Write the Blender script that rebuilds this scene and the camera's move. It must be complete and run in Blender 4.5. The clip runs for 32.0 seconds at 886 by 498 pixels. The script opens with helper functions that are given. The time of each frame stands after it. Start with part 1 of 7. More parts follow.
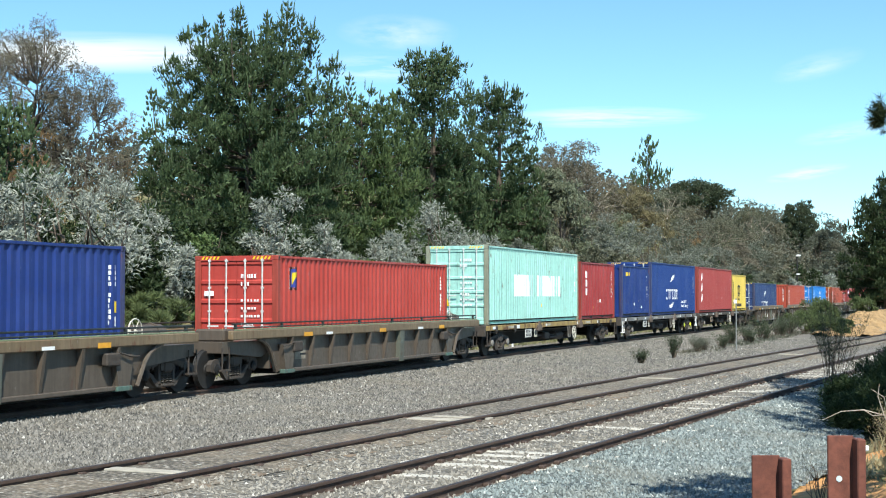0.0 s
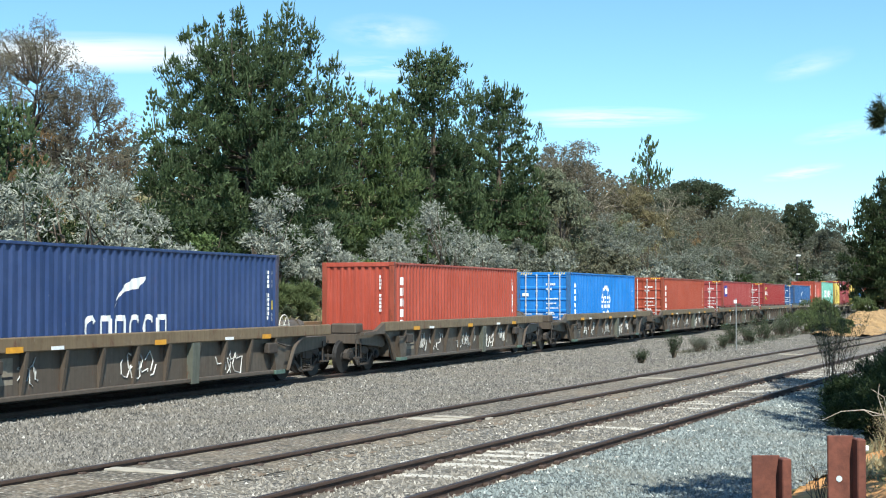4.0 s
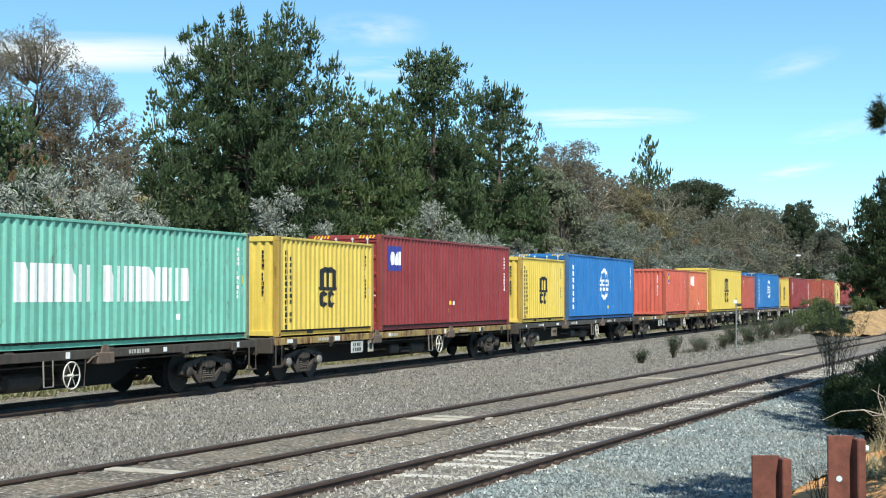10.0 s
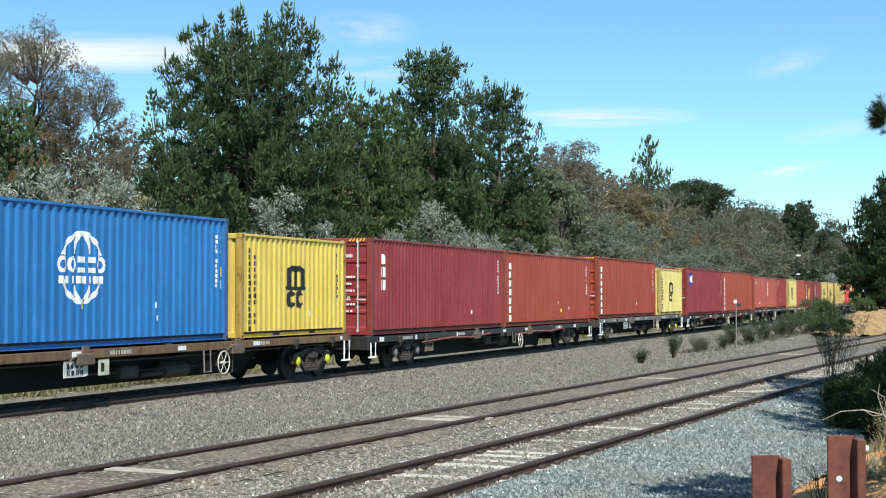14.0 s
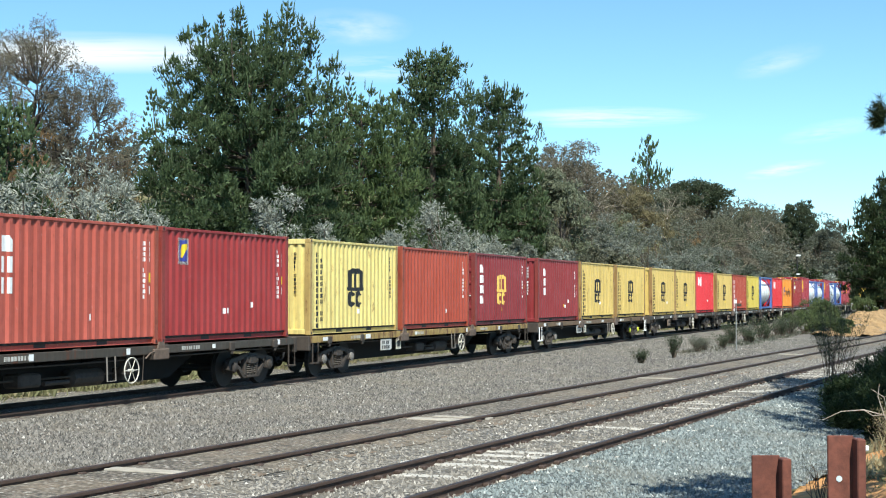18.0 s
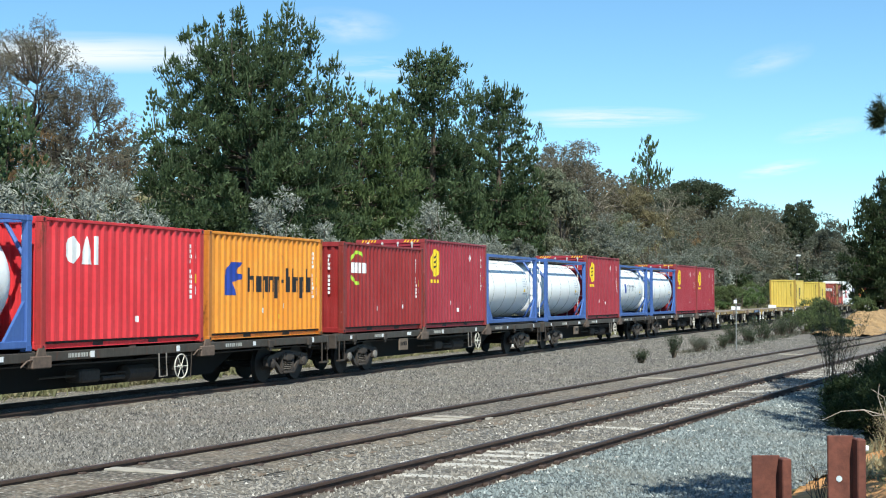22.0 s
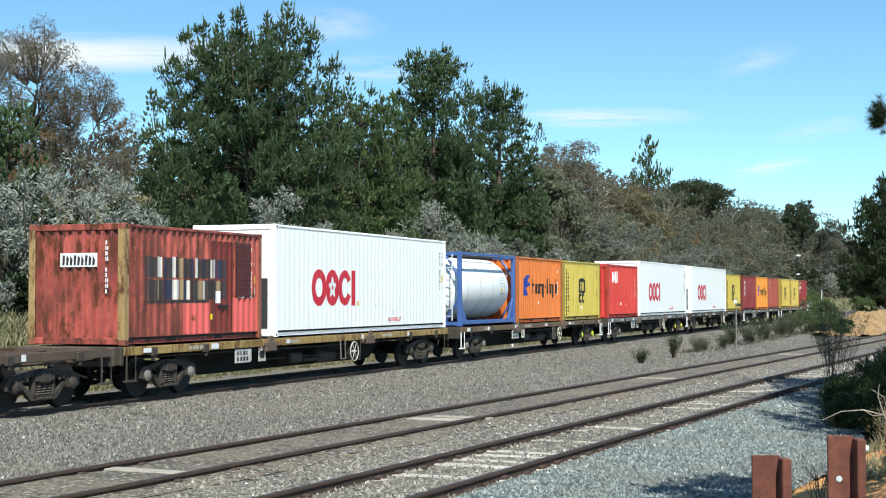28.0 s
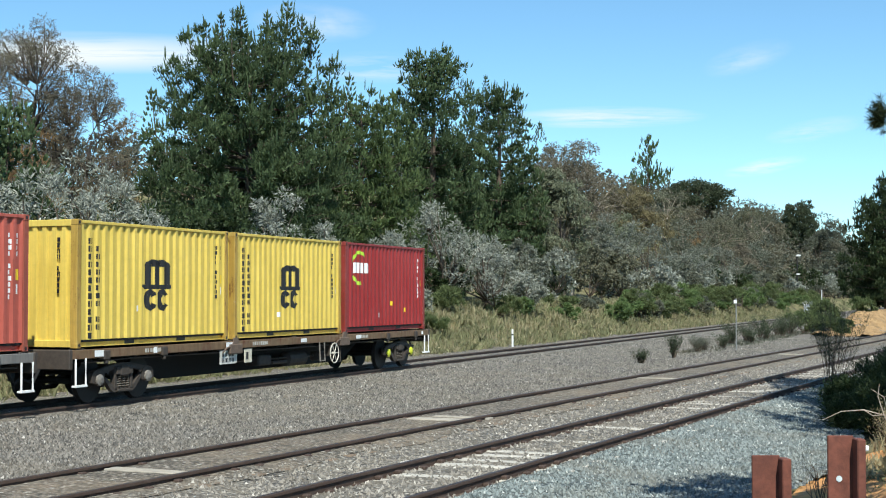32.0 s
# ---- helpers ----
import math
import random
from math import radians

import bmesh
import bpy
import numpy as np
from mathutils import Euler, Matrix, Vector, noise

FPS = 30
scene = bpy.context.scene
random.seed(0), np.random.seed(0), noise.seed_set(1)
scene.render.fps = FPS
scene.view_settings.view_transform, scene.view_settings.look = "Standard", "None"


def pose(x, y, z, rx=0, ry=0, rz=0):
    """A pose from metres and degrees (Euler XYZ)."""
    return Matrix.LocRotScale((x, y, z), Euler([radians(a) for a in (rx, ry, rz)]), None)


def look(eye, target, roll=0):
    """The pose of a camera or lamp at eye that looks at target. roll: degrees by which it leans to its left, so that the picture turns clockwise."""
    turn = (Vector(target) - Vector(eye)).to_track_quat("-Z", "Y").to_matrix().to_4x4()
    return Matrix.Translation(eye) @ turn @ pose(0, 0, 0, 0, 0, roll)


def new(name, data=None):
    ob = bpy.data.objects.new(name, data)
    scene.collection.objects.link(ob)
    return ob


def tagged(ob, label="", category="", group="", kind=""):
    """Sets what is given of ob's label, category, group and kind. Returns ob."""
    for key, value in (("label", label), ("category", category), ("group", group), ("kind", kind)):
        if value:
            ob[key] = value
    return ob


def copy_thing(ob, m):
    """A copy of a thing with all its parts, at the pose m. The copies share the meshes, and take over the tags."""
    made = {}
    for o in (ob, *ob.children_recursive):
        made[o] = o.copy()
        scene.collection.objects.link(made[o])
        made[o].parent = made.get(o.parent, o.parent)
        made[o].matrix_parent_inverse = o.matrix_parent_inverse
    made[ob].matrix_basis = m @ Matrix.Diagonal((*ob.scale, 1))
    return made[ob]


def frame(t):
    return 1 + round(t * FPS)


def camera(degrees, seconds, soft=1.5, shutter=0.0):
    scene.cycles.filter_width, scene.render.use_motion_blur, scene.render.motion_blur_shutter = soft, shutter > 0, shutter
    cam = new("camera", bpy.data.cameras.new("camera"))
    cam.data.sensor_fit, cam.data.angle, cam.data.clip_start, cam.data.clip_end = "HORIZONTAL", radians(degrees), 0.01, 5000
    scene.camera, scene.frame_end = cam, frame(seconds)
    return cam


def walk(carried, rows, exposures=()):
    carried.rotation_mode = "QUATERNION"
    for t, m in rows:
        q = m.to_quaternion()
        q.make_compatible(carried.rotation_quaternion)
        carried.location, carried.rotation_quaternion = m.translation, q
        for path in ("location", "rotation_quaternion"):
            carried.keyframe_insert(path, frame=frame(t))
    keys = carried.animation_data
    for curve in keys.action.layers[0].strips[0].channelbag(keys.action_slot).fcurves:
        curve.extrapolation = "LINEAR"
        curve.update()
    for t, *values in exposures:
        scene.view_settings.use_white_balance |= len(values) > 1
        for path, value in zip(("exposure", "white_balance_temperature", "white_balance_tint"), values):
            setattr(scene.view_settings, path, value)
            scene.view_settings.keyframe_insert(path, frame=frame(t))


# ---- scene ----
# World: x across the tracks, y along the main line, z = 0 at rail top; the train rolls towards -y.
DURATION = 32.0
cam = camera(34.58, DURATION, soft=1.1, shutter=0.0)
EYE = Vector((0.0, 0.0, 2.2))
YAW, PITCH = 0.3664, 0.0335
AIM = EYE + 10 * Vector((-math.sin(YAW) * math.cos(PITCH), math.cos(YAW) * math.cos(PITCH), math.sin(PITCH)))
walk(cam, [(0.0, look(EYE, AIM, -0.05)), (DURATION, look(EYE, AIM, -0.05))],
     [(t, 0.49 + e, k, 8.0 if 29 <= t <= 31 else 3.0) for t, e, k in ((0.0, 0.04, 6350), (6.0, 0.03, 6350), (9.0, 0.02, 6350), (10.0, -0.11, 6350), (12.0, -0.17, 6350), (13.0, -0.22, 6350), (14.5, -0.18, 6350),
                                            (18.0, -0.03, 6350), (20.0, -0.2, 6300), (23.0, -0.2, 6250), (24.0, -0.22, 6250), (25.0, -0.02, 6350), (26.0, 0.0, 6350), (28.0, -0.22, 6350), (29.0, -0.40, 6300),
                                            (30.0, -0.47, 6300), (31.0, -0.42, 6250), (32.0, -0.22, 6350))])

# ---- light ----
SUN_DIR = Vector((0.46, -0.70, 1.05)).normalized()
sky_world = bpy.data.worlds.new("sky")
scene.world = sky_world
sky_world.use_nodes = True
wn = sky_world.node_tree.nodes
sky = wn.new("ShaderNodeTexSky")
sky.sky_type, sky.sun_disc = "NISHITA", False
sky.sun_elevation = math.asin(SUN_DIR.z)
sky.sun_rotation = math.atan2(SUN_DIR.x, SUN_DIR.y)
sky.altitude, sky.air_density, sky.dust_density, sky.ozone_density = 900, 0.85, 0.05, 2.0
tint = wn.new("ShaderNodeMix")
tint.data_type, tint.blend_type = "RGBA", "MULTIPLY"
tint.inputs[0].default_value = 1.0
tint.inputs[7].default_value = (0.79, 1.0, 1.03, 1.0)
sky_world.node_tree.links.new(sky.outputs[0], tint.inputs[6])
sky_world.node_tree.links.new(tint.outputs[2], wn["Background"].inputs[0])
wn["Background"].inputs[1].default_value = 0.135
sun = new("sun", bpy.data.lights.new("sun", "SUN"))
sun.data.energy, sun.data.angle, sun.data.color = 5.6, radians(0.5), (1.0, 0.96, 0.90)
sun.matrix_world = look(Vector((0, 0, 60)), Vector((0, 0, 60)) - SUN_DIR)


# ---- materials ----
def lin(r, g, b):
    return tuple(((c / 255 + 0.055) / 1.055) ** 2.4 if c > 10 else c / 255 / 12.92 for c in (r, g, b))


class Nodes:
    """A short hand for node materials."""

    def __init__(self, name):
        self.m = bpy.data.materials.new(name)
        self.m.use_nodes = True
        self.t = self.m.node_tree
        self.b = self.t.nodes["Principled BSDF"]
        self.co = self.t.nodes.new("ShaderNodeTexCoord").outputs["Object"]
        self.info = None

    def node(self, kind, **values):
        n = self.t.nodes.new(kind)
        for k, v in values.items():
            n.inputs[k.replace("_", " ")].default_value = v
        return n

    def link(self, a, b):
        self.t.links.new(a, b)

    def scaled(self, scale, shift=False):
        n = self.t.nodes.new("ShaderNodeMapping")
        n.inputs["Scale"].default_value = scale
        self.link(self.co, n.inputs["Vector"])
        if shift:
            rnd = self.random()
            mul = self.t.nodes.new("ShaderNodeVectorMath")
            mul.operation = "SCALE"
            mul.inputs[0].default_value = (37.0, 53.0, 71.0)
            self.link(rnd, mul.inputs["Scale"])
            self.link(mul.outputs[0], n.inputs["Location"])
        return n.outputs[0]

    def random(self):
        if self.info is None:
            self.info = self.t.nodes.new("ShaderNodeObjectInfo")
        return self.info.outputs["Random"]

    def noise(self, scale, detail=4.0, rough=0.55, vec=None):
        n = self.node("ShaderNodeTexNoise", Scale=scale, Detail=detail, Roughness=rough)
        self.link(vec if vec is not None else self.co, n.inputs["Vector"])
        return n.outputs["Fac"]

    def ramp(self, fac, lo, hi, a=0.0, b=1.0):
        n = self.node("ShaderNodeMapRange", From_Min=lo, From_Max=hi, To_Min=a, To_Max=b)
        self.link(fac, n.inputs["Value"])
        return n.outputs["Result"]

    def mix(self, fac, a, b, mode="MIX"):
        n = self.t.nodes.new("ShaderNodeMix")
        n.data_type, n.blend_type = "RGBA", mode
        for sock, v in ((n.inputs[0], fac), (n.inputs[6], a), (n.inputs[7], b)):
            if isinstance(v, (int, float)):
                sock.default_value = v
            elif isinstance(v, tuple):
                sock.default_value = (*v, 1.0)[:4]
            else:
                self.link(v, sock)
        return n.outputs[2]

    def math(self, op, a, b):
        n = self.t.nodes.new("ShaderNodeMath")
        n.operation = op
        for sock, v in ((n.inputs[0], a), (n.inputs[1], b)):
            if isinstance(v, (int, float)):
                sock.default_value = v
            else:
                self.link(v, sock)
        return n.outputs[0]

    def bump(self, height, strength, distance):
        n = self.node("ShaderNodeBump", Strength=strength, Distance=distance)
        self.link(height, n.inputs["Height"])
        self.link(n.outputs[0], self.b.inputs["Normal"])

    def done(self, colour, rough=0.6, metal=0.0, spec=None):
        for key, v in (("Base Color", colour), ("Roughness", rough), ("Metallic", metal)):
            if isinstance(v, tuple):
                self.b.inputs[key].default_value = (*v, 1.0)[:4]
            elif isinstance(v, (int, float)):
                self.b.inputs[key].default_value = v
            else:
                self.link(v, self.b.inputs[key])
        if spec is not None:
            self.b.inputs["Specular IOR Level"].default_value = spec
        return self.m


PAINTS = {}


def paint(name, rgb, wear=0.3):
    """Weathered container or wagon paint: faded patches, rain streaks, rust and road dirt."""
    if name in PAINTS:
        return PAINTS[name]
    n = Nodes(name)
    base = lin(*rgb)
    pale = tuple(min(0.85, c * 1.25 + 0.03) for c in base)
    dark = tuple(c * 0.62 for c in base)
    fade = n.ramp(n.noise(0.9, 4, 0.6, n.scaled((1, 1, 1), True)), 0.35, 0.75)
    streak = n.ramp(n.noise(3.0, 5, 0.65, n.scaled((2.8, 2.8, 0.13), True)), 0.42, 0.74)
    fine = n.ramp(n.noise(9.0, 4, 0.6, n.scaled((3.0, 3.0, 0.10), True)), 0.48, 0.72)
    grime = n.ramp(n.noise(7.0, 6, 0.7, n.scaled((1, 1, 1), True)), 0.45, 0.85)
    col = n.mix(n.math("MULTIPLY", fade, 0.55), base, pale)
    col = n.mix(n.math("MULTIPLY", streak, 0.45 + 0.5 * wear), col, dark)
    col = n.mix(n.math("MULTIPLY", fine, 0.22 + 0.35 * wear), col, tuple(c * 0.7 for c in base))
    col = n.mix(n.math("MULTIPLY", grime, 0.2 + 0.4 * wear), col, tuple(c * 0.8 + 0.015 for c in dark))
    scuff = n.ramp(n.noise(11.0, 3, 0.5, n.scaled((1.0, 1.0, 0.5), True)), 0.70, 0.74)
    col = n.mix(n.math("MULTIPLY", scuff, 0.5 * min(1.0, wear + 0.2)), col, tuple(min(0.8, c * 0.8 + 0.16) for c in base))
    rust = n.ramp(n.noise(4.5, 8, 0.75, n.scaled((1, 1, 0.35), True)), 0.655 - 0.13 * wear, 0.73 - 0.11 * wear)
    col = n.mix(n.math("MULTIPLY", rust, min(1.0, 0.12 + 0.9 * wear)), col, lin(92, 52, 34))
    if wear > 1.3:
        stain = n.ramp(n.noise(0.75, 6, 0.62, n.scaled((1, 1, 0.7), True)), 0.44, 0.60)
        col = n.mix(n.math("MULTIPLY", stain, 0.7), col, lin(92, 54, 44))
    n.bump(n.noise(1.6, 3, 0.5), 0.35, 0.02)
    PAINTS[name] = n.done(col, n.ramp(grime, 0, 1, 0.42, 0.7), 0.0, 0.35)
    return PAINTS[name]


def white_panel():
    """White insulated panels with faint grey rain streaks, scuffs and a few rust spots."""
    if "white_container" in PAINTS:
        return PAINTS["white_container"]
    n = Nodes("white_container")
    base = lin(253, 252, 248)
    streak = n.ramp(n.noise(3.2, 5, 0.65, n.scaled((2.8, 2.8, 0.13), True)), 0.50, 0.80)
    col = n.mix(n.math("MULTIPLY", streak, 0.22), base, lin(206, 200, 188))
    scuff = n.ramp(n.noise(3.4, 7, 0.72, n.scaled((1, 1.0, 0.6), True)), 0.665, 0.73)
    col = n.mix(n.math("MULTIPLY", scuff, 0.45), col, lin(150, 142, 130))
    rust = n.ramp(n.noise(8.0, 6, 0.7, n.scaled((1, 1, 0.4), True)), 0.73, 0.77)
    col = n.mix(n.math("MULTIPLY", rust, 0.7), col, lin(140, 92, 60))
    n.bump(n.noise(1.6, 3, 0.5), 0.2, 0.02)
    PAINTS["white_container"] = n.done(col, 0.45, 0.0, 0.35)
    return PAINTS["white_container"]


def plain(name, rgb, rough=0.6, metal=0.0, vary=0.3, scale=6.0, bump=0.2, dist=0.01):
    """A surface with grain at two scales."""
    if name in PAINTS:
        return PAINTS[name]
    n = Nodes(name)
    base = lin(*rgb)
    a = n.ramp(n.noise(scale, 6, 0.65, n.scaled((1, 1, 1), True)), 0.3, 0.75)
    b = n.ramp(n.noise(scale * 0.17, 3, 0.5, n.scaled((1, 1, 1), True)), 0.35, 0.7)
    col = n.mix(a, tuple(c * (1 - vary) for c in base), tuple(min(0.9, c * (1 + vary)) for c in base))
    col = n.mix(n.math("MULTIPLY", b, vary), col, tuple(c * 0.6 for c in base))
    n.bump(n.noise(scale * 3, 4, 0.6), bump, dist)
    PAINTS[name] = n.done(col, rough, metal)
    return PAINTS[name]


def leafy(name, a, b, c, rough=0.6, through_light=0.25, broad=None):
    """Leaves: three tints picked per leaf and per clump, and a fourth for whole trees here and there."""
    n = Nodes(name)
    geo = n.t.nodes.new("ShaderNodeNewGeometry")
    rnd = geo.outputs["Random Per Island"]
    patch = n.ramp(n.noise(0.55, 3, 0.55), 0.35, 0.65)
    col = n.mix(rnd, lin(*a), lin(*b))
    col = n.mix(n.math("MULTIPLY", patch, 0.6), col, lin(*c))
    if broad:
        col = n.mix(n.math("MULTIPLY", n.ramp(n.noise(0.09, 2, 0.5), 0.44, 0.58), 0.8), col, lin(*broad))
    n.done(col, rough, 0.0, 0.3)
    tr = n.node("ShaderNodeBsdfTranslucent")
    n.link(col, tr.inputs["Color"])
    add = n.node("ShaderNodeMixShader", Fac=through_light)
    n.link(n.b.outputs[0], add.inputs[1])
    n.link(tr.outputs[0], add.inputs[2])
    n.link(add.outputs[0], n.t.nodes["Material Output"].inputs["Surface"])
    return n.m


STEEL = plain("rusty_running_gear", (66, 58, 51), 0.75, 0.0, 0.35, 9.0)
DARK = plain("grimy_black_steel", (15, 14, 14), 0.8, 0.0, 0.3, 8.0)
WHEEL = plain("worn_wheel_steel", (30, 27, 25), 0.7, 0.0, 0.35, 10.0)
COIL = plain("dusty_spring_steel", (88, 80, 72), 0.7, 0.0, 0.3, 14.0)
WHITE = plain("white_enamel", (236, 236, 232), 0.5, 0.0, 0.12, 8.0)
YELLOW = plain("yellow_marking", (232, 196, 40), 0.5, 0.0, 0.15, 8.0)
BLACK = plain("black_marking", (28, 28, 30), 0.55, 0.0, 0.2, 8.0)
LIME = plain("lime_axle_cap", (200, 207, 56), 0.5, 0.0, 0.12, 9.0)
RUBBER = plain("dark_rubber", (22, 22, 23), 0.9)
RAILSTEEL = plain("rusty_rail", (76, 60, 51), 0.75, 0.0, 0.3, 12.0)
RAILHEAD = plain("worn_rail_head", (70, 62, 58), 0.5, 0.4, 0.25, 14.0)
BARK = plain("bark", (92, 80, 68), 0.95, 0.0, 0.35, 5.0, 0.6, 0.03)
PALEBARK = plain("pale_bark", (168, 156, 140), 0.9, 0.0, 0.3, 4.0, 0.4, 0.02)


# ---- mesh building ----
class Build:
    """Collects boxes, tubes and prisms into one mesh."""

    def __init__(self):
        self.v, self.f = [], []

    def add(self, verts, faces):
        k = len(self.v)
        self.v += [tuple(p) for p in verts]
        self.f += [tuple(i + k for i in q) for q in faces]
        return self

    def box(self, x0, x1, y0, y1, z0, z1, c=0.0):
        """A box; c: chamfer of its upright and long edges."""
        if c <= 0:
            vs = [(x, y, z) for z in (z0, z1) for y in (y0, y1) for x in (x0, x1)]
            return self.add(vs, [(0, 2, 3, 1), (4, 5, 7, 6), (0, 1, 5, 4), (2, 6, 7, 3), (0, 4, 6, 2), (1, 3, 7, 5)])
        ring = lambda z, e: [(x0 + c + e, y0 + e, z), (x1 - c - e, y0 + e, z), (x1 - e, y0 + c + e, z), (x1 - e, y1 - c - e, z),
                             (x1 - c - e, y1 - e, z), (x0 + c + e, y1 - e, z), (x0 + e, y1 - c - e, z), (x0 + e, y0 + c + e, z)]
        vs = ring(z0, c * 0.7) + ring(z0 + c, 0) + ring(z1 - c, 0) + ring(z1, c * 0.7)
        fs = [tuple(range(7, -1, -1)), tuple(range(24, 32))]
        fs += [(8 * k + i, 8 * k + (i + 1) % 8, 8 * k + 8 + (i + 1) % 8, 8 * k + 8 + i) for k in range(3) for i in range(8)]
        return self.add(vs, fs)

    def prism(self, pts, a, b, axis="y"):
        """A flat outline of two coordinates drawn along an axis from a to b."""
        put = {"x": lambda p, t: (t, p[0], p[1]), "y": lambda p, t: (p[0], t, p[1]), "z": lambda p, t: (p[0], p[1], t)}[axis]
        n = len(pts)
        vs = [put(p, a) for p in pts] + [put(p, b) for p in pts]
        fs = [(i, (i + 1) % n, n + (i + 1) % n, n + i) for i in range(n)]
        return self.add(vs, fs + [tuple(range(n - 1, -1, -1)), tuple(range(n, 2 * n))])

    def tube(self, points, radii, n=8, cap=True):
        """A tube through points, with a radius at each."""
        pts = [Vector(p) for p in points]
        if isinstance(radii, (int, float)):
            radii = [radii] * len(pts)
        vs, fs = [], []
        for i, p in enumerate(pts):
            way = (pts[min(i + 1, len(pts) - 1)] - pts[max(i - 1, 0)]).normalized()
            side = way.cross(Vector((0, 0, 1)) if abs(way.z) < 0.9 else Vector((0, 1, 0))).normalized()
            other = way.cross(side)
            vs += [p + radii[i] * (math.cos(2 * math.pi * j / n) * side + math.sin(2 * math.pi * j / n) * other) for j in range(n)]
            if i:
                k = (i - 1) * n
                fs += [(k + j, k + n + j, k + n + (j + 1) % n, k + (j + 1) % n) for j in range(n)]
        if cap:
            fs += [tuple(range(n)), tuple(range(len(vs) - 1, len(vs) - n - 1, -1))]
        return self.add(vs, fs)

    def ring(self, centre, radius, thick, axis, n=20, m=6):
        """A round hoop about an axis ('x' or 'y')."""
        vs, fs = [], []
        for i in range(n):
            a = 2 * math.pi * i / n
            for j in range(m):
                b = 2 * math.pi * j / m
                r = radius + thick * math.cos(b)
                p = (thick * math.sin(b), r * math.cos(a), r * math.sin(a))
                p = p if axis == "x" else (p[1], p[0], p[2])
                vs.append(tuple(c + q for c, q in zip(centre, p)))
                fs.append((i * m + j, i * m + (j + 1) % m, (i + 1) % n * m + (j + 1) % m, (i + 1) % n * m + j))
        return self.add(vs, fs)

    def mesh(self, name, material, smooth=False):
        me = bpy.data.meshes.new(name)
        me.from_pydata([tuple(p) for p in self.v], [], self.f)
        me.materials.append(material)
        if smooth:
            me.polygons.foreach_set("use_smooth", [True] * len(me.polygons))
        me.update()
        return me


def part(name, built, material, parent, label="", at=(0, 0, 0), smooth=False):
    """One mesh object under a thing or a part; built is a Build or a finished mesh."""
    me = built.mesh(name, material, smooth) if isinstance(built, Build) else built
    ob = new(name, me)
    ob.parent = parent
    ob.location = at
    return tagged(ob, label) if label else ob


def thing(name, m, label, category, group="", kind="", built=None, material=None, smooth=False):
    ob = new(name, built.mesh(name, material, smooth) if built else None)
    ob.matrix_world = m
    return tagged(ob, label, category, group, kind)


def quick_mesh(name, verts, faces_n, material):
    """A mesh of separate faces with faces_n corners each, from an array of corners."""
    v = np.asarray(verts, dtype=np.float32).reshape(-1, 3)
    me = bpy.data.meshes.new(name)
    n = len(v) // faces_n
    me.vertices.add(len(v))
    me.vertices.foreach_set("co", v.ravel())
    me.loops.add(len(v))
    me.loops.foreach_set("vertex_index", np.arange(len(v), dtype=np.int32))
    me.polygons.add(n)
    me.polygons.foreach_set("loop_start", np.arange(n, dtype=np.int32) * faces_n)
    me.update(calc_edges=True)
    me.materials.append(material)
    return me


# ---- ground and tracks ----
SKEW = 0.0722          # the two sidings run at this slope to the main line
MAIN_X = -18.2         # centre line of the main line
SIDINGS = (-11.33, -7.80)   # centre lines of the sidings at y = 0


def smooth(a, b, v):
    t = min(1.0, max(0.0, (v - a) / (b - a)))
    return t * t * (3 - 2 * t)


def ground_z(x, y):
    """Height of the earth under everything."""
    r = x - (SIDINGS[1] + SKEW * y) - 0.75            # distance outside the last rail
    z = -0.34
    z += 0.20 * math.exp(-((x - MAIN_X) / 1.9) ** 4)
    for c in SIDINGS:
        z += (0.215 if c == SIDINGS[0] else 0.165) * math.exp(-((x - c - SKEW * y) / 1.7) ** 4)
    far = smooth(24, 40, y)
    z += (1.35 - 0.35 * far) * smooth(3.0 - 1.3 * far, 7.6 - 2.0 * far, r)
    z += 0.9 * smooth(-1, 5, x) * smooth(16, 2, y)
    a = -x
    z += 1.95 * smooth(22.2, 27.0, a) + 0.03 * max(0, a - 27) + 5.0 * smooth(40, 140, a) + 26 * smooth(150, 900, a)
    z += 1.25 * smooth(92, 104, y) * smooth(190, 150, y) * math.exp(-((x + 8.1 - 0.045 * (y - 100)) / 1.7) ** 4)
    z += 15 * smooth(44, 80, a) * smooth(130, 270, y)
    z += 14 * smooth(320, 900, y) + 12 * smooth(60, 700, x)
    wob = 0.12 * smooth(22, 26, a) + 0.10 * smooth(2.2, 4, r)
    if wob > 0:
        z += wob * (noise.noise((x * 0.7, y * 0.7, 0.3)) + 0.5 * noise.noise((x * 2.1, y * 2.1, 7.3)))
    return z


def spread(lo, hi, dense_lo, dense_hi, step, growth=1.25):
    """Grid lines: even inside the dense stretch, ever wider outside it."""
    c = list(np.arange(dense_lo, dense_hi + step / 2, step))
    g = step
    while c[-1] < hi:
        g *= growth
        c.append(min(hi, c[-1] + g))
    g = step
    while c[0] > lo:
        g *= growth
        c.insert(0, max(lo, c[0] - g))
    return c


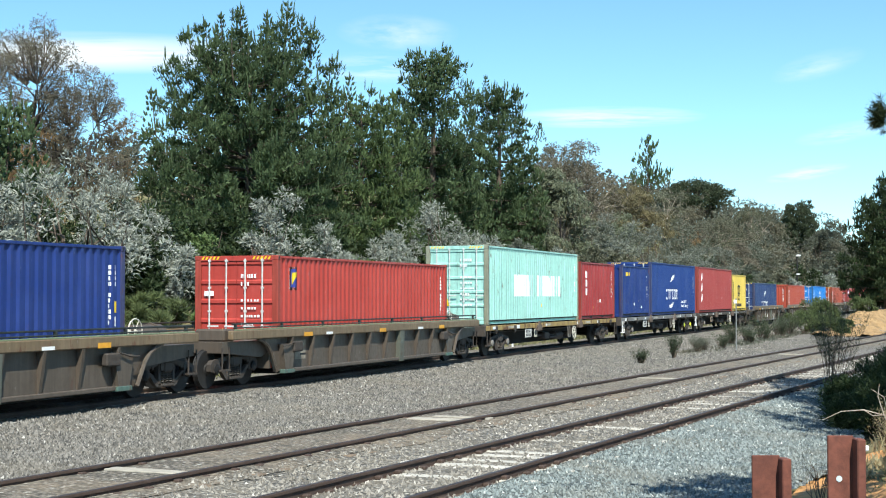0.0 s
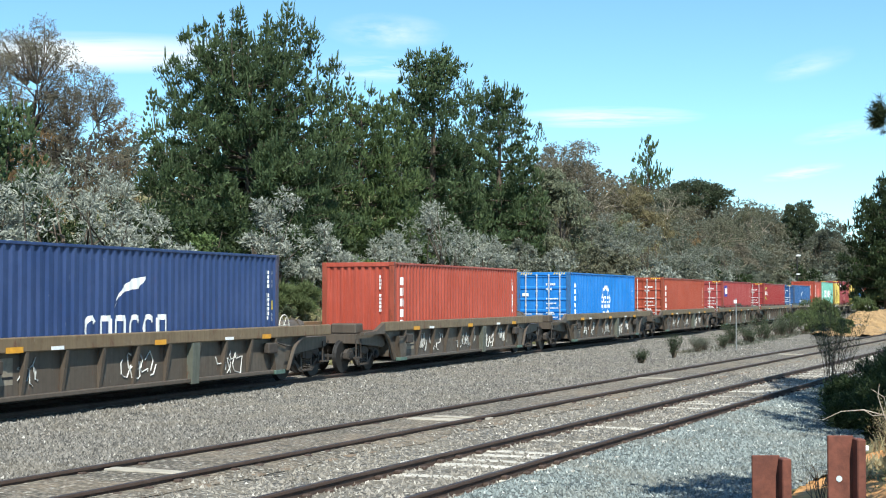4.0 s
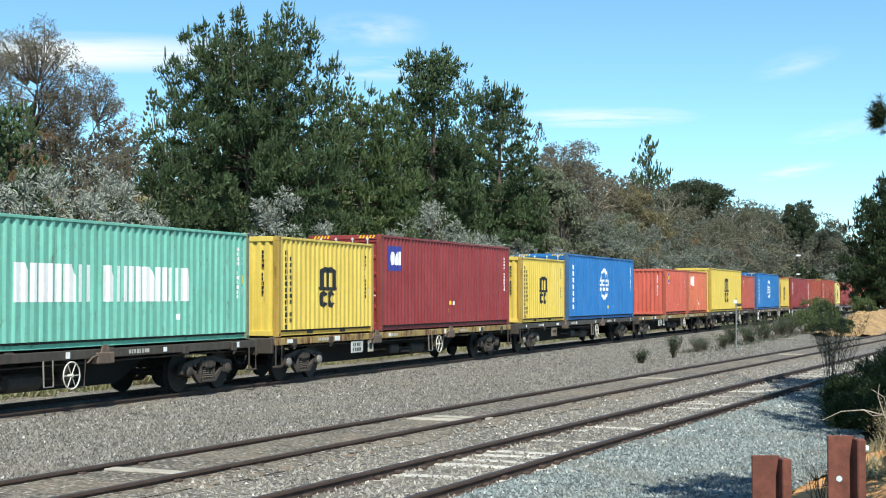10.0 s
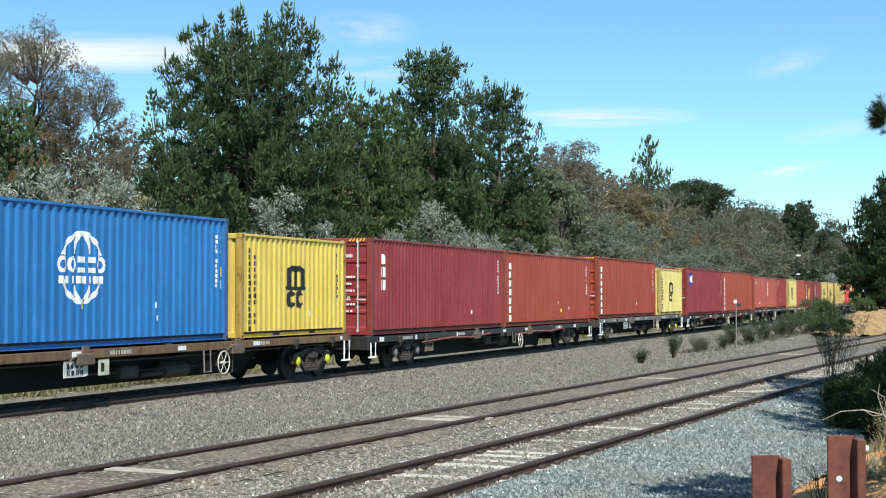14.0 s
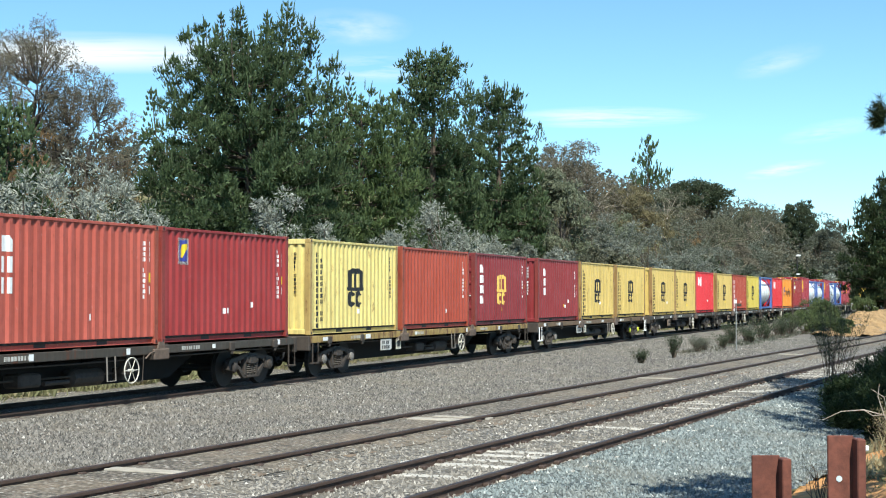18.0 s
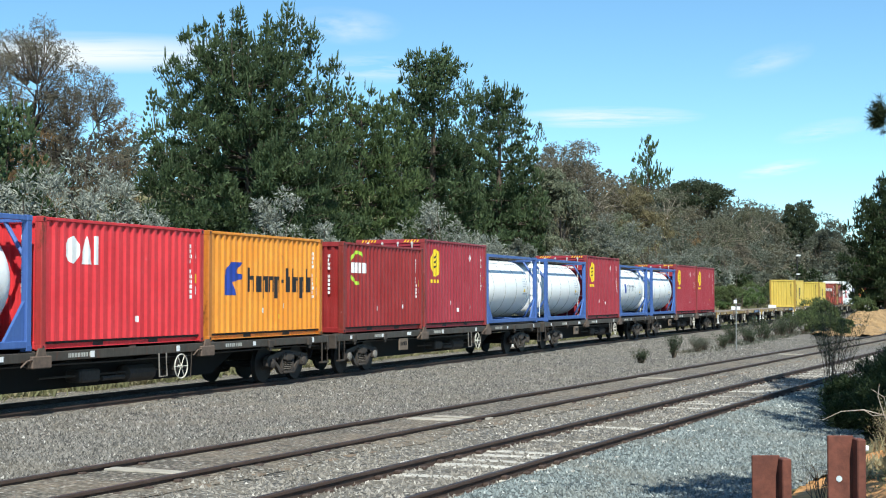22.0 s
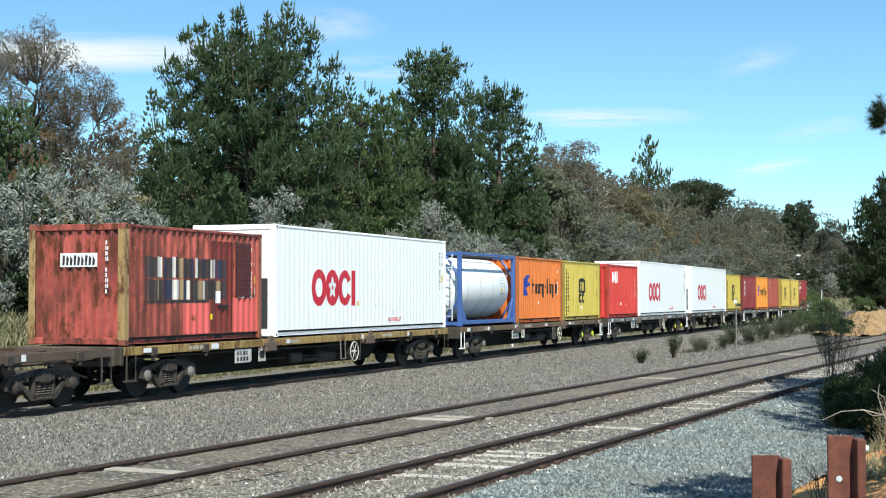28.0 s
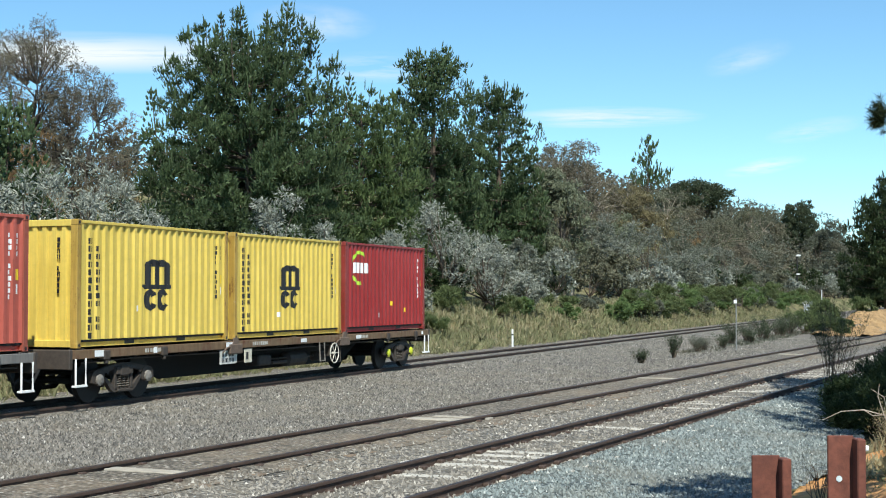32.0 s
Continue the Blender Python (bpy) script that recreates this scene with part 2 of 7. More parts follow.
def sheet(name, xs, ys, height, material, smooth_shade=True):
    """A grid; xs may be a function of y giving the grid's cross lines."""
    rows = [[(x, y, height(x, y)) for x in (xs(y) if callable(xs) else xs)] for y in ys]
    w = len(rows[0])
    me = bpy.data.meshes.new(name)
    me.from_pydata([p for r in rows for p in r], [], [(j * w + i, j * w + i + 1, (j + 1) * w + i + 1, (j + 1) * w + i)
                                                     for j in range(len(rows) - 1) for i in range(w - 1)])
    me.materials.append(material)
    me.polygons.foreach_set("use_smooth", [smooth_shade] * len(me.polygons))
    me.update()
    return new(name, me)


def gravel(name, tints, size, dirt, dirt_amount, bump=1.0):
    """Crushed stone: every cell its own tint, painted shade in the gaps, dirt in patches."""
    n = Nodes(name)
    vo = n.node("ShaderNodeTexVoronoi", Scale=1.0 / size, Randomness=1.0)
    n.link(n.co, vo.inputs["Vector"])
    sep = n.node("ShaderNodeSeparateColor")
    n.link(vo.outputs["Color"], sep.inputs[0])
    col = n.mix(sep.outputs[0], lin(*tints[0]), lin(*tints[1]))
    col = n.mix(n.ramp(sep.outputs[1], 0.93, 0.95), col, lin(*tints[2]))
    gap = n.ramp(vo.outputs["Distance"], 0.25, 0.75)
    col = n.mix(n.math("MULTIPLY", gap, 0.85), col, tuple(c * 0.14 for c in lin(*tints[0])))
    patch = n.ramp(n.math("MULTIPLY", n.noise(0.35, 5, 0.6), n.ramp(n.noise(2.7, 4, 0.6), 0.2, 0.8, 0.6, 1.4)), 0.42, 0.66)
    col = n.mix(n.math("MULTIPLY", patch, dirt_amount), col, lin(*dirt))
    h = n.math("ADD", n.ramp(vo.outputs["Distance"], 0.0, 0.8, 1.0, 0.0), n.math("MULTIPLY", n.noise(6.0, 3), 0.8))
    n.bump(h, bump, size * 0.7)
    return n.done(col, 0.85, 0.0, 0.25)


def earth():
    """Dry grass and soil with greener patches and bare sandy spots."""
    n = Nodes("dry_grass_and_soil")
    big, mid, fine = n.noise(0.18, 4), n.noise(1.3, 5, 0.65), n.noise(11.0, 6, 0.7)
    col = n.mix(n.ramp(mid, 0.35, 0.65), lin(138, 128, 98), lin(112, 108, 76))
    col = n.mix(n.ramp(big, 0.45, 0.62), col, lin(92, 94, 62))
    col = n.mix(n.ramp(n.noise(0.5, 5, 0.7), 0.58, 0.70), col, lin(148, 124, 92))
    col = n.mix(n.math("MULTIPLY", n.ramp(fine, 0.45, 0.75), 0.6), col, lin(96, 86, 56))
    n.bump(n.math("ADD", fine, mid), 0.9, 0.08)
    return n.done(col, 0.95, 0.0, 0.15)


EARTH = earth()
ground = sheet("ground", spread(-2500, 2500, -30, 6, 0.4), spread(-400, 3200, 4, 120, 0.8, 1.15), ground_z, EARTH)
tagged(ground, "dry grassy earth with a low bank beside the railway", "ground", kind="structure")

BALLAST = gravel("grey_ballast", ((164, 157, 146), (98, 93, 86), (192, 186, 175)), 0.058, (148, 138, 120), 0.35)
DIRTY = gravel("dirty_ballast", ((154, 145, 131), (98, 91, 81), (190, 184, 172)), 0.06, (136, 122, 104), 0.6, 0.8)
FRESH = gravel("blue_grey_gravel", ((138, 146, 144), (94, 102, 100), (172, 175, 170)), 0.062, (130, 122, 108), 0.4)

BED_Y = spread(-60, 420, 6, 110, 0.6, 1.12)


def bed(name, left, right, lift, material, label, steps, edge_l=0.0, edge_r=0.0):
    def cross(y):
        a = left(y) + edge_l * noise.noise((y * 0.5, 1.7, 0.0)) + 0.5 * edge_l * noise.noise((y * 1.9, 5.7, 0.0))
        b = right(y) + edge_r * noise.noise((y * 0.5, 9.1, 0.0)) + 0.5 * edge_r * noise.noise((y * 1.9, 2.2, 0.0))
        return [a + (b - a) * i / steps for i in range(steps + 1)]
    ob = sheet(name, cross, BED_Y, lambda x, y: ground_z(x, y) + lift + 0.02 * noise.noise((x * 1.7, y * 1.7, 4.0)), material)
    return tagged(ob, label, "ballast", kind="structure")


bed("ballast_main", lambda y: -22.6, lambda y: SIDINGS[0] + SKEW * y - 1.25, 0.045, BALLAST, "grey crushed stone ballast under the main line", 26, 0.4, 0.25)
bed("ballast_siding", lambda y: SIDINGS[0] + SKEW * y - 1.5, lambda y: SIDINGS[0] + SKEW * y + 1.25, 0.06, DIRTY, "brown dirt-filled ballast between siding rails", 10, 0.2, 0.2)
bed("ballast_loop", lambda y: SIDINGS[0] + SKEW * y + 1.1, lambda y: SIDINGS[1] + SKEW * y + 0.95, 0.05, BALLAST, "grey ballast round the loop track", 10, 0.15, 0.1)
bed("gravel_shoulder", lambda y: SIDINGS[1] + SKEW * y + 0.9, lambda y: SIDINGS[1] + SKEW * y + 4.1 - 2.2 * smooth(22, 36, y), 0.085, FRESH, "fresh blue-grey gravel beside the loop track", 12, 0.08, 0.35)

# Rails: foot, web and head, laid as long bars.
RAIL_FOOT = [(-0.07, -0.17), (0.07, -0.17), (0.07, -0.155), (0.012, -0.13), (0.012, -0.045), (0.035, -0.035), (0.035, -0.003), (0.028, 0.0),
             (-0.028, 0.0), (-0.035, -0.003), (-0.035, -0.035), (-0.012, -0.045), (-0.012, -0.13), (-0.07, -0.155)]


def track(name, centre, skew, label, y0, y1, sleeper_mat, sleeper_z, n_sleepers, first):
    root = thing(name, Matrix.Translation((centre, 0, 0)) @ Matrix.Shear("XY", 4, (0.0, 0.0)), label, "railway track", kind="structure")
    turn = Matrix.Rotation(-math.atan(skew), 4, "Z")
    root.matrix_world = Matrix.Translation((centre, 0, 0)) @ turn
    for side in (-0.7525, 0.7525):
        b = Build().prism([(side + p[0], p[1]) for p in RAIL_FOOT], y0, y1)
        part("rail", b, RAILSTEEL, root)
        part("rail_head", Build().prism([(side - 0.027, 0.0006), (side + 0.027, 0.0006), (side + 0.022, 0.0035), (side - 0.022, 0.0035)], y0, y1), RAILHEAD, root, "worn shiny running surface")
    shape = Build().box(-1.27, 1.27, -0.115, 0.115, -0.11, 0.0, 0.02).mesh("sleeper", sleeper_mat)
    rnd = random.Random(centre)
    clip = Build().box(-0.12, -0.035, -0.055, 0.055, 0, 0.05, 0.012).box(0.035, 0.12, -0.055, 0.055, 0, 0.05, 0.012).mesh("rail_clip", RAILSTEEL)
    for i in range(n_sleepers):
        s = new("sleeper", shape)
        s.parent = root
        s.location = (rnd.uniform(-0.03, 0.03), first + i * 0.62 + rnd.uniform(-0.04, 0.04), sleeper_z + rnd.uniform(-0.030, 0.012))
        s.rotation_euler = (0, rnd.uniform(-0.006, 0.006), rnd.uniform(-0.012, 0.012))
        if i < 60:
            for side in (-0.7525, 0.7525):
                c = new("rail_clip", clip)
                c.parent = s
                c.location = (side, 0, 0.0)
    return root


CONCRETE = plain("weathered_concrete", (158, 151, 140), 0.9, 0.0, 0.3, 7.0, 0.3, 0.01)
BLEACHED = plain("bleached_sleeper_concrete", (182, 176, 165), 0.9, 0.0, 0.25, 7.0, 0.3, 0.01)
TIMBER = plain("grey_timber_sleeper", (120, 104, 88), 0.95, 0.0, 0.35, 9.0, 0.6, 0.02)
track("track_main", MAIN_X, 0.0, "rusty main line track on concrete sleepers", -60, 420, CONCRETE, -0.135, 200, 12)
track("track_siding", SIDINGS[0], SKEW, "rusty siding track sunk in brown dirt", -60, 420, TIMBER, -0.108, 130, 8)
track("track_loop", SIDINGS[1], SKEW, "rusty loop track on pale half-buried sleepers", -60, 420, BLEACHED, -0.1235, 130, 8)


# ---- plants ----
def unit(v):
    return v / np.maximum(1e-9, np.linalg.norm(v, axis=-1, keepdims=True))


def sprays(rng, origin, way, length, per, size, width, loose, facing=None, turn=0.6):
    """Leaves set along short shoots: slim blades that lean out from the shoot and turn their flat side outward."""
    k = len(origin)
    t = rng.random((k, per, 1))
    d = way[:, None, :] * (0.9 - 0.5 * loose) + rng.normal(size=(k, per, 3)) * loose
    d = unit(d)
    p = origin[:, None, :] + way[:, None, :] * (length[:, None, None] if np.ndim(length) else length) * t
    flat = rng.normal(size=(k, per, 3)) * (turn if facing is not None else 1.0)
    if facing is not None:
        flat = flat + facing[:, None, :]
    s = unit(np.cross(d, flat))
    ln = size * rng.uniform(0.65, 1.3, (k, per, 1))
    wd = width * rng.uniform(0.7, 1.3, (k, per, 1))
    q = np.stack([p - s * wd, p + d * ln, p + d * ln * 0.25 + s * wd * 1.3], axis=2)
    return q.reshape(-1, 3)


def clubs(rng, origin, way, length, radius, n=4):
    """Blunt bottle-brush shoots: a slim foot, a full middle and a rounded tip."""
    k = len(origin)
    side = unit(np.cross(way, rng.normal(size=(k, 3))))
    other = np.cross(way, side)
    ln = (length * np.ones(k))[:, None]
    rad = radius * rng.uniform(0.7, 1.3, (k, 1))
    rings = []
    for t, r in ((0.0, 0.35), (0.30, 1.0), (0.75, 0.78)) if n > 3 else ((0.0, 0.5), (0.55, 1.05)):
        mid = origin + way * ln * t
        rings.append([mid + rad * r * rng.uniform(0.8, 1.2, (k, 1)) * (math.cos(2 * math.pi * j / n) * side + math.sin(2 * math.pi * j / n) * other) for j in range(n)])
    tip = origin + way * ln
    out = []
    for j in range(n):
        m = (j + 1) % n
        for lo, hi in zip(rings, rings[1:]):
            out += [np.stack([lo[j], lo[m], hi[m]], axis=1), np.stack([lo[j], hi[m], hi[j]], axis=1)]
        out.append(np.stack([rings[-1][j], rings[-1][m], tip], axis=1))
    return np.stack(out, axis=1).reshape(-1, 3)


PINE_LEAF = leafy("pine_needles", (68, 84, 54), (90, 107, 68), (56, 71, 48), 0.65, 0.28)
PINE_BRIGHT = leafy("light_pine_needles", (76, 92, 53), (96, 112, 66), (63, 79, 49), 0.65, 0.25)
SILVER = leafy("silver_wattle_leaves", (110, 114, 100), (198, 200, 188), (92, 98, 82))
FARSILVER = leafy("grey_silver_leaves", (98, 102, 88), (170, 172, 158), (82, 86, 70), 0.6, 0.3)
# Distance haze is mixed in as extra blue: OLIVE, GREYGREEN and FARLEAF.
OLIVE = leafy("olive_gum_leaves", (94, 95, 77), (128, 127, 105), (80, 83, 66), 0.6, 0.25, (108, 101, 83))
RUSTY = leafy("brown_gum_leaves", (128, 100, 66), (156, 126, 88), (106, 88, 62), 0.6, 0.35)
GREYGREEN = leafy("grey_green_leaves", (94, 98, 84), (136, 140, 124), (80, 84, 68), 0.6, 0.25, (108, 102, 84))
WILLOWY = leafy("dull_green_drooping_leaves", (100, 106, 84), (140, 144, 118), (84, 90, 68), 0.6, 0.25)
GREEN = leafy("green_shrub_leaves", (92, 112, 64), (122, 140, 88), (80, 100, 60))
BROOM = leafy("fine_broom_twigs", (84, 98, 58), (114, 124, 80), (82, 90, 60))
DRY = leafy("dry_grass_blades", (150, 140, 108), (178, 168, 134), (128, 122, 92), 0.9)
SEDGE = leafy("grey_green_grass_blades", (118, 120, 86), (152, 150, 112), (108, 110, 78), 0.9)
FARLEAF = leafy("far_dark_leaves", (88, 92, 78), (112, 114, 100), (77, 82, 69), 0.6, 0.25, (112, 106, 90))
GREYGUM = leafy("grey_brown_gum_leaves", (106, 100, 86), (138, 130, 112), (100, 92, 74), 0.6, 0.3)
OCHRELEAF = leafy("ochre_hanging_leaves", (106, 98, 68), (132, 122, 88), (92, 84, 64), 0.6, 0.25)
FARDARK = leafy("far_olive_needles", (58, 68, 46), (80, 88, 64), (50, 58, 42), 0.7, 0.15)
DARKLEAF = leafy("dark_shrub_leaves", (40, 54, 30), (64, 78, 40), (36, 46, 28))
GUMWOOD = plain("grey_gum_limbs", (96, 86, 78), 0.9, 0.0, 0.3, 4.0, 0.4, 0.02)


def finish_tree(name, m, label, category, trunk, leaves, leaf_mat, bark, group="", extra=None):
    root = thing(name, m, label, category, group)
    part("trunk", trunk, bark, root, smooth=True)
    part("crown", quick_mesh("crown", leaves, 3, leaf_mat), leaf_mat, root)
    if extra:
        what, q, mat, words = extra
        part(what, quick_mesh(what, q, 3, mat), mat, root, words)
    return root


def pine_tree(x, y, z, h, w, seed, label, leaf=None, spikes=(), low=0.06, per=9, power=4.0, bare=0.0, tuft=1.0):
    """A pine: whorls of limbs that end in billowing tufts, upright candles above, and slim leaders (across, along, top) that stand out."""
    rng = np.random.default_rng(seed)
    b = Build().tube([(0, 0, -0.3), (0, 0, h * 0.4), (0.1, 0, h * 0.75), (0, 0, h * 0.95)], [0.020 * h, 0.015 * h, 0.008 * h, 0.03], 8)
    C, out, rad, high = [], [], [], []
    zz = low * h
    while zz < 0.93 * h:
        f = zz / h
        reach = 0.5 * w * max(0.03, 1 - f ** power) ** 0.5 * min(1.0, 0.78 + 1.5 * (f - low))
        turn = rng.uniform(0, 6.28)
        n = int(6 + (1.2 if per > 7 else 0.7) * reach)
        for k in range(n):
            a = turn + 6.283 * k / n + rng.normal() * 0.2
            l = reach * rng.uniform(0.70, 1.05)
            if rng.random() < bare or l < 0.2:
                continue
            rise = l * (0.06 + 0.5 * f * f) * rng.uniform(0.5, 1.5)
            way = np.array((math.cos(a), math.sin(a), 0.0))
            end = way * l + (0, 0, zz + rise)
            mid = way * 0.55 * l + (0, 0, zz + 0.12 * rise)
            b.tube([(0, 0, zz), mid, end], [0.008 * l + 0.015, 0.005 * l + 0.010, 0.008], 4, False)
            t, step = 1.0, 0.76 * tuft / l
            while t > 0.28:
                c = (1 - t) ** 2 * np.array((0, 0, zz)) + 2 * t * (1 - t) * mid + t * t * end
                C.append(c + rng.normal(size=3) * (0.16, 0.16, 0.12) * tuft)
                out.append(way)
                rad.append(rng.uniform(0.42, 0.78) * tuft)
                high.append(f if t > 0.99 else -1.0)
                t -= step * rng.uniform(0.8, 1.3)
        zz += rng.uniform(0.42, 0.70) * tuft
    C, out, rad, high = np.array(C), np.array(out), np.array(rad), np.array(high)
    k = 40 if per > 9 else 22 if per > 7 else 12
    i = np.repeat(np.arange(len(C)), k)
    v = unit(rng.normal(size=(len(i), 3)) + out[i] * 0.5 + (0, 0, 0.3))
    o = C[i] + v * (rad[i] * rng.uniform(0.1, 0.85, len(i)))[:, None] * (1, 1, 0.72)
    way = unit(v * 0.5 + (0, 0, 0.8))
    ln = rng.uniform(*((0.17, 0.32) if per > 9 else (0.20, 0.38)), len(i)) * tuft
    fat = (0.024 if per > 9 else 0.035 if per > 7 else 0.056) * tuft * (1 + y / 500)
    wide = 0.006 * (1 + y / 80) * tuft
    q = [clubs(rng, o, way, ln, fat, 3), sprays(rng, o, way, ln * 0.95, 4 if per > 7 else 2, 0.12 * tuft, wide, 0.40)]
    i = np.repeat(np.arange(len(C)), 6)                       # sprays that close the inside of every tuft
    v = unit(rng.normal(size=(len(i), 3)) + (0, 0, 0.2))
    q.append(sprays(rng, C[i] + v * rad[i][:, None] * 0.3 * (1, 1, 0.6), v, 0.08, 3, 0.30 * tuft, 0.055 * tuft, 0.5))
    co, cd, cl = [], [], []
    for c, r, f, u in zip(C, rad, high, out):
        for _ in range(2):
            if f > 0.3 and rng.random() < 0.25 + 0.5 * f:
                co.append(c + rng.normal(size=3) * (0.25, 0.25, 0.0) + (0, 0, 0.45 * r))
                cd.append(u * 0.12 + (rng.normal() * 0.08, rng.normal() * 0.08, 1.0))
                cl.append(rng.uniform(0.35, 0.75))
    for sx, sy, top in tuple(spikes) + ((0.0, 0.0, h),):
        size = rng.uniform(1.4, 2.6)
        b.tube([(sx * 0.75, sy * 0.75, top - size - 1.0), (sx * 0.95, sy * 0.95, top - size), (sx, sy, top)], [0.05, 0.035, 0.012], 5, False)
        co.append(np.array((sx, sy, top - 0.55)))
        cd.append((0, 0, 1.0))
        cl.append(0.55)
        for j in range(9):
            zc = top - 0.40 - size * j / 9
            turn = rng.uniform(0, 6.28)
            for m in range(5):
                a = turn + 1.257 * m + rng.normal() * 0.2
                r = rng.uniform(0.08, 0.26) + 0.085 * j
                co.append(np.array((sx + r * math.cos(a) * 0.5, sy + r * math.sin(a) * 0.5, zc)))
                cd.append((0.55 * math.cos(a), 0.55 * math.sin(a), 1.0))
                cl.append(rng.uniform(0.17, 0.28))
    co, cd, cl = np.array(co), unit(np.array(cd)), np.array(cl)
    q += [sprays(rng, co, cd, cl, per, 0.10, wide, 0.42), clubs(rng, co, cd, cl * 1.05, 0.040 * (1 + y / 300))]
    return finish_tree("pine_tree", pose(x, y, z), label, "tree", b, np.concatenate(q), leaf or PINE_LEAF, BARK, "pines behind the line")


def crown_tree(name, x, y, z, h, w, seed, label, leaf, bark=None, base=0.15, lumps=26, shoots=60, per=7, size=0.16, width=0.035,
               up=0.35, loose=0.5, droop=0.0, category="tree", group="", plume=0.0, tight=1.0, brush=0.0):
    """A broad-leaved tree or shrub: limbs to lumps of foliage, each of many short leafy shoots."""
    rng = np.random.default_rng(seed)
    b = Build()
    cz, rz, r = h * (base + 1) / 2, h * (1 - base) / 2, w / 2
    cs, rs = [], []
    for i in range(lumps):
        v = rng.normal(size=3)
        v /= np.linalg.norm(v)
        t = rng.uniform(0.25, 1.0) ** 0.6
        taper = 1.0 - 0.25 * max(0.0, v[2])
        cs.append((v[0] * r * t * taper * 0.86, v[1] * r * t * taper * 0.86, cz + v[2] * rz * t * 0.86))
        rs.append(rng.uniform(0.16, 0.38) * min(r, rz * 1.3) * tight)
    thick = 0.018 * h + 0.01
    fork = np.array((rng.normal() * 0.05 * w, rng.normal() * 0.05 * w, max(0.12 * h, base * h)))
    b.tube([(0, 0, -0.3), fork * (0.5, 0.5, 0.5), fork], [thick * 1.4, thick * 1.1, thick], 7)
    for c in cs[: max(6, lumps // 2)]:
        c = np.array(c)
        mid = fork + (c - fork) * 0.5 + rng.normal(size=3) * 0.08 * w
        b.tube([fork, mid, c], [thick * 0.7, thick * 0.4, 0.012], 5, False)
    cs, rs = np.array(cs), np.array(rs)
    k = lumps * shoots
    idx = np.repeat(np.arange(lumps), shoots)
    way = unit(rng.normal(size=(k, 3)) + (0, 0, up))
    o = cs[idx] + way * rs[idx][:, None] * rng.uniform(0.3, 0.85, (k, 1)) * (1, 1, 0.8)
    facing = unit(way + (0, 0, 0.35))
    way = unit(way + (0, 0, up * 0.6 - droop))
    q = sprays(rng, o, way, plume * rng.uniform(0.6, 1.2, k) if plume else rs[idx] * rng.uniform(0.25, 0.6, k), per, size, width, loose, facing, 0.9)
    if brush:
        way = unit(way + rng.normal(size=way.shape) * 0.55)
        q = np.concatenate([q, clubs(rng, o, way, plume * rng.uniform(0.7, 1.3, k), brush, 3)])
    q = q[(q.reshape(-1, 3, 3)[:, :, 2].min(axis=1) > 0.02).repeat(3)]
    return finish_tree(name, pose(x, y, z), label, category, b, q, leaf, bark or BARK, group)


def gum_tree(x, y, z, h, w, seed, label, leaf, ends=70, base=0.35, clump=0.75, shoots=26, per=8, size=0.13, width=0.02, brown=0.0, bare=0.06, droop=0.45, bark=None,
             turn=1.1, group="gums behind the line"):
    """A gum: forked limbs that divide towards a domed crown of loose hanging leaf clumps, some of them browned."""
    rng = np.random.default_rng(seed)
    b = Build()
    cz, rz, r = h * base + h * (1 - base) * 0.42, h * (1 - base) * 0.58, w / 2
    v = unit(rng.normal(size=(ends, 3)) + (0, 0, 0.25))
    P = v * (r, r, rz) * (rng.uniform(0.30, 1.0, (ends, 1)) ** 0.5) * 0.9 + (0, 0, cz)
    thick = 0.007 * h + 0.02
    fork = np.array((rng.normal() * 0.04 * w, rng.normal() * 0.04 * w, h * base * 0.7))
    b.tube([(0, 0, -0.3), fork * 0.5, fork], [thick * 1.5, thick * 1.2, thick], 8)
    nodes, size0 = [fork], thick
    for count, share, fat in ((5, 0.42, 0.7), (max(8, ends // 5), 0.55, 0.4), (ends, 1.0, 0.2)):
        goals = P[rng.permutation(ends)[:count]] if count < ends else P
        grown = []
        for p in goals:
            near = np.array(nodes)
            m = near[np.argmin(np.linalg.norm(near - p, axis=1) + 0.5 * np.maximum(0, near[:, 2] - p[2]))]
            tip = m + (p - m) * share + rng.normal(size=3) * 0.03 * w * (share < 1)
            bend = m + (tip - m) * 0.5 + rng.normal(size=3) * 0.05 * w + (0, 0, 0.02 * h)
            b.tube([m, bend, tip], [size0, (size0 + thick * fat) / 2, thick * fat * 0.7], 5, False)
            grown.append(tip)
        nodes, size0 = nodes[1:] + grown, thick * fat * 0.6
    leafy_ends = P[rng.random(ends) > bare]
    rs = clump * rng.uniform(0.6, 1.3, len(leafy_ends))
    idx = np.repeat(np.arange(len(leafy_ends)), shoots)
    way = unit(rng.normal(size=(len(idx), 3)) + (0, 0, 0.25))
    o = leafy_ends[idx] + way * rs[idx][:, None] * rng.uniform(0.2, 0.9, (len(idx), 1)) * (1, 1, 0.7)
    q = sprays(rng, o, unit(way - (0, 0, droop)), 0.3 * clump, per, size, width, 0.45, unit(way + (0, 0, 0.25)), turn)
    is_brown = (np.arange(len(leafy_ends)) < 0) if not brown else ((leafy_ends[:, 2] < np.quantile(leafy_ends[:, 2], 0.62)) & (rng.random(len(leafy_ends)) < brown))
    mask = is_brown[idx].repeat(per * 3)
    extra = ("browned_leaves", q[mask], RUSTY, "dying orange-brown leaf clumps") if mask.any() else None
    return finish_tree("gum_tree", pose(x, y, z), label, "tree", b, q[~mask], leaf, bark or GUMWOOD, group, extra)


